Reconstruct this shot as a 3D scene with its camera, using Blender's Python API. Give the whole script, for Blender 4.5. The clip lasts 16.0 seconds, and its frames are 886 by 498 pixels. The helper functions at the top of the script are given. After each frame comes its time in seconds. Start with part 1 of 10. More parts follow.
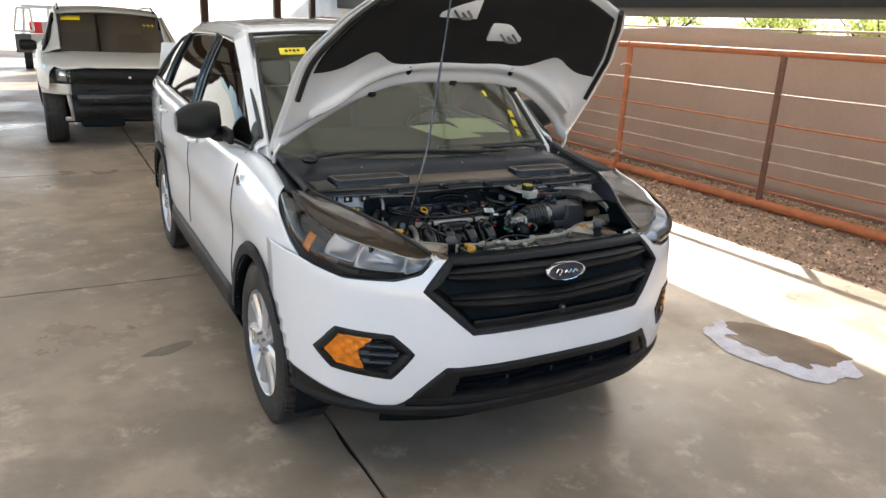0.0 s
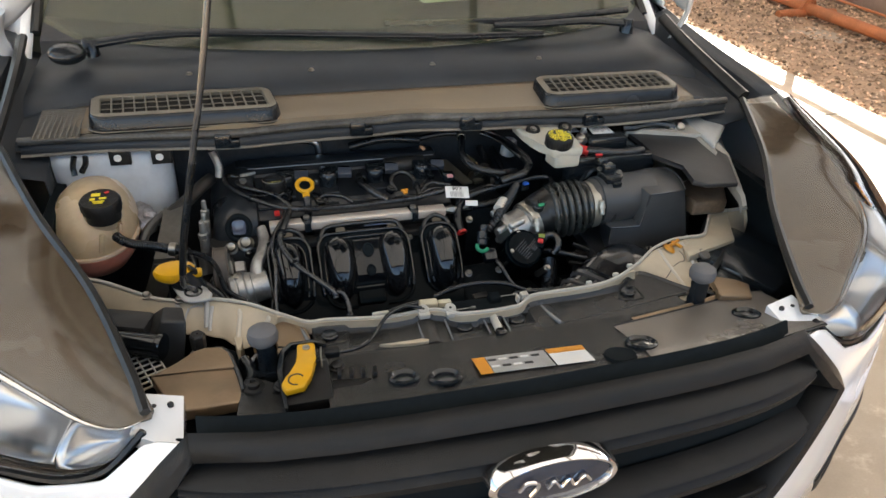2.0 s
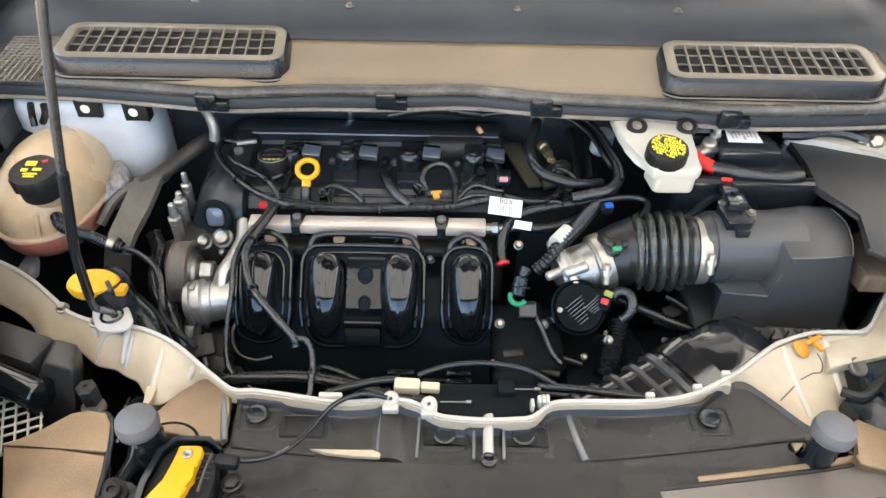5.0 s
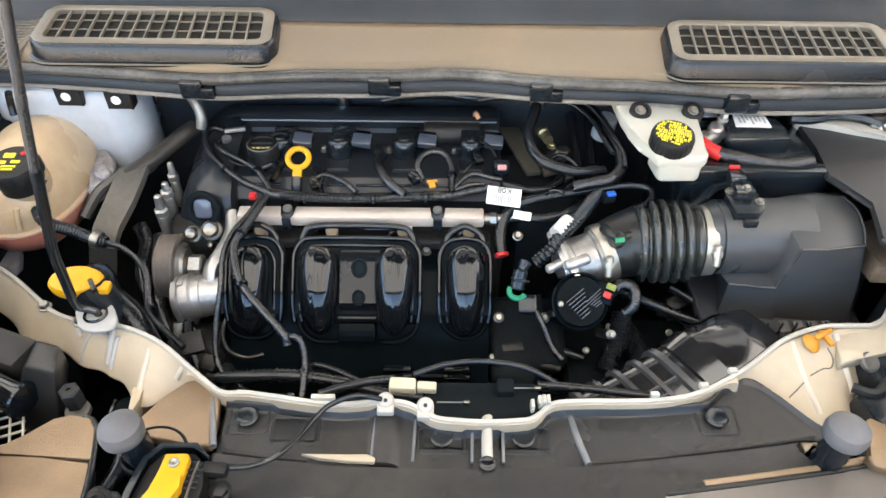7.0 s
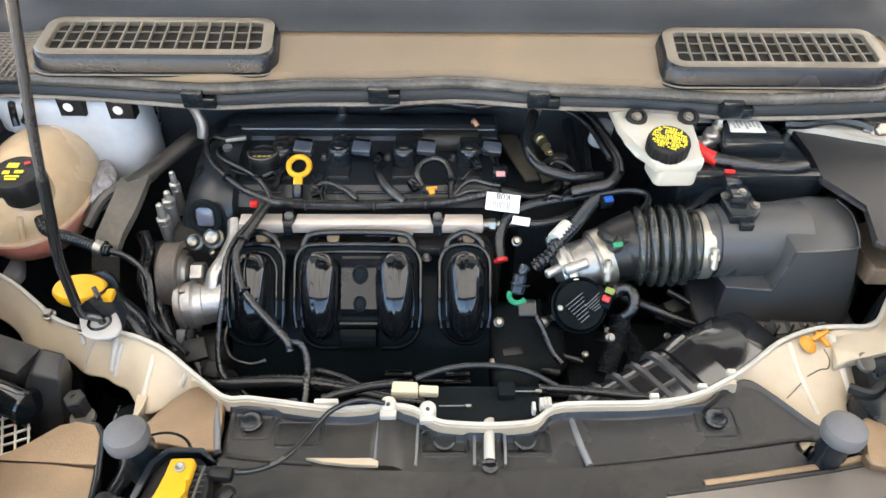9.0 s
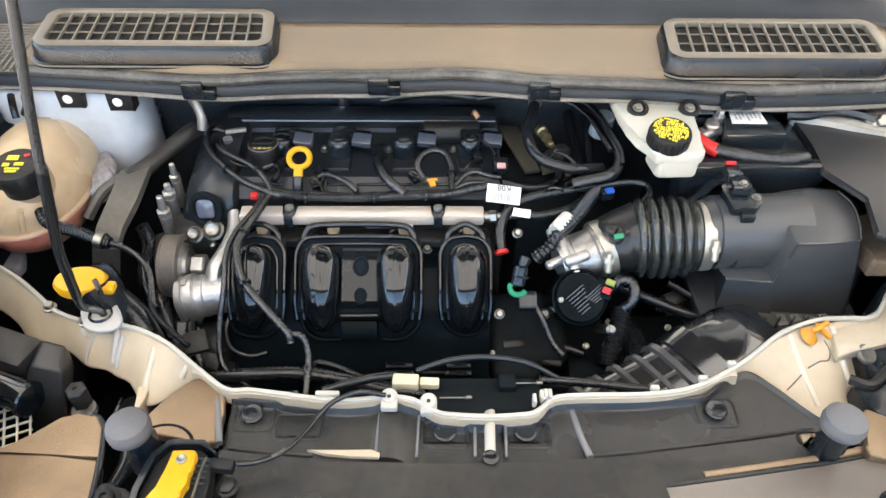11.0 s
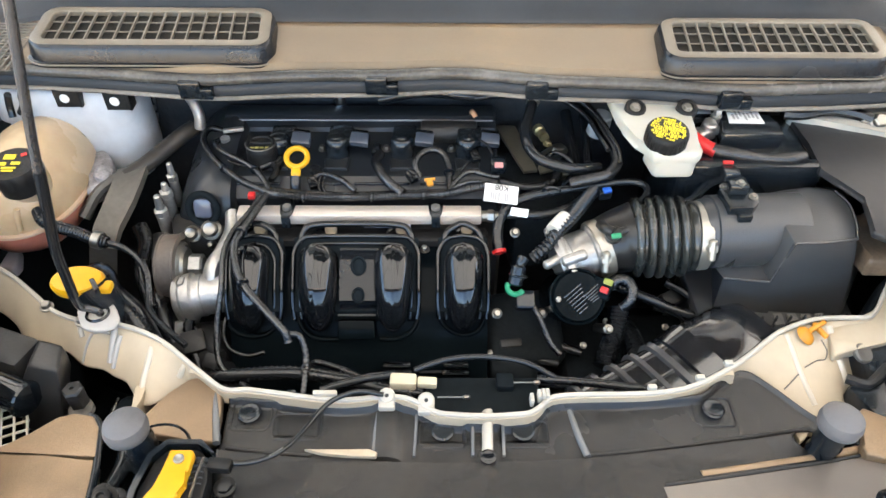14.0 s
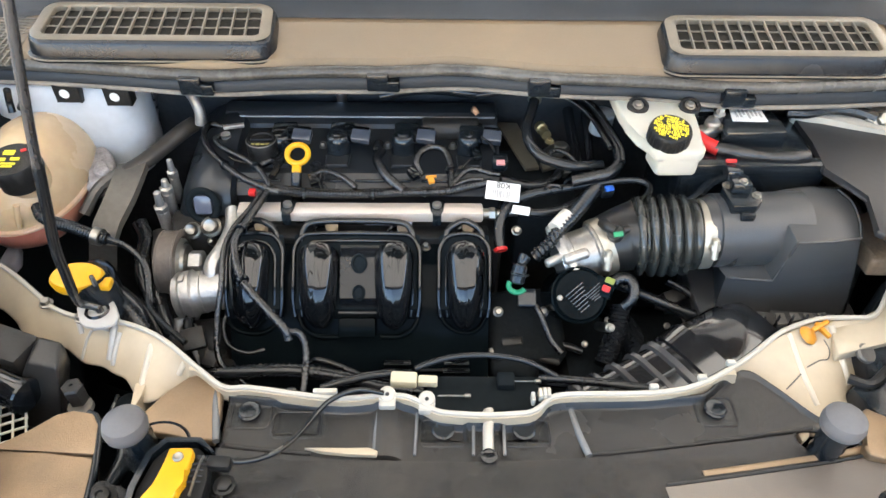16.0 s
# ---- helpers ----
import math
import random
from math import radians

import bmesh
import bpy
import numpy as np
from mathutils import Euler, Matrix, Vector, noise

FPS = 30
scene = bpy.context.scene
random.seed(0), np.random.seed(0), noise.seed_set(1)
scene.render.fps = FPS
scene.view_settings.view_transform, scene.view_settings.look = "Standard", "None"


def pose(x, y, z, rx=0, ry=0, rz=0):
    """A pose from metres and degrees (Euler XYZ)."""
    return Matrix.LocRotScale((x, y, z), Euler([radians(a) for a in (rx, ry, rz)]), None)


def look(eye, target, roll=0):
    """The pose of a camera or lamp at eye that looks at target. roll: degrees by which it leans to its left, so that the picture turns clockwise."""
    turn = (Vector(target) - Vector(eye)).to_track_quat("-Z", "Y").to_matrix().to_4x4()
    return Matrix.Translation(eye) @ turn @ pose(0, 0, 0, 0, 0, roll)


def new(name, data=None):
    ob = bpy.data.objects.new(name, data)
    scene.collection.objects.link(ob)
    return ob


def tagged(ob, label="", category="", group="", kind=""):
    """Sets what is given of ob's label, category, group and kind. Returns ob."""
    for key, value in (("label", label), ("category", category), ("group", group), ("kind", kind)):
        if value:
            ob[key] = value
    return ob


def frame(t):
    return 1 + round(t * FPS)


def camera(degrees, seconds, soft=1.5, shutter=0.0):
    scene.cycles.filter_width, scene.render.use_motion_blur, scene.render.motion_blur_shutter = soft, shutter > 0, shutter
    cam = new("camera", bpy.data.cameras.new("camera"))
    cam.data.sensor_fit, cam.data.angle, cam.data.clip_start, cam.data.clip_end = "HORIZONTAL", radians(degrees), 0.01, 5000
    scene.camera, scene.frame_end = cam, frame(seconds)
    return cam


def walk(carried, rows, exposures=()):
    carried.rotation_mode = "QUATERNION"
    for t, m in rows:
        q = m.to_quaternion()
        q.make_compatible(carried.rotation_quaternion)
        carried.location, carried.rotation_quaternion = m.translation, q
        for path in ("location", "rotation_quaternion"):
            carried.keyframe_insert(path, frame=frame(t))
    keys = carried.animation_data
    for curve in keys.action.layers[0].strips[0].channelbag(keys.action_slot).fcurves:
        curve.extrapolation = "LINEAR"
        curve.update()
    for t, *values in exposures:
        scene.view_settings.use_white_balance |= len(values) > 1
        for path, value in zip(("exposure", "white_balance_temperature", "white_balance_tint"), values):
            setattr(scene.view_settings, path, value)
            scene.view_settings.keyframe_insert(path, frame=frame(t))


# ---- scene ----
cam = camera(63.9, 16.0, soft=1.5)
PATH = [
    (0, (-1.592, -1.906, 1.667), (-0.659, -0.24, 1.072), 2.7),
    (0.5, (-1.249, -1.53, 1.619), (-0.327, 0.115, 0.951), 4.2),
    (1, (-0.879, -1.194, 1.595), (-0.017, 0.465, 0.886), 4.1),
    (1.5, (-0.553, -0.877, 1.578), (0.085, 0.823, 0.74), 4.3),
    (2, (-0.33, -0.518, 1.552), (0.175, 1.095, 0.483), 2.9),
    (2.5, (-0.088, -0.264, 1.533), (0.106, 1.306, 0.309), 2.7),
    (3, (-0.039, -0.148, 1.53), (0.005, 1.373, 0.231), 1.2),
    (3.5, (-0.039, -0.127, 1.531), (0.007, 1.37, 0.206), 1.9),
    (4, (-0.042, -0.142, 1.53), (-0.017, 1.352, 0.2), 1.9),
    (6.5, (-0.035, -0.096, 1.523), (-0.013, 1.351, 0.142), 1.2),
    (7, (-0.035, -0.091, 1.52), (-0.015, 1.347, 0.13), 1.1),
    (7.5, (-0.031, -0.094, 1.522), (-0.024, 1.358, 0.148), 0.6),
    (8, (-0.034, -0.101, 1.526), (-0.025, 1.357, 0.156), 0.7),
    (8.5, (-0.035, -0.104, 1.526), (-0.016, 1.355, 0.157), 0.7),
    (9, (-0.04, -0.101, 1.524), (-0.01, 1.354, 0.152), 0.9),
    (11.5, (-0.04, -0.1, 1.524), (-0.012, 1.337, 0.134), 0.8),
    (12, (-0.04, -0.102, 1.523), (-0.012, 1.337, 0.135), 0.8),
    (12.5, (-0.041, -0.1, 1.522), (-0.008, 1.339, 0.133), 1.1),
    (13, (-0.04, -0.101, 1.522), (-0.009, 1.342, 0.138), 1.0),
    (13.5, (-0.04, -0.103, 1.522), (-0.009, 1.339, 0.137), 1.0),
    (14, (-0.04, -0.1, 1.524), (-0.005, 1.337, 0.134), 1.0),
    (14.5, (-0.041, -0.098, 1.521), (0.002, 1.339, 0.13), 1.3),
    (15, (-0.041, -0.098, 1.522), (-0.006, 1.338, 0.131), 1.2),
    (15.5, (-0.043, -0.099, 1.521), (-0.004, 1.337, 0.129), 1.3),
    (16, (-0.041, -0.096, 1.522), (-0.007, 1.335, 0.125), 1.2),
]
EXPOSURES = [(0, 1.38, 6200, 7), (1.0, 1.5, 6600, 8), (2.0, 1.9, 6750, 8), (2.5, 2.5, 6600, 8), (3.0, 2.93, 6600, 8), (7.0, 3.18, 6550, 8), (16.0, 3.22, 6600, 8)]
walk(cam, [(t, look(eye, target, roll)) for t, eye, target, roll in PATH], exposures=EXPOSURES)

# ---- world, sun and exposure ----
SUN_DIR = Vector((1.77, 2.0, 1.55)).normalized()
world = bpy.data.worlds.new("sky_world")
world.use_nodes = True
scene.world = world
wn = world.node_tree.nodes
sky = wn.new("ShaderNodeTexSky")
sky.sky_type = "NISHITA"
sky.sun_disc = False
sky.sun_elevation = math.asin(SUN_DIR.z)
sky.sun_rotation = math.atan2(SUN_DIR.x, SUN_DIR.y)
sky.air_density, sky.dust_density, sky.ozone_density = 1.0, 2.0, 1.0
world.node_tree.links.new(sky.outputs[0], wn["Background"].inputs[0])
wn["Background"].inputs[1].default_value = 0.15
sun_data = bpy.data.lights.new("sun", "SUN")
sun_data.energy, sun_data.angle, sun_data.color = 5.0, radians(0.5), (1.0, 0.93, 0.82)
sun = new("sun", sun_data)
sun.matrix_world = look((20, 22, 18), (0, 0, 0))


# ---- materials ----
def mat(name, col, rough=0.5, metal=0.0, var=0.15, scale=6.0, fine=90.0, bump=0.1, coat=0.0, spec=0.5,
        trans=0.0, ior=1.45, rvar=0.1, sheen=None, dirt=None, dirt_amount=0.0, emit=0.0, sss=0.0):
    m = bpy.data.materials.new(name)
    m.use_nodes = True
    nt = m.node_tree
    b = nt.nodes["Principled BSDF"]
    L = nt.links.new
    tc = nt.nodes.new("ShaderNodeTexCoord")
    n1 = nt.nodes.new("ShaderNodeTexNoise")
    n1.inputs["Scale"].default_value, n1.inputs["Detail"].default_value = scale, 6
    n2 = nt.nodes.new("ShaderNodeTexNoise")
    n2.inputs["Scale"].default_value, n2.inputs["Detail"].default_value = fine, 4
    L(tc.outputs["Object"], n1.inputs["Vector"])
    L(tc.outputs["Object"], n2.inputs["Vector"])
    add = nt.nodes.new("ShaderNodeMath")
    add.operation = "MULTIPLY_ADD"
    L(n1.outputs["Fac"], add.inputs[0])
    add.inputs[1].default_value = 0.65
    half = nt.nodes.new("ShaderNodeMath")
    half.operation = "MULTIPLY"
    L(n2.outputs["Fac"], half.inputs[0])
    half.inputs[1].default_value = 0.35
    L(half.outputs[0], add.inputs[2])
    ramp = nt.nodes.new("ShaderNodeMapRange")
    ramp.inputs["From Min"].default_value, ramp.inputs["From Max"].default_value = 0.3, 0.7
    L(add.outputs[0], ramp.inputs["Value"])
    mix = nt.nodes.new("ShaderNodeMix")
    mix.data_type = "RGBA"
    mix.inputs["A"].default_value = (*[min(1, c * (1 - var)) for c in col], 1)
    mix.inputs["B"].default_value = (*[min(1, c * (1 + var)) for c in col], 1)
    L(ramp.outputs[0], mix.inputs["Factor"])
    out = mix.outputs["Result"]
    if dirt:
        n3 = nt.nodes.new("ShaderNodeTexNoise")
        n3.inputs["Scale"].default_value, n3.inputs["Detail"].default_value = scale * 0.45, 8
        n3.inputs["Roughness"].default_value = 0.65
        L(tc.outputs["Object"], n3.inputs["Vector"])
        mr = nt.nodes.new("ShaderNodeMapRange")
        mr.inputs["From Min"].default_value, mr.inputs["From Max"].default_value = 0.52, 0.7
        mr.inputs["To Max"].default_value = dirt_amount
        L(n3.outputs["Fac"], mr.inputs["Value"])
        m2 = nt.nodes.new("ShaderNodeMix")
        m2.data_type = "RGBA"
        L(mr.outputs[0], m2.inputs["Factor"])
        L(out, m2.inputs["A"])
        m2.inputs["B"].default_value = (*dirt, 1)
        out = m2.outputs["Result"]
    L(out, b.inputs["Base Color"])
    rr = nt.nodes.new("ShaderNodeMapRange")
    rr.inputs["To Min"].default_value, rr.inputs["To Max"].default_value = max(0.02, rough - rvar), min(1, rough + rvar)
    L(n1.outputs["Fac"], rr.inputs["Value"])
    L(rr.outputs[0], b.inputs["Roughness"])
    b.inputs["Metallic"].default_value = metal
    b.inputs["Specular IOR Level"].default_value = spec
    b.inputs["IOR"].default_value = ior
    b.inputs["Coat Weight"].default_value = coat
    b.inputs["Coat Roughness"].default_value = 0.04 if rough < 0.25 else rough * 0.8
    b.inputs["Transmission Weight"].default_value = trans
    if sss:
        b.inputs["Subsurface Weight"].default_value = sss
        b.inputs["Subsurface Radius"].default_value = (0.03, 0.02, 0.012)
    if emit:
        b.inputs["Emission Strength"].default_value = emit
        b.inputs["Emission Color"].default_value = (*col, 1)
    if bump:
        bp = nt.nodes.new("ShaderNodeBump")
        bp.inputs["Strength"].default_value = bump
        bp.inputs["Distance"].default_value = 0.004
        L(n2.outputs["Fac"], bp.inputs["Height"])
        L(bp.outputs[0], b.inputs["Normal"])
    return m


def glass(name, tint, rough=0.02, gain=1.1, dust=0.0):
    """Thin glass: tinted see-through with a mirror coat and a film of dust."""
    m = bpy.data.materials.new(name)
    m.use_nodes = True
    nt = m.node_tree
    nt.nodes.clear()
    o = nt.nodes.new("ShaderNodeOutputMaterial")
    tr = nt.nodes.new("ShaderNodeBsdfTransparent")
    tr.inputs[0].default_value = (*tint, 1)
    gl = nt.nodes.new("ShaderNodeBsdfGlossy")
    gl.inputs["Roughness"].default_value = rough
    fr = nt.nodes.new("ShaderNodeFresnel")
    fr.inputs[0].default_value = 1.5
    mr = nt.nodes.new("ShaderNodeMath")
    mr.operation = "MULTIPLY_ADD"
    mr.inputs[1].default_value, mr.inputs[2].default_value = gain, 0.01
    mr.use_clamp = True
    mx = nt.nodes.new("ShaderNodeMixShader")
    nt.links.new(fr.outputs[0], mr.inputs[0])
    nt.links.new(mr.outputs[0], mx.inputs[0])
    film = nt.nodes.new("ShaderNodeBsdfDiffuse")
    film.inputs[0].default_value = (0.5, 0.47, 0.34, 1)
    dm_ = nt.nodes.new("ShaderNodeMixShader")
    dm_.inputs[0].default_value = dust
    nt.links.new(tr.outputs[0], dm_.inputs[1])
    nt.links.new(film.outputs[0], dm_.inputs[2])
    nt.links.new(dm_.outputs[0], mx.inputs[1])
    nt.links.new(gl.outputs[0], mx.inputs[2])
    nt.links.new(mx.outputs[0], o.inputs[0])
    return m


def concrete_mat(name, base, spot, wet):
    m = bpy.data.materials.new(name)
    m.use_nodes = True
    nt = m.node_tree
    L = nt.links.new
    b = nt.nodes["Principled BSDF"]
    tc = nt.nodes.new("ShaderNodeTexCoord")
    geo = nt.nodes.new("ShaderNodeNewGeometry")

    def nz(scale, detail=8, rough=0.6):
        n = nt.nodes.new("ShaderNodeTexNoise")
        n.inputs["Scale"].default_value, n.inputs["Detail"].default_value = scale, detail
        n.inputs["Roughness"].default_value = rough
        L(geo.outputs["Position"], n.inputs["Vector"])
        return n.outputs["Fac"]

    def rng(v, a, c, lo=0.0, hi=1.0):
        r = nt.nodes.new("ShaderNodeMapRange")
        r.inputs["From Min"].default_value, r.inputs["From Max"].default_value = a, c
        r.inputs["To Min"].default_value, r.inputs["To Max"].default_value = lo, hi
        L(v, r.inputs["Value"])
        return r.outputs[0]

    def mixc(f, a, c):
        x = nt.nodes.new("ShaderNodeMix")
        x.data_type = "RGBA"
        L(f, x.inputs["Factor"])
        for k, v in (("A", a), ("B", c)):
            if isinstance(v, tuple):
                x.inputs[k].default_value = (*v, 1)
            else:
                L(v, x.inputs[k])
        return x.outputs["Result"]

    big, mid, fine, grit = nz(0.55), nz(1.9), nz(11), nz(160, 3)
    c = mixc(rng(big, 0.35, 0.65), tuple(v * 0.86 for v in base), tuple(v * 1.1 for v in base))
    c = mixc(rng(mid, 0.45, 0.6, 0, 0.8), c, spot)
    c = mixc(rng(nz(0.9, 10, 0.7), 0.52, 0.58, 0, 0.5), c, tuple(v * 0.6 for v in base))
    c = mixc(rng(fine, 0.6, 0.75, 0, 0.5), c, tuple(v * 0.62 for v in base))
    c = mixc(rng(nz(4.5, 10, 0.7), 0.56, 0.66, 0, 0.55), c, tuple(min(1, v * 1.5 + 0.06) for v in base))
    c = mixc(rng(grit, 0.35, 0.75, 0, 0.22), c, wet)
    L(c, b.inputs["Base Color"])
    L(rng(nz(0.7), 0.35, 0.65, 0.24, 0.62), b.inputs["Roughness"])
    bp = nt.nodes.new("ShaderNodeBump")
    bp.inputs["Strength"].default_value, bp.inputs["Distance"].default_value = 0.18, 0.004
    L(fine, bp.inputs["Height"])
    L(bp.outputs[0], b.inputs["Normal"])
    return m


CONCRETE = concrete_mat("worn_concrete", (0.4, 0.312, 0.218), (0.27, 0.206, 0.14), (0.185, 0.144, 0.103))
JOINT = mat("joint_dirt", (0.035, 0.03, 0.025), 0.95, bump=0.3)
GRAVEL = mat("brown_gravel", (0.36, 0.235, 0.15), 0.9, var=0.55, scale=5, fine=40, bump=0.8)
EARTH = mat("dry_earth", (0.42, 0.34, 0.26), 0.95, var=0.25, scale=0.6, fine=12, bump=0.4)
WHITE = mat("white_car_paint", (0.8, 0.81, 0.82), 0.22, var=0.02, scale=2, fine=20, bump=0.0, coat=1.0, rvar=0.03)
WHITE_IN = mat("white_primer_paint", (0.435, 0.367, 0.268), 0.34, var=0.1, scale=9, fine=70, bump=0.04, dirt=(0.38, 0.3, 0.2), dirt_amount=0.45)
WHITE_DUSTY = mat("dusty_white_paint", (0.72, 0.69, 0.62), 0.4, var=0.06, scale=3, fine=30, bump=0.02, coat=0.4, dirt=(0.5, 0.43, 0.33), dirt_amount=0.5)
BLACK_PL = mat("black_textured_plastic", (0.009, 0.0092, 0.0095), 0.42, var=0.3, scale=12, fine=700, bump=0.3, spec=0.32, dirt=(0.032, 0.029, 0.025), dirt_amount=0.5)
DUSTY_PL = mat("dusty_grained_plastic", (0.0165, 0.0165, 0.0165), 0.25, var=0.35, scale=9, fine=900, bump=0.22, spec=0.6, dirt=(0.05, 0.046, 0.04), dirt_amount=0.5)
# tan half-metallic base paints in the reflection of sunlit surroundings
TAN_SHEEN = mat("tan_sheen_on_dusty_plastic", (0.24, 0.165, 0.098), 0.34, 0.5, var=0.3, scale=14, fine=800, bump=0.3, spec=0.9, dirt=(0.34, 0.24, 0.145), dirt_amount=0.6)
BLACK_COWL = mat("dusty_black_cowl_plastic", (0.033, 0.037, 0.0425), 0.42, var=0.22, scale=7, fine=700, bump=0.1, spec=0.26, dirt=(0.02, 0.0195, 0.0185), dirt_amount=0.5)
COWL_DUST = mat("dust_covered_cowl_plastic", (0.175, 0.131, 0.084), 0.38, var=0.2, scale=4, fine=600, bump=0.08, spec=0.45, dirt=(0.27, 0.186, 0.1), dirt_amount=0.75)
BLACK_GL = mat("glossy_black_plastic", (0.0055, 0.0066, 0.0078), 0.07, var=0.3, scale=10, fine=60, bump=0.012, spec=0.6, coat=0.15, rvar=0.04)
BLACK_SAT = mat("satin_black_plastic", (0.0098, 0.0128, 0.0158), 0.17, var=0.3, scale=10, fine=200, bump=0.05, spec=0.6, rvar=0.08)
MANIFOLD_PL = mat("satin_manifold_plastic", (0.0032, 0.0052, 0.0064), 0.13, var=0.3, scale=10, fine=200, bump=0.03, spec=0.05, rvar=0.08)
COVER_PL = mat("smooth_cover_plastic", (0.0148, 0.0175, 0.021), 0.3, var=0.25, scale=9, fine=300, bump=0.06, spec=0.5, rvar=0.08)
# near-black matt tone for the parts deep in the bay
BAY_BLACK = mat("matt_black_casting", (0.0105, 0.0125, 0.014), 0.6, var=0.4, scale=14, fine=160, bump=0.2, spec=0.03)
FIREWALL = mat("grey_firewall_felt", (0.032, 0.0335, 0.036), 0.85, var=0.35, scale=9, fine=120, bump=0.3, spec=0.1)
EYE_WHITE = mat("cool_white_nylon", (0.38, 0.372, 0.355), 0.34, var=0.05, scale=20, bump=0.02)
RIM_WHITE = mat("bright_rim_paint", (0.42, 0.395, 0.345), 0.3, var=0.06, scale=12, bump=0.02)
BLACK_DULL = mat("dull_black", (0.0085, 0.0115, 0.0135), 0.8, var=0.3, bump=0.1, spec=0.08)
RUBBER = mat("black_rubber", (0.01, 0.01, 0.01), 0.36, var=0.3, scale=10, fine=120, bump=0.1, dirt=(0.07, 0.062, 0.052), dirt_amount=0.4)
HOSE = mat("black_hose_rubber", (0.0115, 0.0128, 0.0144), 0.15, var=0.25, scale=20, fine=160, bump=0.06, spec=0.5)
TAPE = mat("black_cloth_tape", (0.006, 0.0065, 0.0075), 0.2, var=0.4, scale=40, fine=320, bump=0.35, spec=0.8)
TYRE = mat("tyre_rubber", (0.025, 0.024, 0.023), 0.75, var=0.3, scale=8, fine=120, bump=0.2, dirt=(0.16, 0.13, 0.1), dirt_amount=0.5)
ALLOY = mat("silver_wheel_paint", (0.62, 0.62, 0.62), 0.3, 0.75, var=0.08, bump=0.02, dirt=(0.3, 0.27, 0.23), dirt_amount=0.3)
CAST = mat("cast_aluminium", (0.46, 0.45, 0.43), 0.42, 0.85, var=0.22, scale=16, fine=180, bump=0.25, dirt=(0.14, 0.12, 0.1), dirt_amount=0.6)
STEEL = mat("plated_steel", (0.28, 0.27, 0.245), 0.36, 1.0, var=0.15, scale=20, bump=0.05, dirt=(0.2, 0.17, 0.13), dirt_amount=0.5)
CHROME = mat("chrome", (0.85, 0.85, 0.86), 0.07, 1.0, var=0.02, bump=0.0, rvar=0.03)
RAIL = mat("champagne_anodised_rail", (0.6, 0.52, 0.45), 0.34, 0.35, var=0.06, scale=14, bump=0.02)
GREY_MET = mat("dull_grey_bracket", (0.13, 0.122, 0.11), 0.5, 0.4, var=0.25, scale=12, fine=140, bump=0.1)
VENT_PL = mat("sun_greyed_plastic", (0.0105, 0.0125, 0.0155), 0.24, var=0.25, scale=14, fine=500, bump=0.12, spec=0.5, dirt=(0.035, 0.031, 0.026), dirt_amount=0.5)
DARK_MET = mat("dark_engine_metal", (0.03, 0.0295, 0.029), 0.45, 0.5, var=0.35, scale=14, fine=120, bump=0.25)
YELLOW = mat("yellow_plastic", (0.6, 0.31, 0.008), 0.35, var=0.08, scale=12, bump=0.03)
YELLOW_INK = mat("yellow_print", (0.75, 0.62, 0.03), 0.5, var=0.1, bump=0)
RED = mat("red_plastic", (0.55, 0.02, 0.02), 0.4, var=0.1, bump=0.02)
GREEN = mat("green_plastic", (0.012, 0.2, 0.09), 0.4, var=0.1, bump=0.02)
BLUE = mat("blue_plastic", (0.03, 0.12, 0.5), 0.4, var=0.1, bump=0.02)
ORANGE = mat("orange_clip", (0.58, 0.24, 0.025), 0.4, var=0.15, bump=0.05)
AMBER = mat("amber_lens", (0.72, 0.2, 0.004), 0.14, var=0.3, scale=26, fine=90, bump=0.12, coat=0.6)
TANK = mat("aged_translucent_tank", (0.56, 0.43, 0.275), 0.26, var=0.14, scale=6, fine=60, bump=0.02, coat=0.3, sss=0.35, dirt=(0.36, 0.24, 0.13), dirt_amount=0.5)
COOLANT = mat("pink_coolant_tank", (0.46, 0.17, 0.12), 0.33, var=0.2, scale=9, bump=0.02, sss=0.3, dirt=(0.4, 0.26, 0.17), dirt_amount=0.5)
MILKY = mat("milky_white_plastic", (0.45, 0.44, 0.385), 0.36, var=0.05, scale=10, bump=0.02, sss=0.25)
CREAM = mat("cream_plastic", (0.5, 0.455, 0.33), 0.4, var=0.08, scale=14, bump=0.03)
GREY_RUB = mat("grey_rubber_cap", (0.1, 0.1, 0.105), 0.6, var=0.12, scale=20, fine=240, bump=0.1)
PAPER = mat("white_label_paper", (0.66, 0.655, 0.64), 0.5, var=0.04, bump=0.0)
INK = mat("black_print", (0.02, 0.02, 0.02), 0.6, bump=0)
GREY_INK = mat("grey_print", (0.3, 0.3, 0.29), 0.6, bump=0)
FELT = mat("black_hood_felt", (0.012, 0.012, 0.012), 0.95, var=0.4, scale=6, fine=120, bump=0.5)
CARPET = mat("dark_cabin_trim", (0.03, 0.03, 0.032), 0.7, var=0.2, bump=0.15)
SEAT = mat("grey_seat_cloth", (0.1, 0.098, 0.095), 0.85, var=0.2, bump=0.3)
RUST = mat("rust_brown_pipe_paint", (0.46, 0.16, 0.066), 0.6, 0.0, var=0.28, scale=7, fine=60, bump=0.2, dirt=(0.28, 0.11, 0.05), dirt_amount=0.7)
RUST_DARK = mat("dark_rust_post", (0.17, 0.085, 0.055), 0.6, 0.1, var=0.3, scale=7, fine=60, bump=0.2)
WIRE = mat("weathered_rail", (0.5, 0.38, 0.3), 0.6, 0.1, var=0.3, scale=9, bump=0.1, spec=0.2)
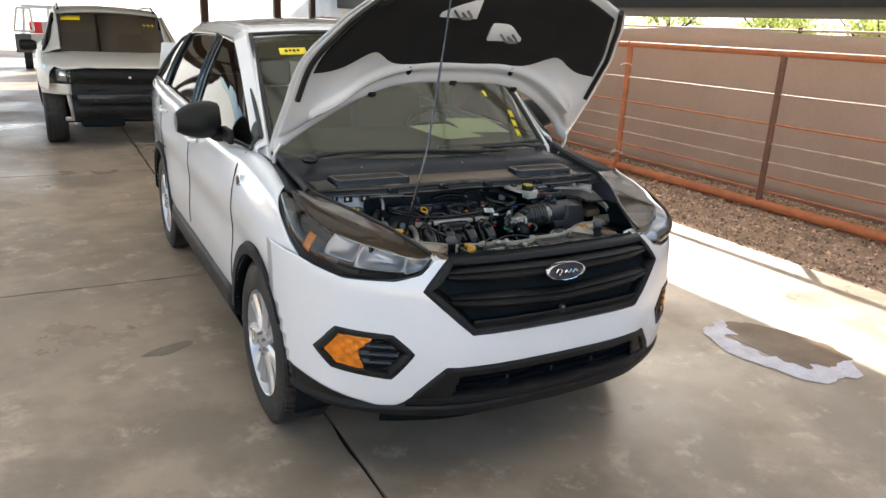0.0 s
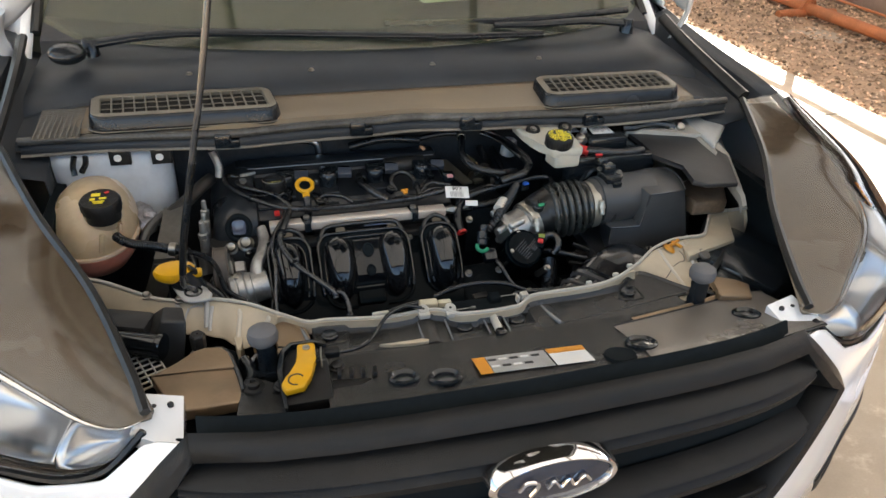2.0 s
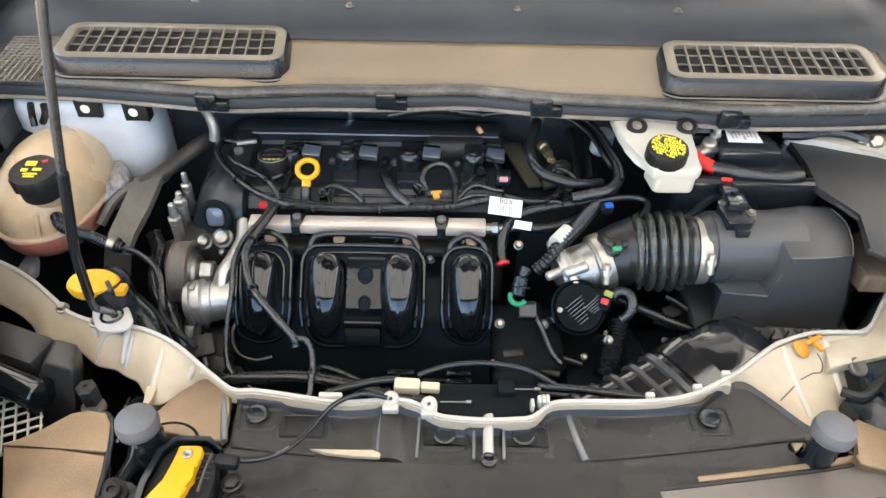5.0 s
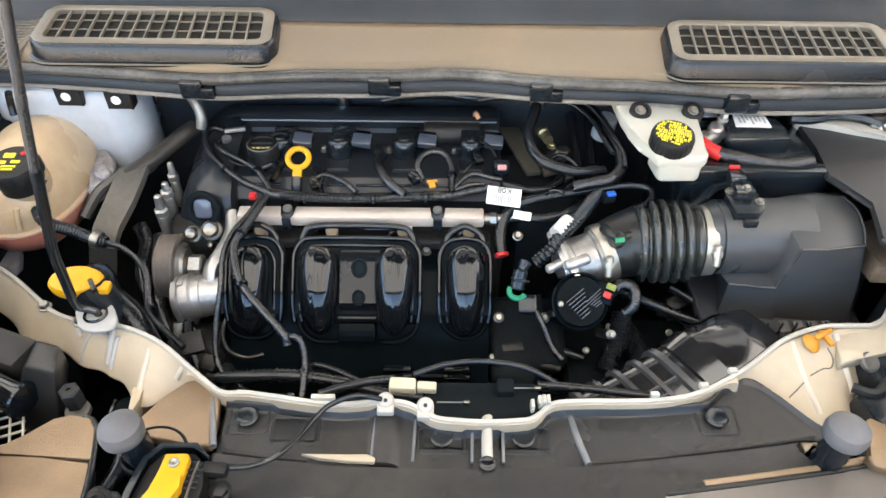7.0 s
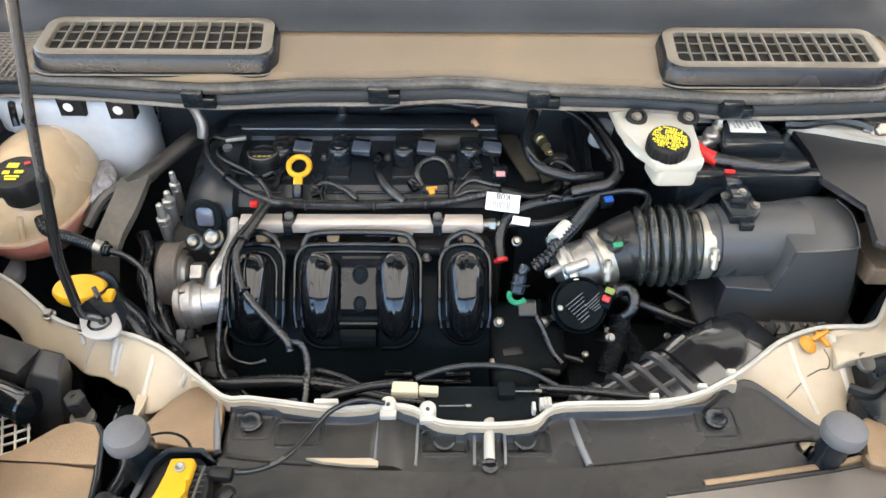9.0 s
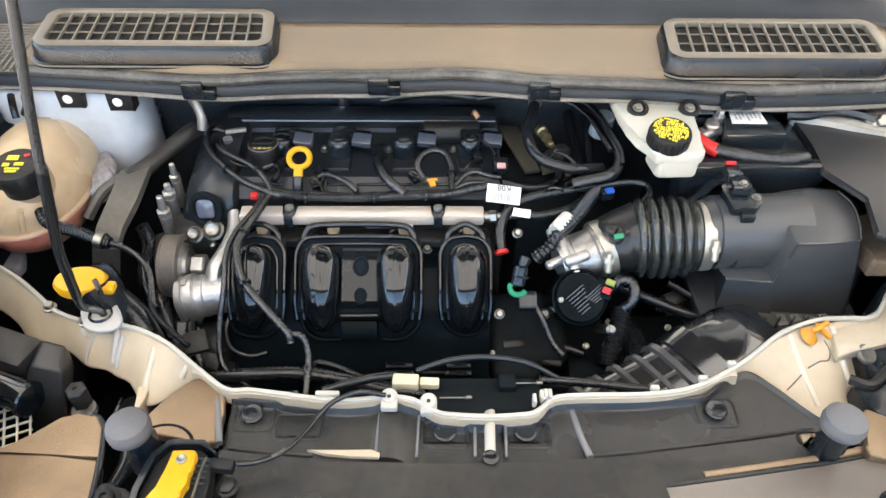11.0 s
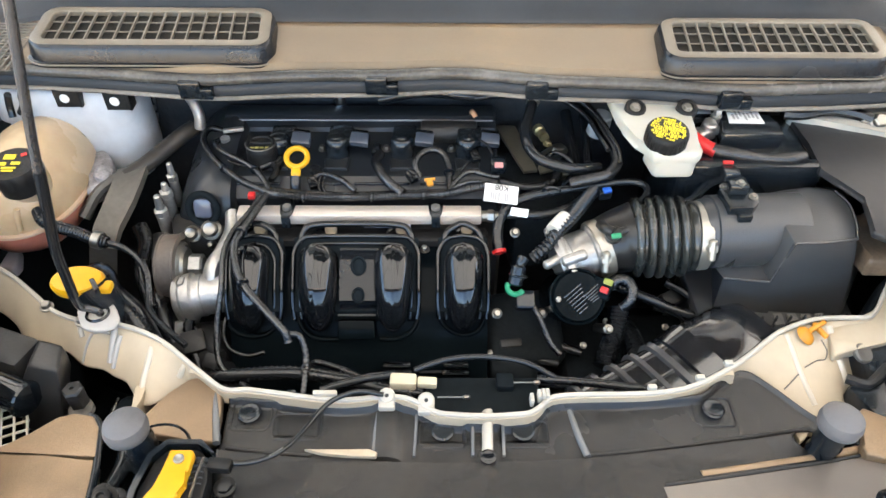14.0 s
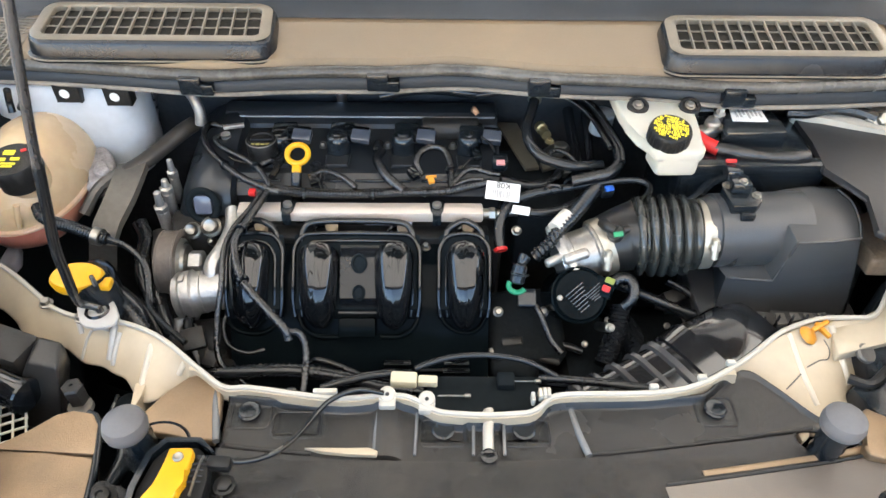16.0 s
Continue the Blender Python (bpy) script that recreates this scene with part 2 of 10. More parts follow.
CHAIN = mat("galvanised_chain", (0.65, 0.62, 0.56), 0.4, 0.8, var=0.1, bump=0.05)
SCREEN = mat("brown_shade_cloth", (0.42, 0.31, 0.245), 0.85, var=0.12, scale=0.9, fine=30, bump=0.15, dirt=(0.5, 0.395, 0.32), dirt_amount=0.4)
ROOFING = mat("pale_roof_sheet", (0.66, 0.58, 0.46), 0.5, 0.2, var=0.12, scale=1.5, bump=0.05)
ROOF_OPAQUE = mat("opaque_roof_sheet", (0.5, 0.47, 0.42), 0.5, 0.2, var=0.12, scale=1.5, bump=0.05)
def see_light(m, colour, amount):
    """Lets part of the light behind a thin sheet through it."""
    n = m.node_tree
    t = n.nodes.new("ShaderNodeBsdfTranslucent")
    t.inputs[0].default_value = (*colour, 1)
    x = n.nodes.new("ShaderNodeMixShader")
    x.inputs[0].default_value = amount
    n.links.new(n.nodes["Principled BSDF"].outputs[0], x.inputs[1])
    n.links.new(t.outputs[0], x.inputs[2])
    n.links.new(x.outputs[0], n.nodes["Material Output"].inputs[0])


WALL_W = mat("white_metal_cladding", (0.52, 0.51, 0.485), 0.5, var=0.06, scale=1.2, bump=0.05)
see_light(ROOFING, (0.9, 0.88, 0.84), 0.34)
see_light(WALL_W, (0.9, 0.89, 0.86), 0.6)
BEAM = mat("brown_steel_beam", (0.12, 0.075, 0.055), 0.55, 0.2, var=0.2, bump=0.1)
DARK_ROOF = mat("dark_far_eave", (0.035, 0.036, 0.032), 0.7, var=0.2, bump=0.1)
LEAF = mat("dusty_leaves", (0.3, 0.34, 0.1), 0.7, var=0.4, scale=3, bump=0.1)
see_light(LEAF, (0.6, 0.65, 0.2), 0.5)
BARK = mat("tree_bark", (0.12, 0.09, 0.065), 0.9, var=0.3, bump=0.5)
STONE = mat("brown_pebbles", (0.42, 0.29, 0.195), 0.85, var=0.6, scale=11, fine=60, bump=0.3)
# whitish tone stands for the sky mirrored in the puddle
PUDDLE_SHEEN = mat("whitish_puddle_sheen", (0.56, 0.54, 0.58), 0.5, var=0.3, scale=8, bump=0.2)
WATER = mat("wet_concrete", (0.2, 0.145, 0.095), 0.16, var=0.35, scale=4, bump=0.05)
TAPE_Y = mat("yellow_tape", (0.9, 0.72, 0.02), 0.4, var=0.06, bump=0.02)
WINDSHIELD = glass("tinted_windshield", (0.76, 0.86, 0.6), 0.02, 0.75, dust=0.1)
DARKGLASS = glass("dark_side_glass", (0.16, 0.18, 0.16))
SUVGLASS = glass("dusty_dark_glass", (0.1, 0.11, 0.09), gain=0.45)
LENS = glass("clear_lamp_lens", (0.9, 0.89, 0.87), 0.07, 1.25)


# ---- mesh helpers ----
def root(name, loc, label, category, group="", kind=""):
    ob = new(name)
    ob.location = loc
    ob.empty_display_size = 0.1
    return tagged(ob, label, category, group, kind)


def part(name, bm, material, parent=None, label="", sharp=38, solid=0.0, fix=True):
    """One mesh object out of a bmesh in world coordinates, under its thing or part."""
    if fix:
        bmesh.ops.recalc_face_normals(bm, faces=bm.faces[:])
    me = bpy.data.meshes.new(name)
    bm.to_mesh(me)
    bm.free()
    me.materials.append(material)
    for p in me.polygons:
        p.use_smooth = True
    me.set_sharp_from_angle(angle=radians(sharp))
    ob = new(name, me)
    if parent is not None:
        ob.parent = parent
        if parent.parent is None:
            ob.matrix_parent_inverse = parent.matrix_basis.inverted()
    if label:
        ob["label"] = label
    if solid:
        s = ob.modifiers.new("thickness", "SOLIDIFY")
        s.thickness, s.offset = solid, -1
    return ob


def B():
    return bmesh.new()


def join(bm, tmp, m=None):
    if m is not None:
        tmp.transform(m)
    me = bpy.data.meshes.new("scratch")
    tmp.to_mesh(me)
    tmp.free()
    bm.from_mesh(me)
    bpy.data.meshes.remove(me)
    return bm


def box(bm, c, s, bev=0.004, rot=(0, 0, 0), seg=2, taper=1.0):
    t = bmesh.new()
    bmesh.ops.create_cube(t, size=1)
    for v in t.verts:
        k = taper if v.co.z > 0 else 1
        v.co = Vector((v.co.x * s[0] * k, v.co.y * s[1] * k, v.co.z * s[2]))
    if bev > 0:
        bev = min(bev, min(s) * 0.45)
        bmesh.ops.bevel(t, geom=t.edges[:], offset=bev, segments=seg, profile=0.5, affect="EDGES")
    return join(bm, t, pose(*c, *rot))


def axis_m(p0, p1):
    p0, p1 = Vector(p0), Vector(p1)
    return Matrix.Translation(p0) @ (p1 - p0).to_track_quat("Z", "Y").to_matrix().to_4x4()


def lathe(bm, prof, n=24, m=None):
    """Turns a profile of (radius, height) about z."""
    t = bmesh.new()
    rings = []
    for r, z in prof:
        if r < 1e-6:
            rings.append([t.verts.new((0, 0, z))])
        else:
            rings.append([t.verts.new((r * math.cos(2 * math.pi * i / n), r * math.sin(2 * math.pi * i / n), z)) for i in range(n)])
    for a, b in zip(rings, rings[1:]):
        for i in range(n):
            j = (i + 1) % n
            if len(a) == 1 and len(b) > 1:
                t.faces.new((a[0], b[i], b[j]))
            elif len(b) == 1 and len(a) > 1:
                t.faces.new((a[i], a[j], b[0]))
            elif len(a) > 1:
                t.faces.new((a[i], a[j], b[j], b[i]))
    return join(bm, t, m)


def cyl(bm, p0, p1, r0, r1=None, n=22, bev=0.002):
    r1 = r0 if r1 is None else r1
    h = (Vector(p1) - Vector(p0)).length
    bev = min(bev, h * 0.4, r0 * 0.5, r1 * 0.5)
    return lathe(bm, [(0, 0), (r0 - bev, 0), (r0, bev), (r1, h - bev), (r1 - bev, h), (0, h)], n, axis_m(p0, p1))


def knurl(bm, prof, n, depth, m=None, per=6):
    """A turned cap whose side is fluted n times; prof holds (radius, height, fluted or not)."""
    t = bmesh.new()
    k = n * per
    rings = []
    for r, z, f in prof:
        if r < 1e-6:
            rings.append([t.verts.new((0, 0, z))])
            continue
        ring = []
        for i in range(k):
            a = 2 * math.pi * i / k
            rr = r - (depth if f and i % per < per // 3 else 0)
            ring.append(t.verts.new((rr * math.cos(a), rr * math.sin(a), z)))
        rings.append(ring)
    for a, b in zip(rings, rings[1:]):
        for i in range(k):
            j = (i + 1) % k
            if len(b) == 1:
                t.faces.new((a[i], a[j], b[0]))
            elif len(a) == 1:
                t.faces.new((a[0], b[i], b[j]))
            else:
                t.faces.new((a[i], a[j], b[j], b[i]))
    return join(bm, t, m)


def smooth_line(pts, steps=6):
    pts = [Vector(p) for p in pts]
    q = [pts[0] * 2 - pts[1]] + pts + [pts[-1] * 2 - pts[-2]]
    out = []
    for i in range(1, len(q) - 2):
        a, b, c, d = q[i - 1:i + 3]
        for k in range(steps):
            t = k / steps
            out.append(0.5 * ((2 * b) + (c - a) * t + (2 * a - 5 * b + 4 * c - d) * t * t + (3 * b - a - 3 * c + d) * t ** 3))
    out.append(pts[-1])
    return out


def tube(bm, pts, r, n=10, steps=6, ribs=0.0, pitch=0.006, flat=1.0):
    """A hose or rod along a smooth line; ribs: depth of its corrugation."""
    line = smooth_line(pts, steps)
    if ribs:
        total = sum((b - a).length for a, b in zip(line, line[1:]))
        m = max(8, int(total / pitch) * 2)
        out, want, walked = [], 0.0, 0.0
        for a, b in zip(line, line[1:]):
            d = (b - a).length
            while want <= walked + d and len(out) <= m:
                out.append(a.lerp(b, (want - walked) / d if d else 0))
                want += total / m
            walked += d
        line = out
    t = bmesh.new()
    up = None
    rings = []
    for i, p in enumerate(line):
        d = (line[min(i + 1, len(line) - 1)] - line[max(i - 1, 0)]).normalized()
        if up is None:
            up = d.orthogonal().normalized()
        up = (up - d * up.dot(d)).normalized()
        side = d.cross(up)
        rad = r(i / (len(line) - 1)) if callable(r) else r
        if ribs:
            rad -= ribs * (i % 2)
        rings.append([t.verts.new(p + (up * math.cos(2 * math.pi * k / n) + side * math.sin(2 * math.pi * k / n) * flat) * rad) for k in range(n)])
    for a, b in zip(rings, rings[1:]):
        for k in range(n):
            t.faces.new((a[k], a[(k + 1) % n], b[(k + 1) % n], b[k]))
    t.faces.new(rings[0][::-1])
    t.faces.new(rings[-1])
    return join(bm, t)


def prism(bm, poly, z0, z1, bev=0.003, m=None, seg=2):
    t = bmesh.new()
    lo = [t.verts.new((x, y, z0)) for x, y in poly]
    hi = [t.verts.new((x, y, z1)) for x, y in poly]
    n = len(poly)
    t.faces.new(lo[::-1])
    t.faces.new(hi)
    for i in range(n):
        t.faces.new((lo[i], lo[(i + 1) % n], hi[(i + 1) % n], hi[i]))
    if bev:
        bmesh.ops.bevel(t, geom=t.edges[:], offset=bev, segments=seg, profile=0.5, affect="EDGES", clamp_overlap=True)
    return join(bm, t, m)


def loft(bm, rings, closed=True, caps=True):
    t = bmesh.new()
    vs = [[t.verts.new(p) for p in r] for r in rings]
    n = len(rings[0])
    for a, b in zip(vs, vs[1:]):
        for k in range(n if closed else n - 1):
            t.faces.new((a[k], a[(k + 1) % n], b[(k + 1) % n], b[k]))
    if caps and closed:
        t.faces.new(vs[0][::-1])
        t.faces.new(vs[-1])
    return join(bm, t)


def sheet(bm, f, us, vs, keep=None):
    """A surface f(u, v) over a grid, without the faces that keep(u, v) refuses."""
    t = bmesh.new()
    g = [[t.verts.new(f(u, v)) for v in vs] for u in us]
    for i in range(len(us) - 1):
        for j in range(len(vs) - 1):
            if keep is None or keep((us[i] + us[i + 1]) / 2, (vs[j] + vs[j + 1]) / 2):
                t.faces.new((g[i][j], g[i + 1][j], g[i + 1][j + 1], g[i][j + 1]))
    bmesh.ops.delete(t, geom=[v for v in t.verts if not v.link_faces], context="VERTS")
    return join(bm, t)


def steps(a, b, n):
    return [a + (b - a) * i / (n - 1) for i in range(n)]


def curve1(pairs, x):
    """A smooth value read off pairs of (x, value)."""
    if x <= pairs[0][0]:
        return pairs[0][1]
    for (x0, y0), (x1, y1) in zip(pairs, pairs[1:]):
        if x <= x1:
            t = (x - x0) / (x1 - x0)
            i = pairs.index((x0, y0))
            m0 = (y1 - pairs[i - 1][1]) / (x1 - pairs[i - 1][0]) if i > 0 else (y1 - y0) / (x1 - x0)
            m1 = (pairs[i + 2][1] - y0) / (pairs[i + 2][0] - x0) if i + 2 < len(pairs) else (y1 - y0) / (x1 - x0)
            d = x1 - x0
            return (2 * t ** 3 - 3 * t * t + 1) * y0 + (t ** 3 - 2 * t * t + t) * d * m0 + (3 * t * t - 2 * t ** 3) * y1 + (t ** 3 - t * t) * d * m1
    return pairs[-1][1]


def inside(poly, x, y):
    hit = False
    for (x0, y0), (x1, y1) in zip(poly, poly[1:] + poly[:1]):
        if (y0 > y) != (y1 > y) and x < (x1 - x0) * (y - y0) / (y1 - y0) + x0:
            hit = not hit
    return hit


def ball(bm, c, r, m=None, n=20):
    t = bmesh.new()
    bmesh.ops.create_uvsphere(t, u_segments=n, v_segments=n // 2, radius=1)
    rr = r if isinstance(r, tuple) else (r, r, r)
    return join(bm, t, Matrix.Translation(c) @ (m or Matrix.Identity(4)) @ Matrix.Diagonal((*rr, 1)))


def bolt(bm, c, r=0.008, h=0.008, m=None):
    """A flanged hex head."""
    mm = Matrix.Translation(c) @ (m or Matrix.Identity(4))
    lathe(bm, [(0, 0), (r * 1.35, 0), (r * 1.35, h * 0.25), (r * 1.0, h * 0.35)], 18, mm)
    lathe(bm, [(r, h * 0.2), (r, h * 0.85), (r * 0.8, h), (0, h)], 6, mm)
    return bm

# ---- the covered yard ----
TAN_WALL = mat("tan_plaster_wall", (0.62, 0.5, 0.36), 0.8, var=0.08, scale=0.7, fine=20, bump=0.2)
ROOF_Z = 3.2
bm = B()
box(bm, (60, 60, -0.31), (600, 600, 0.5), 0)
tagged(part("ground", bm, EARTH), "dry sunlit earth around the covered yard", "ground", kind="structure")
bm = B()
box(bm, (-3.25, 6.0, -0.03), (13.49, 33.9, 0.02), 0)
floor = tagged(part("floor", bm, JOINT), "worn tan concrete slab with dark joints", "floor", kind="structure")


def slab_panel(x0, x1, y0, y1):
    """A slab with slightly ragged edges."""
    rnd = random.Random(int(x0 * 131 + y0 * 17))
    g = 0.006
    pts = []
    for (ax, ay, bx, by) in ((x0 + g, y0 + g, x1 - g, y0 + g), (x1 - g, y0 + g, x1 - g, y1 - g), (x1 - g, y1 - g, x0 + g, y1 - g), (x0 + g, y1 - g, x0 + g, y0 + g)):
        n = 34
        for i in range(n):
            t = i / n
            j = rnd.uniform(-0.004, 0.004) if 0 < i else 0
            j += rnd.choice((0, 0, 0, 0, 0.012)) * rnd.random() if i else 0
            nx, ny = (by - ay), -(bx - ax)
            ln = math.hypot(nx, ny)
            pts.append((ax + (bx - ax) * t - nx / ln * abs(j), ay + (by - ay) * t - ny / ln * abs(j)))
    b = B()
    prism(b, pts, -0.018, 0.0, 0)
    return part("concrete_slab", b, CONCRETE, floor, sharp=30)


XJ = (-10.0, -7.0, -3.85, -0.65, 3.5)
YJ = (-10.9, -8.18, -4.51, -0.84, 2.83, 6.5, 10.17, 13.84, 17.51, 22.9)
for x0, x1 in zip(XJ, XJ[1:]):
    for y0, y1 in zip(YJ, YJ[1:]):
        slab_panel(x0, x1, y0, y1)

# gravel strip beside the slab
bm = B()
rnd = random.Random(4)
sheet(bm, lambda u, v: Vector((u, v, -0.045 + 0.03 * noise.noise((u * 1.6, v * 1.6, 0)) + 0.012 * noise.noise((u * 9, v * 9, 3)))), steps(3.49, 6.2, 46), steps(-8, 20, 260))
tagged(part("gravel_bed", bm, GRAVEL), "reddish brown gravel strip beside the slab", "gravel", kind="structure")
verts, faces = [], []
for i in range(15000):
    x, y = rnd.uniform(3.47, 5.75), rnd.uniform(-0.6, 8.5) if i < 12500 else rnd.uniform(8.5, 16)
    if x < 3.56 and rnd.random() < 0.6:
        continue
    z = -0.045 + 0.03 * noise.noise((x * 1.6, y * 1.6, 0)) + 0.012 * noise.noise((x * 9, y * 9, 3))
    s = rnd.choice((0.008, 0.011, 0.015, 0.021)) * rnd.uniform(0.8, 1.2)
    a = rnd.uniform(0, 6.28)
    o = len(verts)
    for dx, dy, dz in ((1, 0, 0.1), (0, 0.7, 0), (-1, 0, 0.15), (0, -0.75, 0.05), (0.15, 0.1, 0.75), (0, 0, -0.6)):
        dx, dy, dz = dx * rnd.uniform(0.7, 1.3), dy * rnd.uniform(0.7, 1.3), dz * rnd.uniform(0.7, 1.3)
        verts.append((x + s * (dx * math.cos(a) - dy * math.sin(a)), y + s * (dx * math.sin(a) + dy * math.cos(a)), z + s * 0.35 + s * dz))
    for k in range(4):
        faces.append((o + k, o + (k + 1) % 4, o + 4))
        faces.append((o + (k + 1) % 4, o + k, o + 5))
me = bpy.data.meshes.new("gravel_stones")
me.from_pydata(verts, [], faces)
me.materials.append(STONE)
nt = STONE.node_tree
isl = nt.nodes.new("ShaderNodeNewGeometry")
hsv = nt.nodes.new("ShaderNodeHueSaturation")
mr = nt.nodes.new("ShaderNodeMapRange")
mr.inputs["To Min"].default_value, mr.inputs["To Max"].default_value = 0.35, 1.9
nt.links.new(isl.outputs["Random Per Island"], mr.inputs["Value"])
nt.links.new(mr.outputs[0], hsv.inputs["Value"])
src = nt.nodes["Principled BSDF"].inputs["Base Color"].links[0].from_socket
nt.links.new(src, hsv.inputs["Color"])
nt.links.new(hsv.outputs[0], nt.nodes["Principled BSDF"].inputs["Base Color"])
tagged(new("gravel_stones", me), "loose brown and grey gravel stones", "gravel", kind="stuff")

# pipe fence
FX = 4.95


def fence_panel(y0, y1, posts):
    f = root("pipe_fence", (FX, (y0 + y1) / 2, -0.03), "rust-brown welded pipe fence panel standing on gravel", "fence", "fence panels")
    b = B()
    tube(b, [(FX, y0, 1.57), (FX, (y0 + y1) / 2, 1.57), (FX, y1, 1.57)], 0.034, 14, 4)
    part("top_rail", b, RUST, f)
    b = B()
    tube(b, [(FX, y0, 0.03), (FX, (y0 + y1) / 2, 0.03), (FX, y1, 0.03)], 0.05, 14, 4)
    part("bottom_rail", b, RUST, f)
    for i, z in enumerate((1.17, 0.87, 0.67, 0.48, 0.33, 0.18)):
        b = B()
        tube(b, [(FX, y0, z), (FX + 0.004, y0 * 0.6 + y1 * 0.4, z - 0.006), (FX, y1, z)], 0.011, 8, 5)
        part("rail", b, WIRE if i in (0, 2, 3) else RUST, f)
    for y in posts:
        b = B()
        cyl(b, (FX, y, 0.02), (FX, y, 1.57), 0.037 if y != posts[0] else 0.033, n=16)
        p = part("post", b, RUST if y == posts[-1] else RUST_DARK, f)
        if y != posts[-1] and y < 4:
            continue
        b = B()
        prism(b, [(-0.14, 0), (0.14, 0), (0.03, 0.2), (-0.03, 0.2)], -0.02, 0.02, 0.004, Matrix.Translation((FX, y, -0.06)) @ pose(0, 0, 0, 90, 0, 0))
        tube(b, [(FX - 0.32, y, -0.02), (FX, y, -0.01), (FX + 0.32, y, -0.02)], 0.036, 12, 3)
        part("foot", b, RUST, p)
    return f


fence_panel(5.21, 9.2, (7.2, 9.2))
fence_panel(0.98, 5.17, (2.95, 5.17))
fence_panel(-3.0, 0.94, (-1.0, 0.94))
for y, z in ((5.2, 1.32), (5.2, 0.2)):
    bm = B()
    pts = [(FX + 0.075 * math.cos(a), y + 0.07 * math.sin(a), z + 0.02 * math.sin(2 * a) + rnd.uniform(-0.01, 0.01)) for a in steps(0, 2 * math.pi, 10)]
    tube(bm, pts, 0.012, 8, 3, ribs=0.004, pitch=0.03)
    tagged(part("chain", bm, CHAIN), "galvanised chain looped round the fence posts", "chain", "fence chains")

# shade cloth wall beyond the fence
bm = B()
sheet(bm, lambda u, v: Vector((5.72 + 0.02 * math.sin(u * 2.1) + 0.012 * noise.noise((u * 3, v * 2, 0)), u, v + (0.02 * math.sin(u * 1.7) if v > 1.7 else 0))), steps(-9, 20, 220), steps(-0.05, 1.79, 14))
cloth = tagged(part("wall_screen", bm, SCREEN, solid=0.006), "brown shade cloth screen wall behind the fence", "screen wall", kind="structure")
for y in steps(-8.4, 19.2, 15):
    bm = B()
    cyl(bm, (5.78, y, -0.1), (5.78, y, 1.84), 0.025, n=10)
    part("screen_post", bm, BEAM, cloth)
bm = B()
tube(bm, [(5.77, -9, 1.8), (5.77, 5, 1.81), (5.77, 20, 1.8)], 0.014, 8, 8)
part("screen_wire", bm, WIRE, cloth)

# roof over the yard
for m_, y0, y1, lab in ((ROOFING, -2.4, 8.0, "pale translucent roof sheets over the yard"), (ROOF_OPAQUE, 8.0, 19.6, "pale metal roof sheets over the yard")):
    bm = B()
    sheet(bm, lambda u, v: Vector((u, v, ROOF_Z + 0.006 * math.cos(u * 2 * math.pi / 0.9))), steps(-4.8, 5.75, 120), steps(y0, y1, 4))
    tagged(part("ceiling", bm, m_), lab, "roof", kind="structure")
for y in (-2.2, 2.4, 6.1, 10.8, 15.5, 19.3):
    bm = B()
    for dz, w in ((0, 0.16), (-0.24, 0.16), (-0.12, 0.02)):
        box(bm, (0.45, y, ROOF_Z - 0.05 + dz), (10.4, w, 0.02 if w > 0.1 else 0.24), 0)
    tagged(part("roof_beam", bm, BEAM), "brown steel beam carrying the roof", "beam", "roof beams", "structure")
for x in (-4.6, -3.4, -0.9, 1.3, 3.4, 5.3):
    bm = B()
    box(bm, (x, 8.6, ROOF_Z - 0.03), (0.07, 21.9, 0.05), 0)
    tagged(part("purlin", bm, BEAM), "brown steel purlin under the roof", "purlin", "purlins", "structure")
for x, y in ((-4.6, -2.2), (-4.6, 19.3), (1.71, 15.5), (3.37, 15.5), (5.5, 19.3), (5.5, 10.8), (-4.3, 19.3)):
    bm = B()
    for dx, sx, sy in ((-0.07, 0.02, 0.15), (0.07, 0.02, 0.15), (0, 0.12, 0.015)):
        box(bm, (x + dx, y, 1.5), (sx, sy, 3.2), 0)
    tagged(part("roof_column", bm, BEAM), "brown steel column holding the roof", "column", "roof columns", "structure")

# white clad building at the back
bm = B()
prof = []
for i in range(120):
    prof.append((1.7 + 13.0 * i / 119, 24.0 - (0.04 if i % 4 in (1, 2) else 0)))
sheet(bm, lambda u, v: Vector((prof[u][0], prof[u][1], v)), list(range(120)), [-0.1, 2.5, 5.1])
tagged(part("wall_back", bm, WALL_W), "white ribbed metal wall at the back of the yard", "wall", kind="structure")
# two unseen tan walls added to throw warm sunlight back at the car
bm = B()
box(bm, (0, -13.0, 1.2), (34, 0.3, 2.6), 0.02)
tagged(part("bounce_wall_front", bm, TAN_WALL), "unseen tan wall added to bounce warm light into the yard", "wall", kind="structure")
bm = B()
box(bm, (-15.0, 4, 1.2), (0.3, 33.8, 2.6), 0.02)
tagged(part("bounce_wall_west", bm, TAN_WALL), "unseen tan wall added to bounce warm light into the yard", "wall", kind="structure")
bm = B()
sheet(bm, lambda u, v: Vector((u, 34 + 0.02 * math.cos(u * 12), v)), steps(-19, 7, 160), [-0.1, 2.2, 4.5])
tagged(part("wall_far", bm, WALL_W), "sunlit pale wall beyond the yard", "wall", kind="structure")
bm = B()
box(bm, (10.0, 8, 2.8), (4.0, 60, 1.28), 0.05)
for y in (-20, 0, 20, 36):
    box(bm, (11.0, y, 1.0), (0.3, 0.3, 2.4), 0)
tagged(part("far_eave", bm, DARK_ROOF), "dark eave of a neighbouring building", "building", kind="structure")


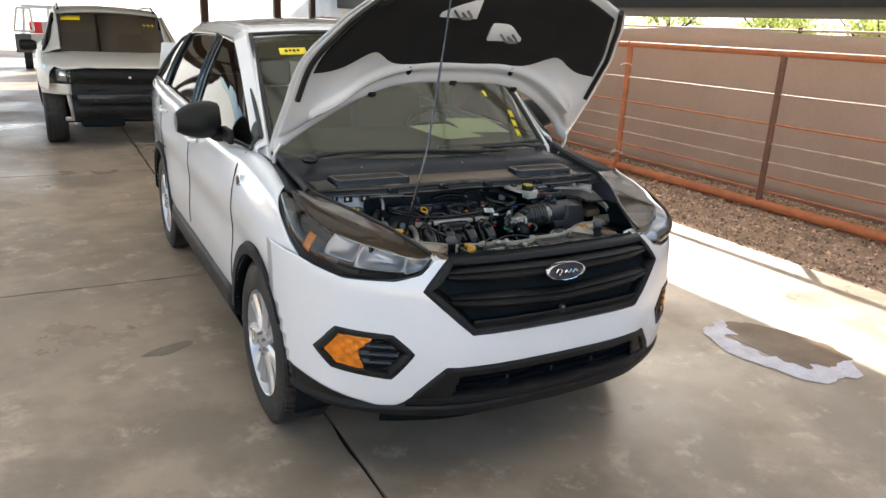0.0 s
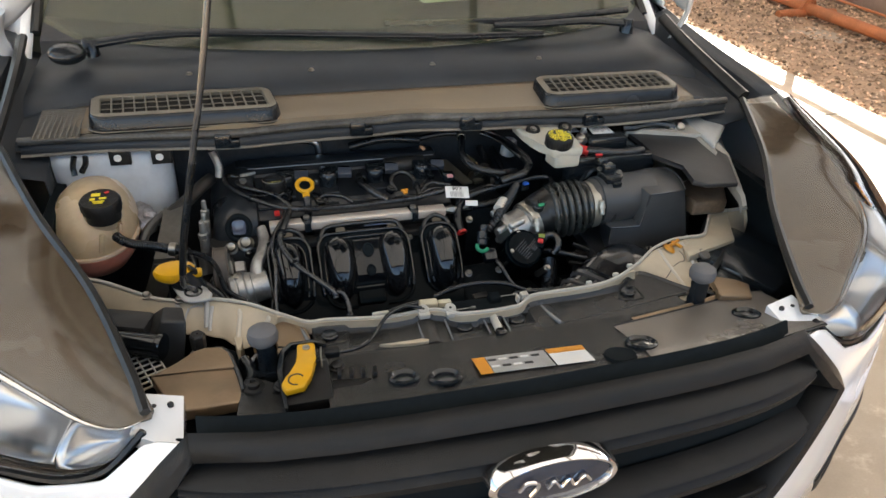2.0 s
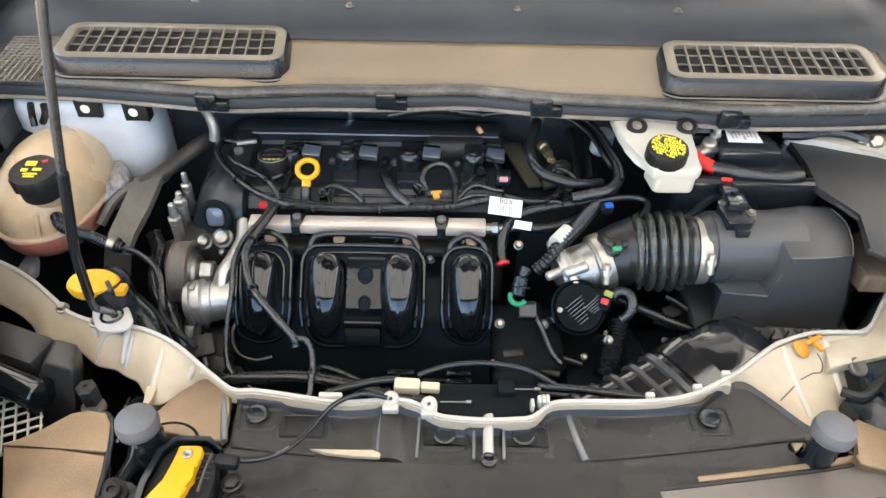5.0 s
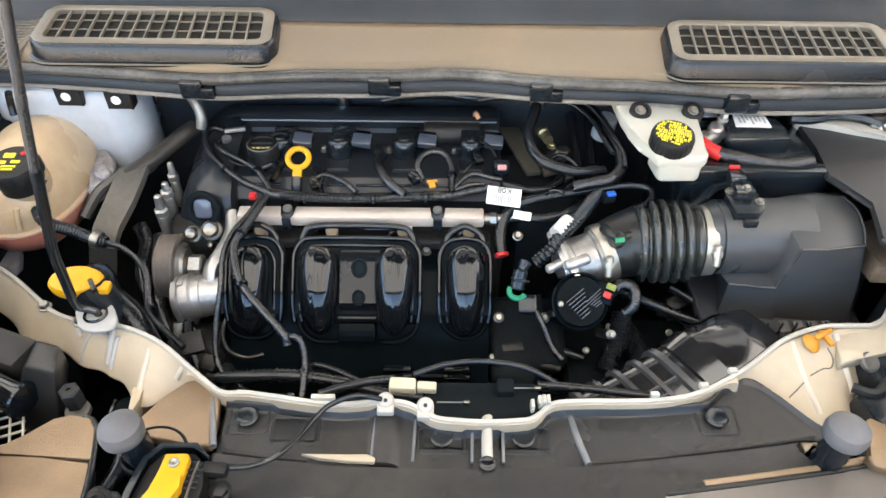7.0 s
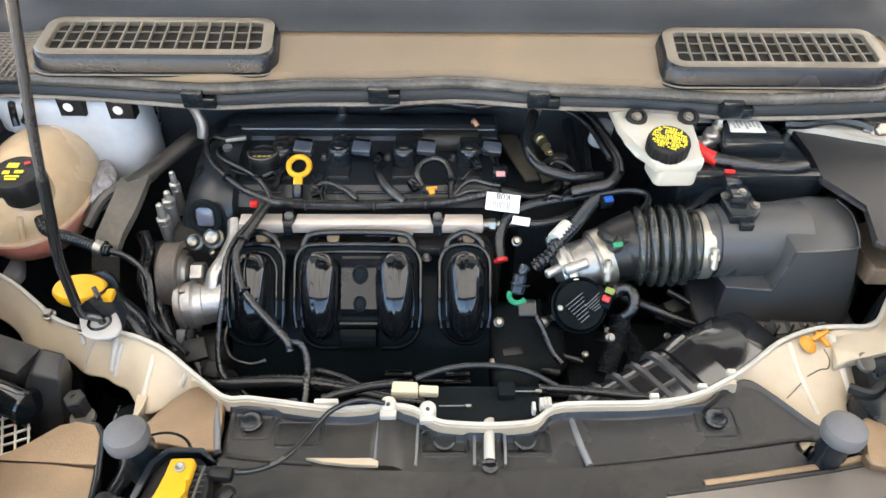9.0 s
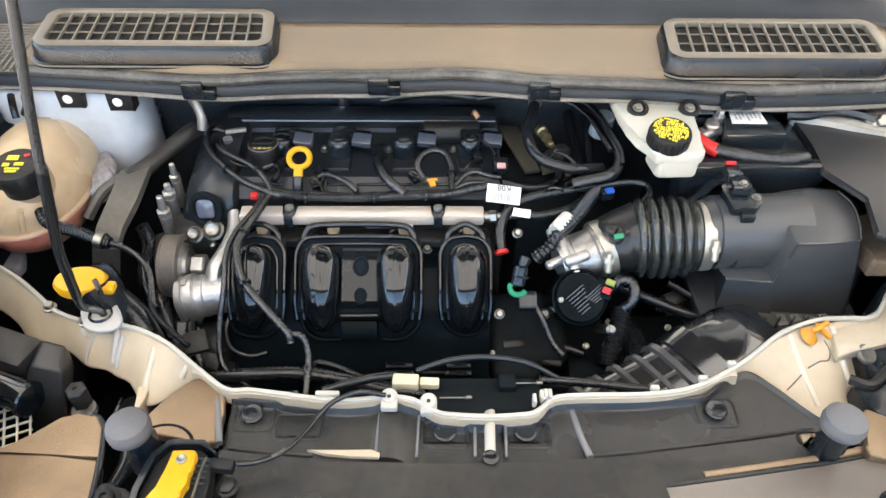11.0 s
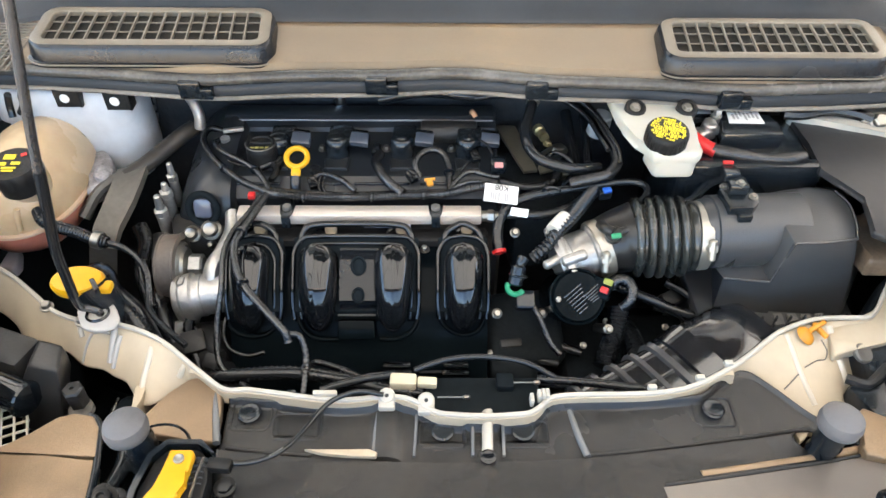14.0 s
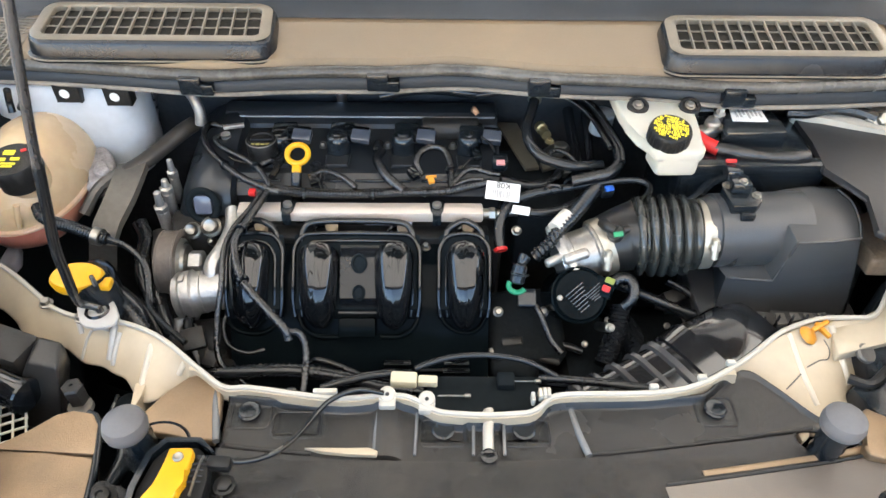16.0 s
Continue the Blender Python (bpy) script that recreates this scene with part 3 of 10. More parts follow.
def tree(x, y, h, seed):
    r = random.Random(seed)
    t = root("tree", (x, y, -0.06), "dusty green tree beyond the screen", "tree", "far trees")
    b = B()
    tube(b, [(x, y, -0.1), (x + 0.1, y, h * 0.3), (x - 0.05, y + 0.1, h * 0.6), (x, y, h * 0.9)], lambda q: 0.12 * (1 - 0.8 * q), 8, 4)
    for k in range(5):
        a = r.uniform(0, 6.28)
        tube(b, [(x, y, h * 0.4), (x + math.cos(a) * h * 0.2, y + math.sin(a) * h * 0.2, h * 0.6), (x + math.cos(a) * h * 0.35, y + math.sin(a) * h * 0.35, h * 0.75)], lambda q: 0.05 * (1 - 0.8 * q), 6, 3)
    part("trunk", b, BARK, t)
    vs, fs = [], []
    for k in range(1300):
        a, e, d = r.uniform(0, 6.28), r.uniform(-0.5, 1.2), (r.random() ** 0.4) * h * 0.42 * (0.8 + 0.3 * math.sin(3 * k % 7))
        p = Vector((x + d * math.cos(a), y + d * math.sin(a), h * 0.62 + d * 0.8 * math.sin(e)))
        q = Euler((r.uniform(0, 6), r.uniform(0, 6), r.uniform(0, 6))).to_matrix()
        o = len(vs)
        for c in ((-0.05, 0, 0), (0, -0.025, 0.01), (0.06, 0, 0), (0, 0.025, 0.01)):
            vs.append(tuple(p + q @ Vector(c) * 1.5))
        fs.append((o, o + 1, o + 2, o + 3))
    me = bpy.data.meshes.new("crown")
    me.from_pydata(vs, [], fs)
    me.materials.append(LEAF)
    c = new("crown", me)
    c.parent, c.matrix_parent_inverse = t, t.matrix_basis.inverted()


for i, (x, y) in enumerate(((15.2, 8.0), (16.2, 11.6), (15.4, 5.0), (17.0, 16.4))):
    tree(x, y, 3.0 + 0.3 * i, i + 3)

bm = B()
sheet(bm, lambda u, v: Vector((24 + 0.02 * math.cos(u * 12), u, v)), steps(-23, 47, 200), [-0.2, 2.0, 4.2])
tagged(part("wall_east", bm, WALL_W), "pale sunlit building beyond the screen", "wall", kind="structure")

# damp patch on the slab, with the puddle's sky reflection painted round it

def blot(name, cx, cy, rx, ry, material, z, label, ang=0.0, seed=1):
    b = B()
    pts = []
    for k in range(48):
        a = 2 * math.pi * k / 48
        s = 1 + 0.35 * noise.noise((math.cos(a) * 1.3, math.sin(a) * 1.3, seed)) + 0.12 * noise.noise((math.cos(a) * 5, math.sin(a) * 5, seed))
        px, py = rx * s * math.cos(a), ry * s * math.sin(a)
        pts.append((cx + px * math.cos(ang) - py * math.sin(ang), cy + px * math.sin(ang) + py * math.cos(ang)))
    prism(b, pts, 0.0005, z, 0)
    return tagged(part(name, b, material), label, "stain", kind="structure")


def ring_blot(name, cx, cy, rx, ry, a0, a1, w, material, z, label, ang=0.0, seed=1):
    """A ragged crescent, used for the painted puddle reflection."""
    b = B()
    n = 40
    outer, inner = [], []
    for k in range(n + 1):
        a = a0 + (a1 - a0) * k / n
        s = 1 + 0.2 * noise.noise((math.cos(a) * 2, math.sin(a) * 2, seed)) + 0.07 * noise.noise((math.cos(a) * 9, math.sin(a) * 9, seed))
        ww = w * math.sin(math.pi * k / n) ** 0.5 * (1 + 0.6 * noise.noise((k * 0.3, seed, 0)))
        for lst, r in ((outer, s), (inner, s - ww)):
            px, py = rx * r * math.cos(a), ry * r * math.sin(a)
            lst.append(Vector((cx + px * math.cos(ang) - py * math.sin(ang), cy + px * math.sin(ang) + py * math.cos(ang), z)))
    loft(b, [outer, inner], closed=False)
    return tagged(part(name, b, material), label, "stain", kind="structure")


blot("damp_patch", 2.0, 0.41, 0.23, 0.37, WATER, 0.003, "damp brown patch on the concrete", 0.12, 5)
ring_blot("puddle_reflection", 1.93, 0.41, 0.31, 0.42, math.pi * 0.42, math.pi * 1.75, 0.5, PUDDLE_SHEEN, 0.005, "whitish puddle reflection painted on the concrete", 0.1, 2)
OILY = mat("oily_concrete", (0.2, 0.16, 0.11), 0.5, var=0.35, scale=9, bump=0.1)
blot("oil_stain", -1.17, 1.72, 0.13, 0.05, OILY, 0.002, "small dark oil stain on the concrete", 0.4, 7)

# ---- the white crossover with its hood open ----
car = root("car", (0, 2.2, 0), "white compact crossover SUV parked with its hood propped open", "car")
AX_F, AX_R, TYRE_R = 0.885, 3.575, 0.345


def plan(x):
    """How far the nose lies back at a distance x from the middle."""
    return curve1([(0, 0.0), (0.25, 0.008), (0.4, 0.03), (0.52, 0.075), (0.62, 0.125), (0.72, 0.19), (0.79, 0.26), (0.845, 0.35), (0.885, 0.46), (0.905, 0.56), (0.915, 0.66)], abs(x))


def nose(x, z):
    """The skin of the front bumper."""
    lean = curve1([(0.2, 0.10), (0.3, 0.05), (0.4, 0.02), (0.5, 0.005), (0.6, 0.0), (0.72, 0.012), (0.82, 0.03), (0.92, 0.085), (0.96, 0.12)], z)
    return Vector((x, plan(x) + lean * (1 - 0.5 * min(1, abs(x) / 0.9) ** 3), z))


GRILLE = [(-0.43, 0.905), (-0.525, 0.805), (-0.37, 0.655), (0.37, 0.655), (0.525, 0.805), (0.43, 0.905)]
FOG = [(0.835, 0.555), (0.79, 0.645), (0.635, 0.635), (0.575, 0.575), (0.635, 0.485), (0.80, 0.505)]
FOG_L = [(-x, z) for x, z in FOG]


xs = [0.915 * math.sin(t * math.pi / 2) * 0.4 + 0.915 * t * 0.6 for t in steps(-1, 1, 240)]


def lin1(pairs, x):
    for (x0, y0), (x1, y1) in zip(pairs, pairs[1:]):
        if x <= x1:
            return y0 + (y1 - y0) * (x - x0) / (x1 - x0)
    return pairs[-1][1]


def white_low(x):
    return lin1([(0, 0.507), (0.455, 0.507), (0.585, 0.38), (0.61, 0.364), (0.66, 0.36), (0.8, 0.398), (0.92, 0.445)], abs(x))


def white_top(x):
    return lin1([(0, 0.905), (0.465, 0.905), (0.484, 0.9), (0.535, 0.856), (0.62, 0.833), (0.77, 0.833), (0.842, 0.856), (0.87, 0.87), (0.92, 0.875)], abs(x))


def bumper_f(x, v):
    return nose(x, white_low(x) + (white_top(x) - white_low(x)) * v)


ARCH_F, ARCH_R = 0.385, 0.39


def in_arch(p, grow=0.0):
    return math.hypot(p.y - AX_F, p.z - TYRE_R) < ARCH_F + grow or math.hypot(p.y - AX_R, p.z - TYRE_R) < ARCH_R + grow


def true_arch(bm):
    """Brings the ragged rim of a cut skin onto the round wheel arch."""
    for v in bm.verts:
        for ax, ar in ((AX_F, ARCH_F), (AX_R, ARCH_R)):
            d = math.hypot(v.co.y - ax, v.co.z - TYRE_R)
            if abs(d - ar) < 0.03 and any(e.is_boundary for e in v.link_edges):
                v.co.y = ax + (v.co.y - ax) * ar / d
                v.co.z = TYRE_R + (v.co.z - TYRE_R) * ar / d


def bumper_keep(x, v):
    z = white_low(x) + (white_top(x) - white_low(x)) * v
    if in_arch(nose(x, z)):
        return False
    return not (inside(GRILLE, x, z) or inside(FOG, x, z) or inside(FOG_L, x, z))


bm = B()
sheet(bm, bumper_f, xs, steps(0, 1, 60), bumper_keep)
true_arch(bm)
part("front_bumper", bm, WHITE, car, solid=0.004)

# dark back of the openings
bm = B()
sheet(bm, lambda x, z: nose(x, z) + Vector((0, 0.07, 0)), steps(-0.62, 0.62, 40), steps(0.24, 0.80, 12))
part("crash_beam", bm, BLACK_DULL, car, solid=0.02)


def ribbon(bm, fn, poly, width, proud, closed=True, depth=0.03, sub=10):
    """A raised frame that follows a closed outline on the surface fn(x, z)."""
    n = len(poly)
    cx, cz = sum(p[0] for p in poly) / n, sum(p[1] for p in poly) / n
    pts = []
    for i in range(n):
        (x0, z0), (x1, z1) = poly[i], poly[(i + 1) % n]
        for k in range(sub):
            t = k / sub
            pts.append((x0 + (x1 - x0) * t, z0 + (z1 - z0) * t))
    rings = []
    m = len(pts)
    for i, (x, z) in enumerate(pts):
        a, b = pts[i - 3], pts[(i + 3) % m]
        tx, tz = b[0] - a[0], b[1] - a[1]
        ln = math.hypot(tx, tz) or 1
        nx, nz = -tz / ln, tx / ln
        if (cx - x) * nx + (cz - z) * nz < 0:
            nx, nz = -nx, -nz
        outer = fn(x - nx * 0.012, z - nz * 0.012) + Vector((0, -0.001, 0))
        crest = fn(x, z) + Vector((0, -proud, 0))
        crest2 = fn(x + nx * width * 0.35, z + nz * width * 0.35) + Vector((0, -proud * 0.7, 0))
        innr = fn(x + nx * width, z + nz * width) + Vector((0, depth, 0))
        rings.append([outer, crest, crest2, innr])
    rings.append(rings[0])
    return loft(bm, rings, closed=False, caps=False)


grille = part("grille", ribbon(B(), nose, GRILLE, 0.04, 0.012, depth=0.035), BLACK_PL, car, "matt black grille with two wide bars", solid=0.006)


def bar(z, half, tilt):
    """A wide grille bar with two raised ridges."""
    b = B()
    rings = []
    for x in steps(-half, half, 40):
        k = (abs(x) / half) ** 6
        o = nose(x, z)
        zz = o.z + tilt * abs(x)
        y = o.y
        sec = [(0.03, 0.034), (0.002, 0.03), (-0.010, 0.022), (-0.002, 0.012), (-0.012, 0.004), (-0.012, -0.006), (0.0, -0.014), (0.008, -0.03), (0.035, -0.04)]
        rings.append([Vector((x, y + a + 0.012 * k, zz + c * (1 - 0.45 * k))) for a, c in sec])
    loft(b, rings, closed=True)
    return part("grille_bar", b, BLACK_PL, grille)


bar(0.842, 0.45, 0.02)
bar(0.742, 0.445, 0.05)
bm = B()
sheet(bm, lambda x, z: nose(x, z) + Vector((0, 0.03, 0)), steps(-0.5, 0.5, 40), steps(0.64, 0.915, 12), lambda x, z: inside(GRILLE, x, z))
part("grille_mesh", bm, BLACK_DULL, grille, solid=0.004)
bm = B()
sheet(bm, lambda x, z: nose(x, z) + Vector((0, -0.004 + 0.02 * (0.70 - z) / 0.05, 0)), steps(-0.37, 0.37, 30), steps(0.66, 0.70, 5))
part("grille_lip", bm, BLACK_PL, grille, solid=0.004)
bm = B()
box(bm, (0.0, 0.015, 0.695), (0.016, 0.02, 0.028), 0.003)
part("grille_tab", bm, GREY_MET, grille)

# oval badge
E0 = Vector((-0.006, 0.008, 0.846))
EM = Matrix.Translation(E0) @ pose(0, 0, 0, 90 - 6, 0, 0) @ Matrix.Diagonal((1, 0.4, 1, 1))
bm = B()
lathe(bm, [(0.0875, -0.02), (0.0875, 0.004), (0.083, 0.009), (0.078, 0.0085), (0.076, 0.005), (0.074, -0.01)], 48, EM)
badge = part("badge", bm, CHROME, car, "chrome-rimmed dark oval badge")
bm = B()
lathe(bm, [(0, 0.0075), (0.04, 0.007), (0.075, 0.004), (0.076, -0.002), (0, -0.002)], 48, EM)
part("badge_face", bm, mat("dark_blue_enamel", (0.028, 0.033, 0.05), 0.2, var=0.1, bump=0, coat=1), badge)
bm = B()
tube(bm, [E0 + Vector(p) for p in ((-0.05, -0.0105, 0.0), (-0.04, -0.0105, 0.012), (-0.025, -0.011, 0.006), (-0.034, -0.011, -0.012))], 0.0028, 6, 5)
tube(bm, [E0 + Vector(p) for p in ((-0.012, -0.011, -0.004), (-0.004, -0.011, 0.006), (0.006, -0.011, -0.006), (0.016, -0.011, 0.006), (0.024, -0.011, -0.006), (0.036, -0.0105, 0.006), (0.046, -0.0105, -0.004))], 0.0024, 6, 5)
part("badge_relief", bm, CHROME, badge)

# lower black valance and intake
bm = B()


def low_z(x, v):
    bot = 0.312 + 0.03 * (x / 0.9) ** 2
    return bot + (white_low(x) + 0.006 - bot) * v


def low_keep(x, v):
    hole = [(-0.40, 0.482), (-0.43, 0.382), (0.43, 0.382), (0.40, 0.482)]
    return not inside(hole, x, low_z(x, v)) and not in_arch(low_f(x, v), 0.01)


def low_f(x, v):
    z = low_z(x, v)
    return nose(x, z) + Vector((0, 0.005 - 0.014 * min(1, max(0, (0.37 - z) / 0.02)) + 0.015 * max(0, (0.28 - z) / 0.05), 0))


sheet(bm, low_f, xs, steps(0, 1, 34), low_keep)
valance = part("lower_valance", bm, BLACK_PL, car, "black textured plastic lower bumper", solid=0.006)
part("intake_frame", ribbon(B(), lambda x, z: nose(x, z) + Vector((0, 0.004, 0)), [(-0.455, 0.511), (-0.575, 0.376), (0.575, 0.376), (0.455, 0.511)], 0.05, 0.008, depth=0.05), BLACK_PL, valance, solid=0.005)
for z in (0.402, 0.429, 0.457):
    bm = B()
    loft(bm, [[nose(x, z) + Vector((0, 0.03 + a, c)) for a, c in ((0, 0.006), (-0.012, 0), (0, -0.006), (0.03, -0.004), (0.03, 0.004))] for x in steps(-0.47, 0.47, 24)])
    part("intake_slat", bm, BLACK_SAT, valance)
for x in (-0.2, 0.0, 0.2):
    bm = B()
    box(bm, (x, nose(x, 0.427).y + 0.04, 0.427), (0.012, 0.03, 0.1), 0.003)
    part("intake_rib", bm, BLACK_SAT, valance)

# fog lamp bezels with amber markers
for s in (-1, 1):
    poly = [(s * x, z) for x, z in FOG]
    bez = part("fog_bezel", ribbon(B(), nose, poly, 0.022, 0.004, depth=0.022), BLACK_PL, car, "black plastic bezel with an amber marker lamp", solid=0.004)
    bm = B()
    sheet(bm, lambda x, z: nose(x, z) + Vector((0, 0.02 + 0.004 * math.sin(z * 200), 0)), steps(s * 0.57, s * 0.84, 30), steps(0.48, 0.65, 36), lambda x, z: inside(poly, x, z))
    part("bezel_panel", bm, BLACK_SAT, bez, solid=0.004)
    arrow = [(s * x, z) for x, z in ((0.822, 0.56), (0.785, 0.63), (0.69, 0.628), (0.735, 0.575), (0.715, 0.505), (0.79, 0.515))]
    bm = B()
    sheet(bm, lambda x, z: nose(x, z) + Vector((0, 0.004 + 0.003 * math.sin(x * 160) * math.sin(z * 160), 0)), steps(s * 0.68, s * 0.83, 40), steps(0.495, 0.64, 40), lambda x, z: inside(arrow, x, z))
    part("marker_lamp", bm, AMBER, bez, "amber marker lamp", solid=0.012)
    bm = B()
    for z in (0.545, 0.575, 0.605):
        box(bm, nose(s * 0.655, z) + Vector((0, 0.012, 0)), (0.1, 0.012, 0.006), 0.002, (0, 0, s * 28))
    part("bezel_fin", bm, BLACK_PL, bez)


# ---- sides, doors and glass ----
def half_w(y):
    return curve1([(0.4, 0.872), (0.55, 0.905), (0.8, 0.918), (1.4, 0.915), (2.6, 0.915), (3.6, 0.92), (4.1, 0.895), (4.35, 0.84), (4.45, 0.76)], y)


def belt(y):
    return curve1([(0.3, 0.86), (0.5, 0.975), (0.72, 1.035), (1.0, 1.08), (1.25, 1.105), (1.6, 1.09), (2.5, 1.12), (3.6, 1.18), (4.45, 1.2)], y)


def inset(y):
    return curve1([(0.4, 0.06), (0.75, 0.10), (1.05, 0.125), (1.3, 0.10), (1.6, 0.055), (4.45, 0.05)], y)


def flank(s, y, v):
    w, zt, i = half_w(y), belt(y), inset(y)
    lim = min(zt, 0.845 + (y - 0.42) * 0.55) if y < 0.76 else zt
    z = 0.40 + (lim - 0.40) * v
    v = (z - 0.26) / (zt - 0.26)
    k = curve1([(0, 0.055), (0.15, 0.012), (0.35, 0.0), (0.55, 0.012), (0.68, 0.006), (0.8, 0.016), (0.9, 0.25 * i + 0.012), (0.96, 0.55 * i), (1.0, i)], v)
    return Vector((s * (w - k), y, z))


for s in (-1, 1):
    ys = steps(0.44, 4.45, 190)

    def side_keep(y, v):
        z = flank(s, y, v).z
        if math.hypot(y - AX_F, z - TYRE_R) < ARCH_F or math.hypot(y - AX_R, z - TYRE_R) < ARCH_R:
            return False
        return not (y < 0.56 and z < 0.865)
    bm = B()
    sheet(bm, lambda y, v: flank(s, y, v), ys, steps(0, 1, 44), side_keep)
    true_arch(bm)
    body = part("side_panel", bm, WHITE, car, solid=0.004)
    # dark door gaps
    for y0, y1 in ((1.33, 1.3), (2.42, 2.44), (3.32, 3.5)):
        bm = B()
        tube(bm, [flank(s, y0 + (y1 - y0) * v, v) + Vector((s * 0.0005, 0, 0)) for v in steps(0.12, 0.985, 12)], 0.0032, 6, 2)
        part("door_gap", bm, BLACK_DULL, body)
    bm = B()
    tube(bm, [flank(s, 0.56, v) + Vector((s * 0.0005, 0, 0)) for v in steps(0.45, 0.84, 8)], 0.0025, 6, 2)
    part("bumper_gap", bm, BLACK_DULL, body)
    for y in (2.28, 3.28):
        bm = B()
        v = 0.86
        tube(bm, [flank(s, y - 0.10, v) + Vector((s * 0.004, 0, 0)), flank(s, y - 0.08, v) + Vector((s * 0.035, 0, 0)), flank(s, y + 0.06, v) + Vector((s * 0.035, 0, 0)), flank(s, y + 0.09, v) + Vector((s * 0.004, 0, 0))], 0.012, 10, 5)
        part("door_handle", bm, WHITE, body)
    bm = B()
    p = flank(s, 1.215, 0.83)
    box(bm, (p.x + s * 0.002, p.y, p.z), (0.012, 0.075, 0.05), 0.006, (s * 18, 0, 0))
    vent = part("fender_vent", bm, CHROME, body, "chrome side vent badge")
    bm = B()
    box(bm, (p.x + s * 0.005, p.y, p.z), (0.012, 0.055, 0.03), 0.004, (s * 18, 0, 0))
    part("vent_insert", bm, BLACK_GL, vent)
    # black wheel-arch and sill cladding
    for ax, ar, a0, a1 in ((AX_F, ARCH_F, -0.15, 2.55), (AX_R, ARCH_R, -0.1, 3.25)):
        bm = B()
        rings = []
        for a in steps(a0, a1, 40):
            y, z = ax + math.cos(a) * ar, TYRE_R + math.sin(a) * ar
            wid = 0.055 * (1 if ax == AX_R else min(1, max(0.1, (2.55 - a) / 0.9)))
            yo, zo = ax + math.cos(a) * (ar + wid), TYRE_R + math.sin(a) * (ar + wid)
            def skin(yy, zz):
                return s * (half_w(yy) - (0.045 if zz < 0.34 else 0.006)) if yy > 0.5 else s * (half_w(max(0.4, yy)) - 0.01)
            rings.append([Vector((skin(yo, zo) + s * 0.001, yo, zo)), Vector((skin(yo, zo) + s * 0.016, yo + (y - yo) * 0.2, zo + (z - zo) * 0.2)), Vector((skin(y, z) + s * 0.014, y, z)), Vector((skin(y, z) - s * 0.05, y, z))])
        loft(bm, rings, closed=False)
        part("arch_cladding", bm, BLACK_PL, car, "black plastic wheel-arch cladding", solid=0.004)
        bm = B()
        loft(bm, [[Vector((s * 0.86, ax + math.cos(a) * (ar - 0.005), TYRE_R + math.sin(a) * (ar - 0.005))), Vector((s * 0.6, ax + math.cos(a) * (ar - 0.005), TYRE_R + math.sin(a) * (ar - 0.005)))] for a in steps(-0.4, 3.6, 30)], closed=False)
        part("arch_liner", bm, BLACK_DULL, car, solid=0.01)
    bm = B()
    loft(bm, [[Vector((s * (0.9 + a), y, z)) for a, z in ((0.012, 0.44), (0.022, 0.40), (0.018, 0.32), (-0.02, 0.24), (-0.2, 0.22))] for y in steps(AX_F + 0.4, AX_R - 0.4, 12)], closed=False)
    part("sill_cladding", bm, BLACK_PL, car, "black plastic sill cladding", solid=0.006)

    # greenhouse
    def upper(y, t):
        """From the belt (t 0) to the roof rail (t 1)."""
        zb, zr = belt(y), curve1([(1.2, 1.12), (1.5, 1.36), (1.85, 1.575), (2.3, 1.635), (3.0, 1.635), (3.6, 1.59), (4.0, 1.51), (4.25, 1.42), (4.45, 1.3)], y)
        xb = half_w(y) - inset(y)
        xr = curve1([(1.2, 0.76), (1.5, 0.715), (1.9, 0.655), (3.0, 0.64), (4.2, 0.62), (4.45, 0.6)], y)
        bow = 0.02 * math.sin(math.pi * t)
        return Vector((s * (xb + (xr - xb) * t + bow), y, zb + (zr - zb) * t))

    wins = [(1.27, 2.40), (2.50, 3.36), (3.46, 3.95)]

    def pillar_keep(y, t):
        for y0, y1 in wins:
            lo = 0.08
            hi = 0.86
            if y0 < y < y1 and lo < t < hi:
                return False
        return True
    bm = B()
    sheet(bm, upper, steps(1.22, 4.45, 150), steps(0, 1, 26), pillar_keep)
    part("pillar_frame", bm, WHITE, car, solid=0.006)
    for y0, y1 in wins:
        bm = B()
        sheet(bm, lambda y, t: upper(y, t) - Vector((s * 0.006, 0, 0)), steps(y0 - 0.02, y1 + 0.02, 16), steps(0.06, 0.9, 10))
        w = part("side_window", bm, DARKGLASS, car, "dark tinted side window")
        w.visible_shadow = False
        bm = B()
        loop = [upper(y, 0.08) for y in steps(y0, y1, 8)] + [upper(y1, t) for t in steps(0.12, 0.86, 6)] + [upper(y, 0.86) for y in steps(y1, y0, 8)] + [upper(y0, t) for t in steps(0.82, 0.08, 6)]
        tube(bm, [p + Vector((s * 0.003, 0, 0)) for p in loop], 0.011, 8, 2)
        part("window_trim", bm, BLACK_SAT, w)
    bm = B()
    for y in (2.45,):
        sheet(bm, lambda yy, t: upper(yy, t) + Vector((s * 0.004, 0, 0)), steps(2.39, 2.51, 4), steps(0.07, 0.87, 8))
    part("pillar_cover", bm, BLACK_GL, car, solid=0.004)

    # mirror
    bm = B()
    rings = []
    for t in steps(0, 1, 10):
        x = s * (0.885 + 0.2 * t)
        k = math.sin(math.pi * (0.28 + 0.62 * t)) ** 0.6
        rings.append([Vector((x, 1.60 + 0.095 * k * math.cos(a) - 0.02 * t + 0.03 * (1 - t), 1.19 + 0.098 * k * (math.sin(a) if math.sin(a) > 0 else 0.8 * math.sin(a)))) for a in steps(0, 2 * math.pi, 21)[:-1]])
    loft(bm, rings)
    mir = part("mirror", bm, BLACK_PL, car, "black door mirror housing")
    bm = B()
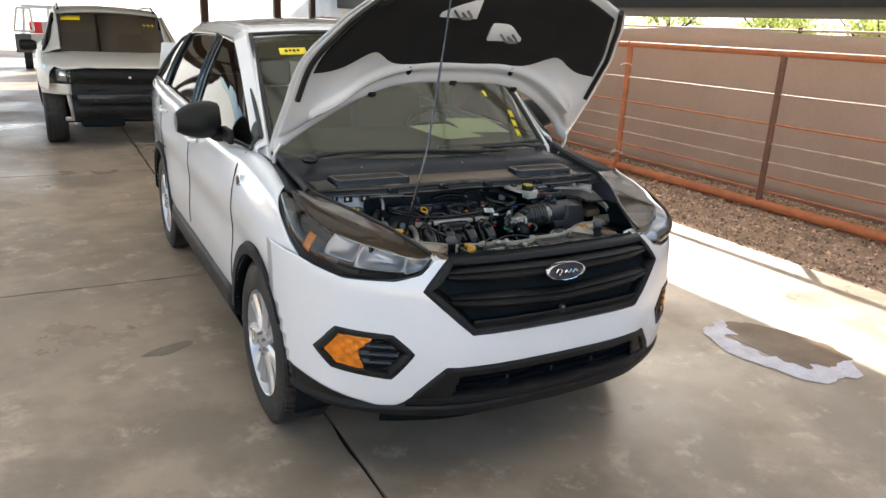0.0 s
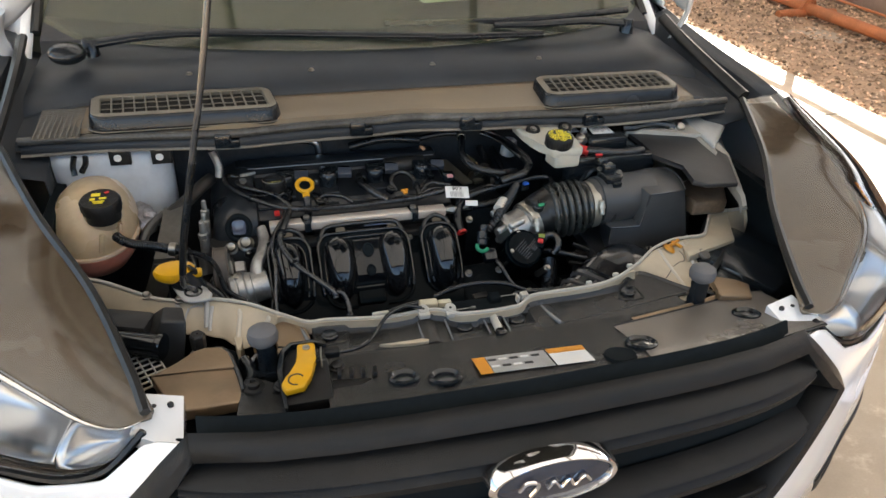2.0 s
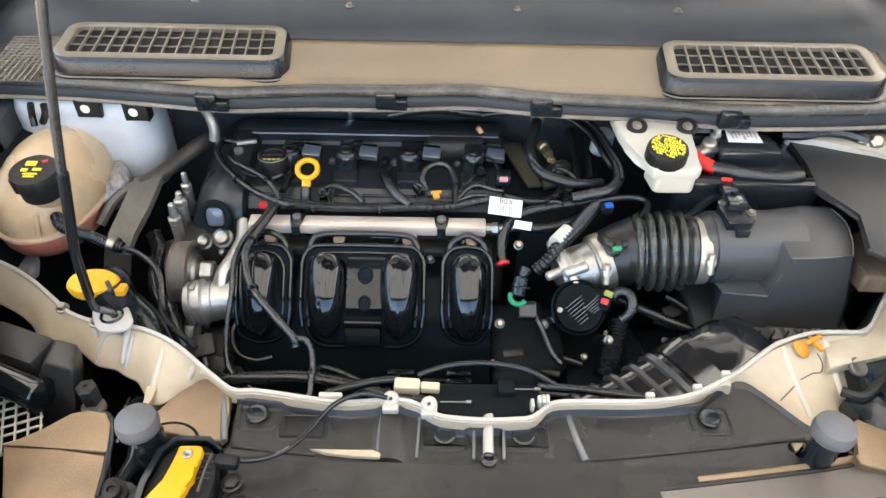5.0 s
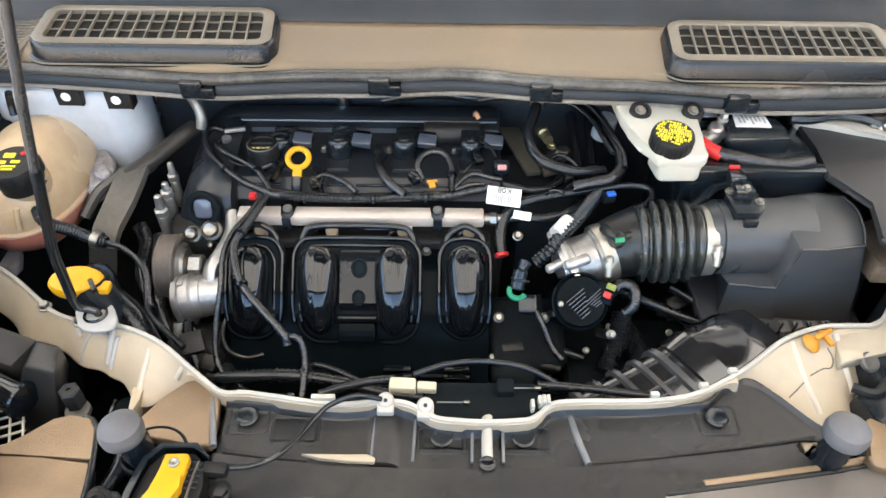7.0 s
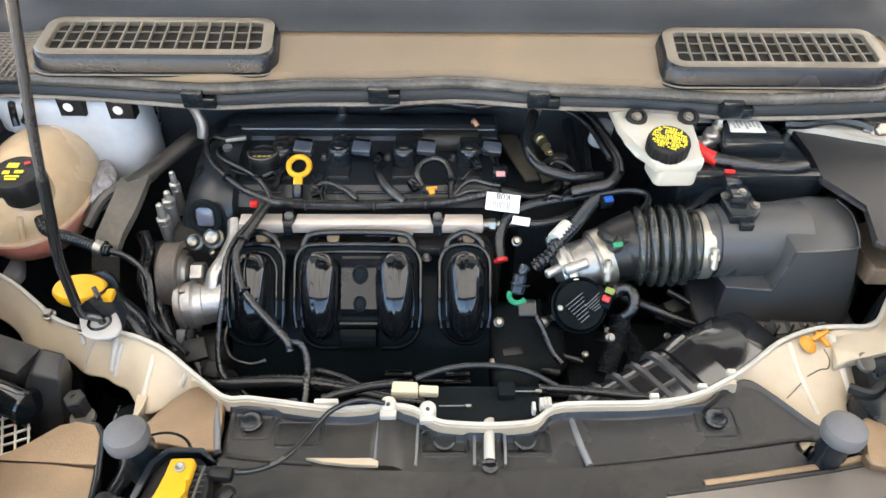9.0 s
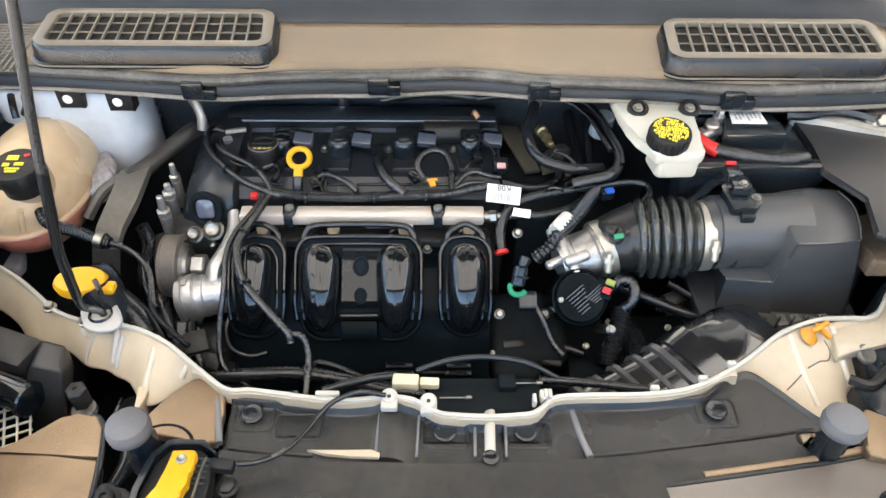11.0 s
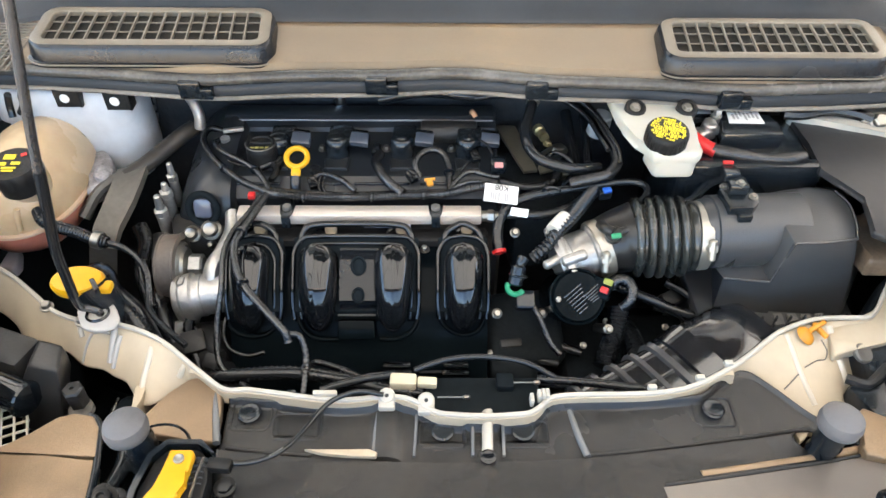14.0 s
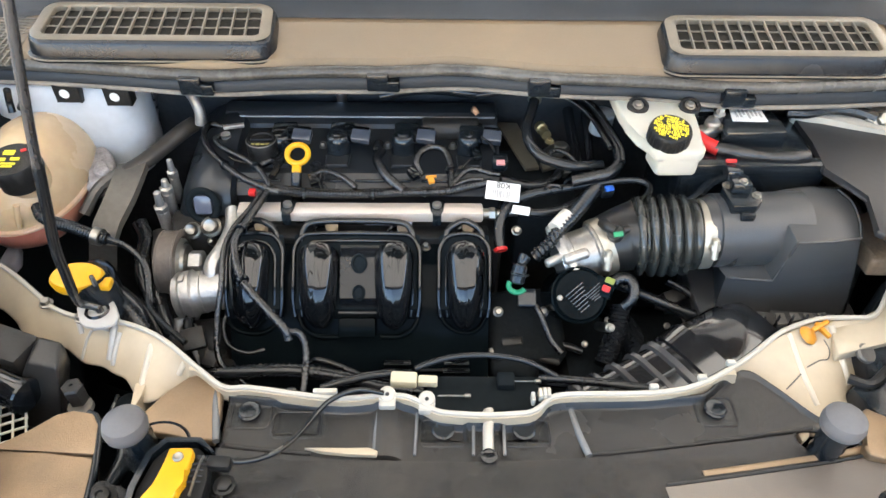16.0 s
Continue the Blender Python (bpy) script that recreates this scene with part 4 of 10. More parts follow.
    tube(bm, [(s * 0.865, 1.56, 1.125), (s * 0.9, 1.59, 1.12), (s * 0.935, 1.61, 1.14)], 0.022, 10, 5)
    box(bm, (s * 0.87, 1.50, 1.14), (0.03, 0.16, 0.07), 0.012, (0, 0, 0))
    part("mirror_arm", bm, BLACK_PL, mir)
    bm = B()
    box(bm, (s * 0.99, 1.682, 1.19), (0.15, 0.006, 0.12), 0.002)
    part("mirror_glass", bm, CHROME, mir)

# roof, windshield, tail
bm = B()
def roof_f(y, u):
    zr = curve1([(1.2, 1.12), (1.5, 1.36), (1.85, 1.575), (2.3, 1.635), (3.0, 1.635), (3.6, 1.59), (4.0, 1.51), (4.25, 1.42), (4.45, 1.3)], y)
    xr = curve1([(1.2, 0.76), (1.5, 0.715), (1.9, 0.655), (3.0, 0.64), (4.2, 0.62), (4.45, 0.6)], y)
    fr = 0.10 * (1 - u * u) * max(0, 1 - (y - 1.85) / 0.3)
    return Vector((u * xr, y - fr, zr + 0.045 * (1 - u * u)))
sheet(bm, roof_f, steps(1.85, 4.45, 50), steps(-1, 1, 30))
part("roof", bm, WHITE, car, solid=0.006)


def screen(u, t):
    """The windshield: u across, t from the cowl up."""
    xb, xr = 0.735, 0.655
    yb, yr = 1.20 - 0.22 * (1 - u * u), 1.87 - 0.12 * (1 - u * u)
    zb, zr = 1.085 + 0.005 * (1 - u * u), 1.585 + 0.035 * (1 - u * u)
    return Vector((u * (xb + (xr - xb) * t), yb + (yr - yb) * t, zb + (zr - zb) * t + 0.035 * math.sin(math.pi * t)))


bm = B()
sheet(bm, screen, steps(-1, 1, 30), steps(0, 1, 20))
ws = part("windshield", bm, WINDSHIELD, car, "tinted windshield with yellow tape and handwriting")
ws.visible_shadow = False
bm = B()
loop = [screen(u, 1) for u in steps(-1, 1, 14)]
tube(bm, [p + Vector((0, 0, 0.002)) for p in loop], 0.012, 8, 2)
tube(bm, [screen(-1, t) + Vector((0, 0, 0.003)) for t in steps(0, 1, 12)], 0.012, 8, 2)
tube(bm, [screen(1, t) + Vector((0, 0, 0.003)) for t in steps(0, 1, 12)], 0.012, 8, 2)
part("windshield_seal", bm, RUBBER, ws)
bm = B()
sheet(bm, lambda u, t: screen(u, t) - Vector((0, -0.004, 0.006)), steps(-0.99, 0.99, 30), [0.93, 0.955, 0.98, 1.0])
sheet(bm, lambda u, t: screen(u, t) - Vector((0, -0.004, 0.006)), steps(-0.99, 0.99, 30), [0.0, 0.03, 0.06])
part("windshield_band", bm, BLACK_DULL, ws, solid=0.002)
for s in (-1, 1):
    bm = B()
    loft(bm, [[screen(s, t) + Vector((s * a, b, c)) for a, b, c in ((0.005, 0, 0.004), (0.03, 0.005, 0.012), (0.075, 0.045, -0.015), (0.06, 0.07, -0.05))] for t in steps(-0.12, 1.03, 14)], closed=False)
    part("windshield_pillar", bm, WHITE, car, solid=0.006)


def on_screen(u, t, lift=0.004):
    p = screen(u, t)
    n = (screen(u + 0.01, t) - p).cross(screen(u, t + 0.01) - p).normalized()
    return p + n * lift


def sticker(name, u, t, w, h, material, label, bars=0):
    b = B()
    du, dt = w / 1.4, h / 0.85
    sheet(b, lambda a, c: on_screen(u + a * du / 2, t + c * dt / 2), steps(-1, 1, 6), steps(-1, 1, 4))
    o = part(name, b, material, ws, label, solid=0.001)
    for i in range(bars):
        b = B()
        a0 = -0.6 + 1.2 * i / max(1, bars)
        sheet(b, lambda a, c: on_screen(u + (a0 + a) * du / 2, t + c * dt / 2, 0.006), steps(0, 0.8 / bars, 3), steps(-0.35 + 0.1 * (i % 2), 0.35, 3))
        part("handwriting", b, INK, ws)
    return o


sticker("yellow_tape", -0.74, 0.80, 0.26, 0.06, TAPE_Y, "strip of yellow tape with dark handwriting", 4)
sticker("yellow_tag", 0.645, 0.42, 0.035, 0.04, TAPE_Y, "small yellow tag")
bm = B()
for i, (u, t) in enumerate(((0.765, 0.11), (0.785, 0.18), (0.81, 0.25))):
    tube(bm, [on_screen(u + a * 0.016, t + c * 0.03, 0.004) for a, c in ((-1, -0.8), (-0.6, 0.9), (0.2, -0.4), (0.9, 0.8), (0.6, -0.9))], 0.0035, 6, 4)
part("paint_marking", bm, YELLOW_INK, ws, "yellow grease-pencil marking")
for i in range(7):
    bm = B()
    tube(bm, [on_screen(0.9 + 0.007 * i, 0.2 + 0.02 * i, 0.004), on_screen(0.915 + 0.007 * i, 0.28 + 0.02 * i, 0.004)], 0.0015, 5, 2)
    part("chalk_marking", bm, PAPER, ws)
    bm = B()
    tube(bm, [on_screen(-0.86 + 0.012 * i, 0.22, 0.004), on_screen(-0.85 + 0.012 * i, 0.235 + 0.01 * (i % 2), 0.004)], 0.0015, 5, 2)
    part("chalk_marking", bm, PAPER, ws)

bm = B()
sheet(bm, lambda u, v: Vector((u * (0.78 - 0.12 * max(0, v - 1.1)), 4.45 + 0.06 * (1 - u * u) - 0.25 * max(0, v - 1.1) + 0.05 * v, v)), steps(-1, 1, 14), steps(0.35, 1.45, 14))
part("tailgate", bm, WHITE, car, solid=0.006)
bm = B()
box(bm, (0, 2.4, 0.3), (1.56, 2.2, 0.14), 0.03)
box(bm, (0, 4.0, 0.42), (1.2, 0.7, 0.2), 0.03)
part("underbody", bm, BLACK_DULL, car)

# cabin
bm = B()
loft(bm, [[Vector((x, 1.1 + a, z)) for a, z in ((0, 1.0), (0.05, 1.085), (0.14, 1.115), (0.28, 1.138), (0.46, 1.152), (0.54, 1.13), (0.57, 1.0), (0.5, 0.6), (0, 0.6))] for x in steps(-0.72, 0.72, 6)])
box(bm, (0.36, 1.62, 1.12), (0.34, 0.1, 0.08), 0.03)
part("dashboard", bm, CARPET, car)
bm = B()
box(bm, (0, 2.6, 0.42), (1.6, 2.8, 0.06), 0.01)
box(bm, (0, 2.0, 0.6), (0.2, 0.9, 0.35), 0.03)
part("cabin_floor", bm, CARPET, car)
bm = B()
sheet(bm, lambda y, u: roof_f(y, u) - Vector((0, 0, 0.03)), steps(1.9, 4.4, 14), steps(-0.97, 0.97, 12))
part("headliner", bm, mat("grey_headliner", (0.42, 0.4, 0.36), 0.9, var=0.05, bump=0.1), car, solid=0.01)
for x, y in ((-0.38, 2.15), (0.38, 2.15), (-0.38, 3.1), (0.38, 3.1)):
    bm = B()
    box(bm, (x, y, 0.66), (0.5, 0.5, 0.18), 0.05, (5, 0, 0), 3)
    box(bm, (x, y + 0.3, 0.98), (0.48, 0.14, 0.6), 0.05, (-12, 0, 0), 3)
    box(bm, (x, y + 0.4, 1.36), (0.26, 0.09, 0.16), 0.03, (-8, 0, 0), 3)
    part("seat", bm, SEAT, car)
bm = B()
tube(bm, [Vector((0.37, 1.76, 1.04)) + Vector((0.185 * math.cos(a), 0.07 * math.sin(a), 0.17 * math.sin(a))) for a in steps(0, 2 * math.pi, 24)], 0.015, 8, 2)
box(bm, (0.37, 1.73, 1.04), (0.2, 0.05, 0.09), 0.02, (20, 0, 0))
cyl(bm, (0.37, 1.5, 0.97), (0.37, 1.74, 1.04), 0.03)
part("steering_wheel", bm, BLACK_SAT, car)
for i, (x, y, w, h, a) in enumerate(((0.21, 1.34, 0.25, 0.30, 12), (0.46, 1.45, 0.25, 0.33, -9))):
    bm = B()
    box(bm, (x, y, 1.153 + 0.011 * i), (w, h, 0.0015), 0, (5, 0, a))
    o = tagged(part("paper_sheet", bm, PAPER), "white paper sheet lying on the dashboard", "paper", "papers on the dashboard")
bm = B()
box(bm, (0.02, 1.72, 1.47), (0.2, 0.03, 0.06), 0.012)
box(bm, (0.02, 1.78, 1.53), (0.03, 0.05, 0.08), 0.008)
part("interior_mirror", bm, BLACK_SAT, car)


# ---- wheels ----
def wheel(x, y, s):
    w = B()
    m = Matrix.Translation((x, y, TYRE_R)) @ pose(0, 0, 0, 0, 90 * s, 0)
    lathe(w, [(0.0, 0.02), (0.035, 0.02), (0.06, 0.012), (0.06, 0.0), (0.03, -0.03), (0, -0.03)], 24, m)
    lathe(w, [(0.2, -0.12), (0.212, -0.02), (0.222, 0.012), (0.229, 0.02), (0.229, 0.004), (0.218, -0.02), (0.214, -0.12)], 48, m)
    wh = part("wheel", w, ALLOY, car, "silver seven-spoke wheel")
    for k in range(7):
        a = 2 * math.pi * k / 7
        q = m @ pose(0, 0, 0, 0, 0, math.degrees(a))
        w = B()
        loft(w, [[q @ Vector((r, c * wd, h + d)) for c, d in ((-1, -0.03), (-1, -0.006), (-0.55, 0.004), (0, -0.004), (0.55, 0.004), (1, -0.006), (1, -0.03))] for r, wd, h in ((0.03, 0.03, 0.012), (0.08, 0.032, 0.006), (0.15, 0.04, 0.004), (0.218, 0.055, 0.01))])
        part("spoke", w, ALLOY, wh)
        w = B()
        cyl(w, q @ Vector((0.045, 0.0, 0.012)), q @ Vector((0.045, 0.0, 0.026)), 0.008, n=8)
        part("wheel_nut", w, STEEL, wh)
    t = B()
    lathe(t, [(0.215, -0.17), (0.235, -0.19), (0.30, -0.2), (0.333, -0.185), (0.343, -0.165), (0.345, -0.085), (0.343, -0.005), (0.333, 0.016), (0.305, 0.028), (0.262, 0.03), (0.235, 0.024), (0.22, 0.0)], 64, m)
    part("tyre", t, TYRE, wh, "dusty black tyre")
    t = B()
    for k in range(72):
        q = m @ pose(0, 0, 0, 0, 0, k * 5)
        for z0, z1, dy in ((-0.18, -0.125, 0.006), (-0.115, -0.055, -0.006), (-0.045, 0.01, 0.006)):
            loft(t, [[q @ Vector((r, dy * d + e, zz)) for r, e in ((0.338, -0.0095), (0.349, -0.0085), (0.349, 0.0085), (0.338, 0.0095))] for zz, d in ((z0, -1), (z1, 1))])
    part("tread", t, TYRE, wh)
    t = B()
    lathe(t, [(0, -0.07), (0.15, -0.07), (0.155, -0.06), (0.15, -0.05), (0, -0.05)], 32, m)
    part("brake_disc", t, CAST, wh)


for s in (-1, 1):
    for y in (AX_F, AX_R):
        wheel(s * 0.878, y, s)


# ---- headlamps ----
SOFT_CHROME = mat("soft_chrome", (0.5, 0.53, 0.57), 0.3, 1.0, var=0.05, bump=0.0, rvar=0.05)
def lamp_outer(s, t):
    """Lower outer edge of the lens from the inner tip to the rear tip."""
    return Vector((s * curve1([(0, 0.484), (0.12, 0.535), (0.3, 0.62), (0.55, 0.77), (0.72, 0.842), (0.86, 0.868), (1, 0.845)], t),
                   curve1([(0, 0.150), (0.12, 0.135), (0.3, 0.168), (0.55, 0.27), (0.72, 0.40), (0.86, 0.54), (1, 0.735)], t),
                   curve1([(0, 0.902), (0.12, 0.862), (0.3, 0.838), (0.55, 0.838), (0.72, 0.862), (0.86, 0.925), (1, 1.02)], t)))


def lamp_inner(s, t):
    """Upper inner edge of the lens."""
    return Vector((s * curve1([(0, 0.480), (0.2, 0.50), (0.45, 0.555), (0.7, 0.635), (1, 0.72)], t),
                   curve1([(0, 0.165), (0.2, 0.23), (0.45, 0.37), (0.7, 0.52), (1, 0.72)], t),
                   curve1([(0, 0.915), (0.2, 0.93), (0.45, 0.965), (0.7, 1.0), (1, 1.03)], t)))


def lamp_skin(s, t, v, push=0.0):
    a, b = lamp_outer(s, t), lamp_inner(s, t)
    out = Vector((s * 0.5, -0.7, 0.55)).normalized()
    w = (b - a).length
    # steep lens below, flatter top behind it
    return a.lerp(b, v) + out * (0.30 * w * (math.sin(math.pi * v ** 0.75)) - push * math.sin(math.pi * min(1, max(0, v))) ** 0.4) - out * (push * 0.3)


for s in (-1, 1):
    bm = B()
    sheet(bm, lambda t, v: lamp_skin(s, t, v), steps(0, 1, 40), steps(0, 1, 20))
    hl = part("headlight", bm, LENS, car, "wraparound headlight with clear lens over a dark housing")
    hl.visible_shadow = False
    bm = B()
    sheet(bm, lambda t, v: lamp_skin(s, t, v, 0.014), steps(0.0, 1, 40), steps(0.52, 1, 14))
    part("lamp_housing_top", bm, mat("brown_black_lamp_housing", (0.15, 0.117, 0.082), 0.26, var=0.4, scale=4, bump=0.03, coat=0.6, dirt=(0.15, 0.115, 0.075), dirt_amount=0.6), hl, "dusty dark lamp housing", solid=0.004)
    bm = B()
    sheet(bm, lambda t, v: lamp_skin(s, t, v, 0.07), steps(0.0, 1, 40), steps(0.0, 0.5, 14))
    part("lamp_bowl", bm, BLACK_GL, hl, solid=0.003)
    for t0, t1, v0, v1, deep in ((0.05, 0.24, 0.10, 0.50, 0.03), (0.245, 0.50, 0.14, 0.53, 0.035), (0.505, 0.66, 0.2, 0.52, 0.02)):
        bm = B()
        sheet(bm, lambda t, v: lamp_skin(s, t, v, 0.012 + deep * max(0, math.sin(math.pi * (t - t0) / (t1 - t0))) ** 0.8 * max(0, math.sin(math.pi * (v - v0) / (v1 - v0))) ** 0.8), steps(t0, t1, 18), steps(v0, v1, 14))
        part("reflector", bm, SOFT_CHROME, hl, "chrome reflector", sharp=60, solid=0.002)
    bm = B()
    sheet(bm, lambda t, v: lamp_skin(s, t, v, 0.012), steps(0.03, 0.72, 30), [0.50, 0.51, 0.52, 0.53])
    part("chrome_strip", bm, CHROME, hl, "thin bright chrome strip", solid=0.002)
    bm = B()
    sheet(bm, lambda t, v: lamp_skin(s, t, v, 0.02), steps(0.735, 0.775, 8), steps(0.08, 0.34, 8))
    part("side_marker", bm, AMBER, hl, "amber side marker", solid=0.003)
    bm = B()
    tube(bm, [lamp_skin(s, t, 0.0) + Vector((0, 0.0, -0.003)) for t in steps(0, 1, 20)], 0.005, 6, 2)
    tube(bm, [lamp_skin(s, t, 1.0) for t in steps(0, 1, 20)], 0.007, 6, 2)
    part("lamp_seal", bm, RUBBER, hl)


# ---- open hood ----
HINGE = Vector((0, 1.08, 1.085))
HOOD_A = radians(57)


def hood_half(d):
    return curve1([(0, 0.79), (0.12, 0.788), (0.3, 0.775), (0.5, 0.757), (0.6, 0.733), (0.7, 0.685), (0.8, 0.635), (1.05, 0.46)], d)


def hood_pt(x, d, h=0.0):
    """x across, d along the hood from its hinge line, h out of its outer skin."""
    along = Vector((0, -math.cos(HOOD_A), math.sin(HOOD_A)))
    up = Vector((0, math.sin(HOOD_A), math.cos(HOOD_A)))
    mid = curve1([(0, 0.03), (0.3, 0.042), (0.45, 0.045), (0.6, 0.03), (0.8, -0.005), (1.05, -0.07)], d)
    edge = curve1([(0, 0.0), (0.12, -0.002), (0.3, -0.028), (0.5, -0.05), (0.6, -0.075), (0.7, -0.1), (0.8, -0.13), (1.05, -0.21)], d)
    crown = mid + (edge - mid) * (x / hood_half(d)) ** 2
    return HINGE + Vector((x, 0, 0)) + along * d + up * (h + crown)


def hood_rear(u):
    return curve1([(0, 0.375), (0.35, 0.365), (0.6, 0.29), (0.8, 0.17), (0.93, 0.06), (1.0, 0.03)], abs(u))


def hood_f(u, v, h=0.0):
    d0 = hood_rear(u)
    d1 = 1.03 - 0.16 * abs(u) ** 2.5
    d = d0 + (d1 - d0) * v
    return hood_pt(u * hood_half(d), d, h)


bm = B()
sheet(bm, lambda u, v: hood_f(u, v, 0.03), steps(-1, 1, 50), steps(0, 1, 34))
hood = part("hood", bm, WHITE, car, "raised white hood held up by a prop rod", solid=0.003)
bm = B()


def inner_h(u, v):
    """Pressed relief of the inner panel."""
    e = min(1 - abs(u), v, 1 - v) * 8
    rim = -0.012 * min(1, max(0, e))
    r1 = -0.020 * math.exp(-((v - 0.17) / 0.035) ** 2) * (abs(u) < 0.85)
    r2 = 0.010 * math.exp(-((v - 0.085) / 0.03) ** 2)
    corner = -0.03 * math.exp(-((abs(u) - 0.72) / 0.12) ** 2 - ((v - 0.16) / 0.1) ** 2)
    return 0.018 + rim + r1 + r2 + corner


sheet(bm, lambda u, v: hood_f(u, v, inner_h(u, v)), steps(-0.985, 0.985, 90), steps(0.006, 0.994, 70))
part("hood_inner_panel", bm, WHITE, hood, "white painted inner hood panel with pressed ridges", solid=0.003)
bm = B()


def felt_f(u, w):
    d0, d1 = hood_rear(u), 1.03 - 0.16 * abs(u) ** 2.5
    low = (0.485 + 0.08 * math.exp(-((abs(u) - 0.6) / 0.12) ** 2) - d0) / (d1 - d0)
    v = low + (0.93 - low) * w
    edge = min(1, min(w, 1 - w) / 0.03, (0.905 - abs(u)) / 0.03)
    return hood_f(u, v, 0.004 - 0.014 * max(0, edge) + 0.006 * noise.noise((u * 5, v * 6, 1)))


sheet(bm, felt_f, steps(-0.905, 0.905, 110), steps(0, 1, 70))
part("hood_insulation", bm, FELT, hood, "black felt sound insulation under the hood", solid=-0.006)
for u, v in ((0.19, 0.475), (-0.22, 0.65)):
    bm = B()
    p = hood_f(u, v, -0.010)
    q = Matrix.Translation(p) @ pose(0, 0, 0, 180 - 57, 0, 0)
    box(bm, (0, 0, 0), (0.17, 0.09, 0.012), 0.012)
    bm.transform(q)
    pl = part("hood_plate", bm, WHITE, hood, "white pressed striker plate")
    bm = B()
    for a, c in ((-0.03, 0.05), (0.03, 0.05)):
        tube(bm, [q @ Vector((a, -0.01, 0.005)), q @ Vector((a * 0.9, -0.012, 0.05)), q @ Vector((-a * 0.1, -0.012, 0.055)), q @ Vector((0.0, -0.012, 0.02))], 0.005, 8, 5)
    part("hood_striker", bm, STEEL, pl)
for u in (-0.335, 0.335):
    bm = B()
    p = hood_f(u, 0.155, -0.006)
    q = Matrix.Translation(p) @ pose(0, 0, 0, 180 - 57, 0, 0) @ Matrix.Diagonal((1, 1.9, 1, 1))
    lathe(bm, [(0, 0.008), (0.008, 0.009), (0.011, 0.011), (0.012, 0.004)], 20, q)
    part("hood_hole", bm, BLACK_DULL, hood, "dark oval drain hole")
for u in (-0.5, 0.0, 0.42):
    bm = B()
    p = hood_f(u, 0.008, 0.008)
    box(bm, p, (0.035, 0.02, 0.014), 0.004, (-57, 0, 0))
    cyl(bm, p, p + Vector((0, -0.012, -0.012)), 0.006)
    part("hood_clip", bm, BLACK_PL, hood)
for s in (-1, 1):
    bm = B()
    tube(bm, [hood_f(s * 0.94, v, 0.005) for v in steps(0.35, 1, 10)], 0.012, 8, 3)
    part("hood_seal", bm, RUBBER, hood)
for s in (-1, 1):
    bm = B()
    tube(bm, [(s * 0.765, 1.10, 1.05), (s * 0.77, 1.06, 1.12), hood_f(s * 0.95, 0.07, 0.0)], 0.016, 8, 5, flat=0.5)
    part("hood_hinge", bm, WHITE, hood)

# prop rod
bm = B()
tube(bm, [(-0.428, 0.4535, 0.872), (-0.430, 0.4535, 0.886), (-0.437, 0.4515, 0.893), (-0.4445, 0.447, 0.905), (-0.439, 0.441, 0.945), (-0.428, 0.432, 1.005), (-0.40, 0.426, 1.125), (-0.363, 0.430, 1.285), (-0.28, 0.481, 1.70), (-0.262, 0.497, 1.80), (-0.25, 0.53, 1.83)], 0.0046, 12, 6)
rod = part("prop_rod", bm, mat("worn_black_rod_paint", (0.035, 0.035, 0.036), 0.22, var=0.3, scale=20, fine=200, bump=0.05, spec=1.0, coat=0.4), car, "black steel hood prop rod")
bm = B()
tube(bm, [(-0.442, 0.4435, 0.925), (-0.436, 0.4385, 0.96), (-0.428, 0.432, 1.005), (-0.415, 0.429, 1.06), (-0.402, 0.4265, 1.115)], 0.0057, 12, 5)
part("rod_sleeve", bm, HOSE, rod)

# ---- engine bay of the car ----
bm = B()
box(bm, (0, 0.55, 0.40), (1.3, 0.72, 0.03), 0)
part("bay_floor", bm, BAY_BLACK, car)
for s in (-1, 1):
    bm = B()
    box(bm, (s * 0.66, 0.56, 0.66), (0.02, 0.60, 0.54), 0)
    part("bay_side", bm, BLACK_DULL, car)
bm = B()
box(bm, (0, 0.885, 0.70), (1.36, 0.03, 0.60), 0)
part("firewall", bm, FIREWALL, car)
bm = B()
box(bm, (0, 0.22, 0.60), (1.26, 0.03, 0.42), 0)
part("radiator", bm, BAY_BLACK, car)
for s in (-1, 1):
    bm = B()
    loft(bm, [[Vector((s * (half_w(y) - inset(y)), y, belt(y))), Vector((s * (half_w(y) - inset(y) - 0.03), y, belt(y) - 0.012)), Vector((s * (half_w(y) - inset(y) - 0.045), y, belt(y) - 0.05)), Vector((s * 0.67, y, belt(y) - 0.075)), Vector((s * 0.655, y, 0.72))] for y in steps(0.73, 1.2, 10)], closed=False)
    part("inner_fender", bm, BLACK_COWL, car, "black plastic trim along the fender edge", solid=0.003)
    bm = B()
    tube(bm, [(s * 0.735, 0.735, 1.03), (s * 0.735, 0.85, 1.05), (s * 0.74, 1.0, 1.075), (s * 0.745, 1.12, 1.10)], 0.014, 8, 4, flat=0.7)
    part("fender_seal", bm, RUBBER, car)

# strut towers
def tower_ring(x0, x1, y0, y1, r, z, grow=0.0):
    """A rounded rectangle at the height z."""
    out = []
    for cx, cy, a0 in ((x1 - r, y1 - r, 0), (x0 + r, y1 - r, 90), (x0 + r, y0 + r, 180), (x1 - r, y0 + r, 270)):
        for k in range(7):
            a = radians(a0 + 15 * k)
            out.append(Vector((cx + (r + grow) * math.cos(a), cy + (r + grow) * math.sin(a), z)))
    return out


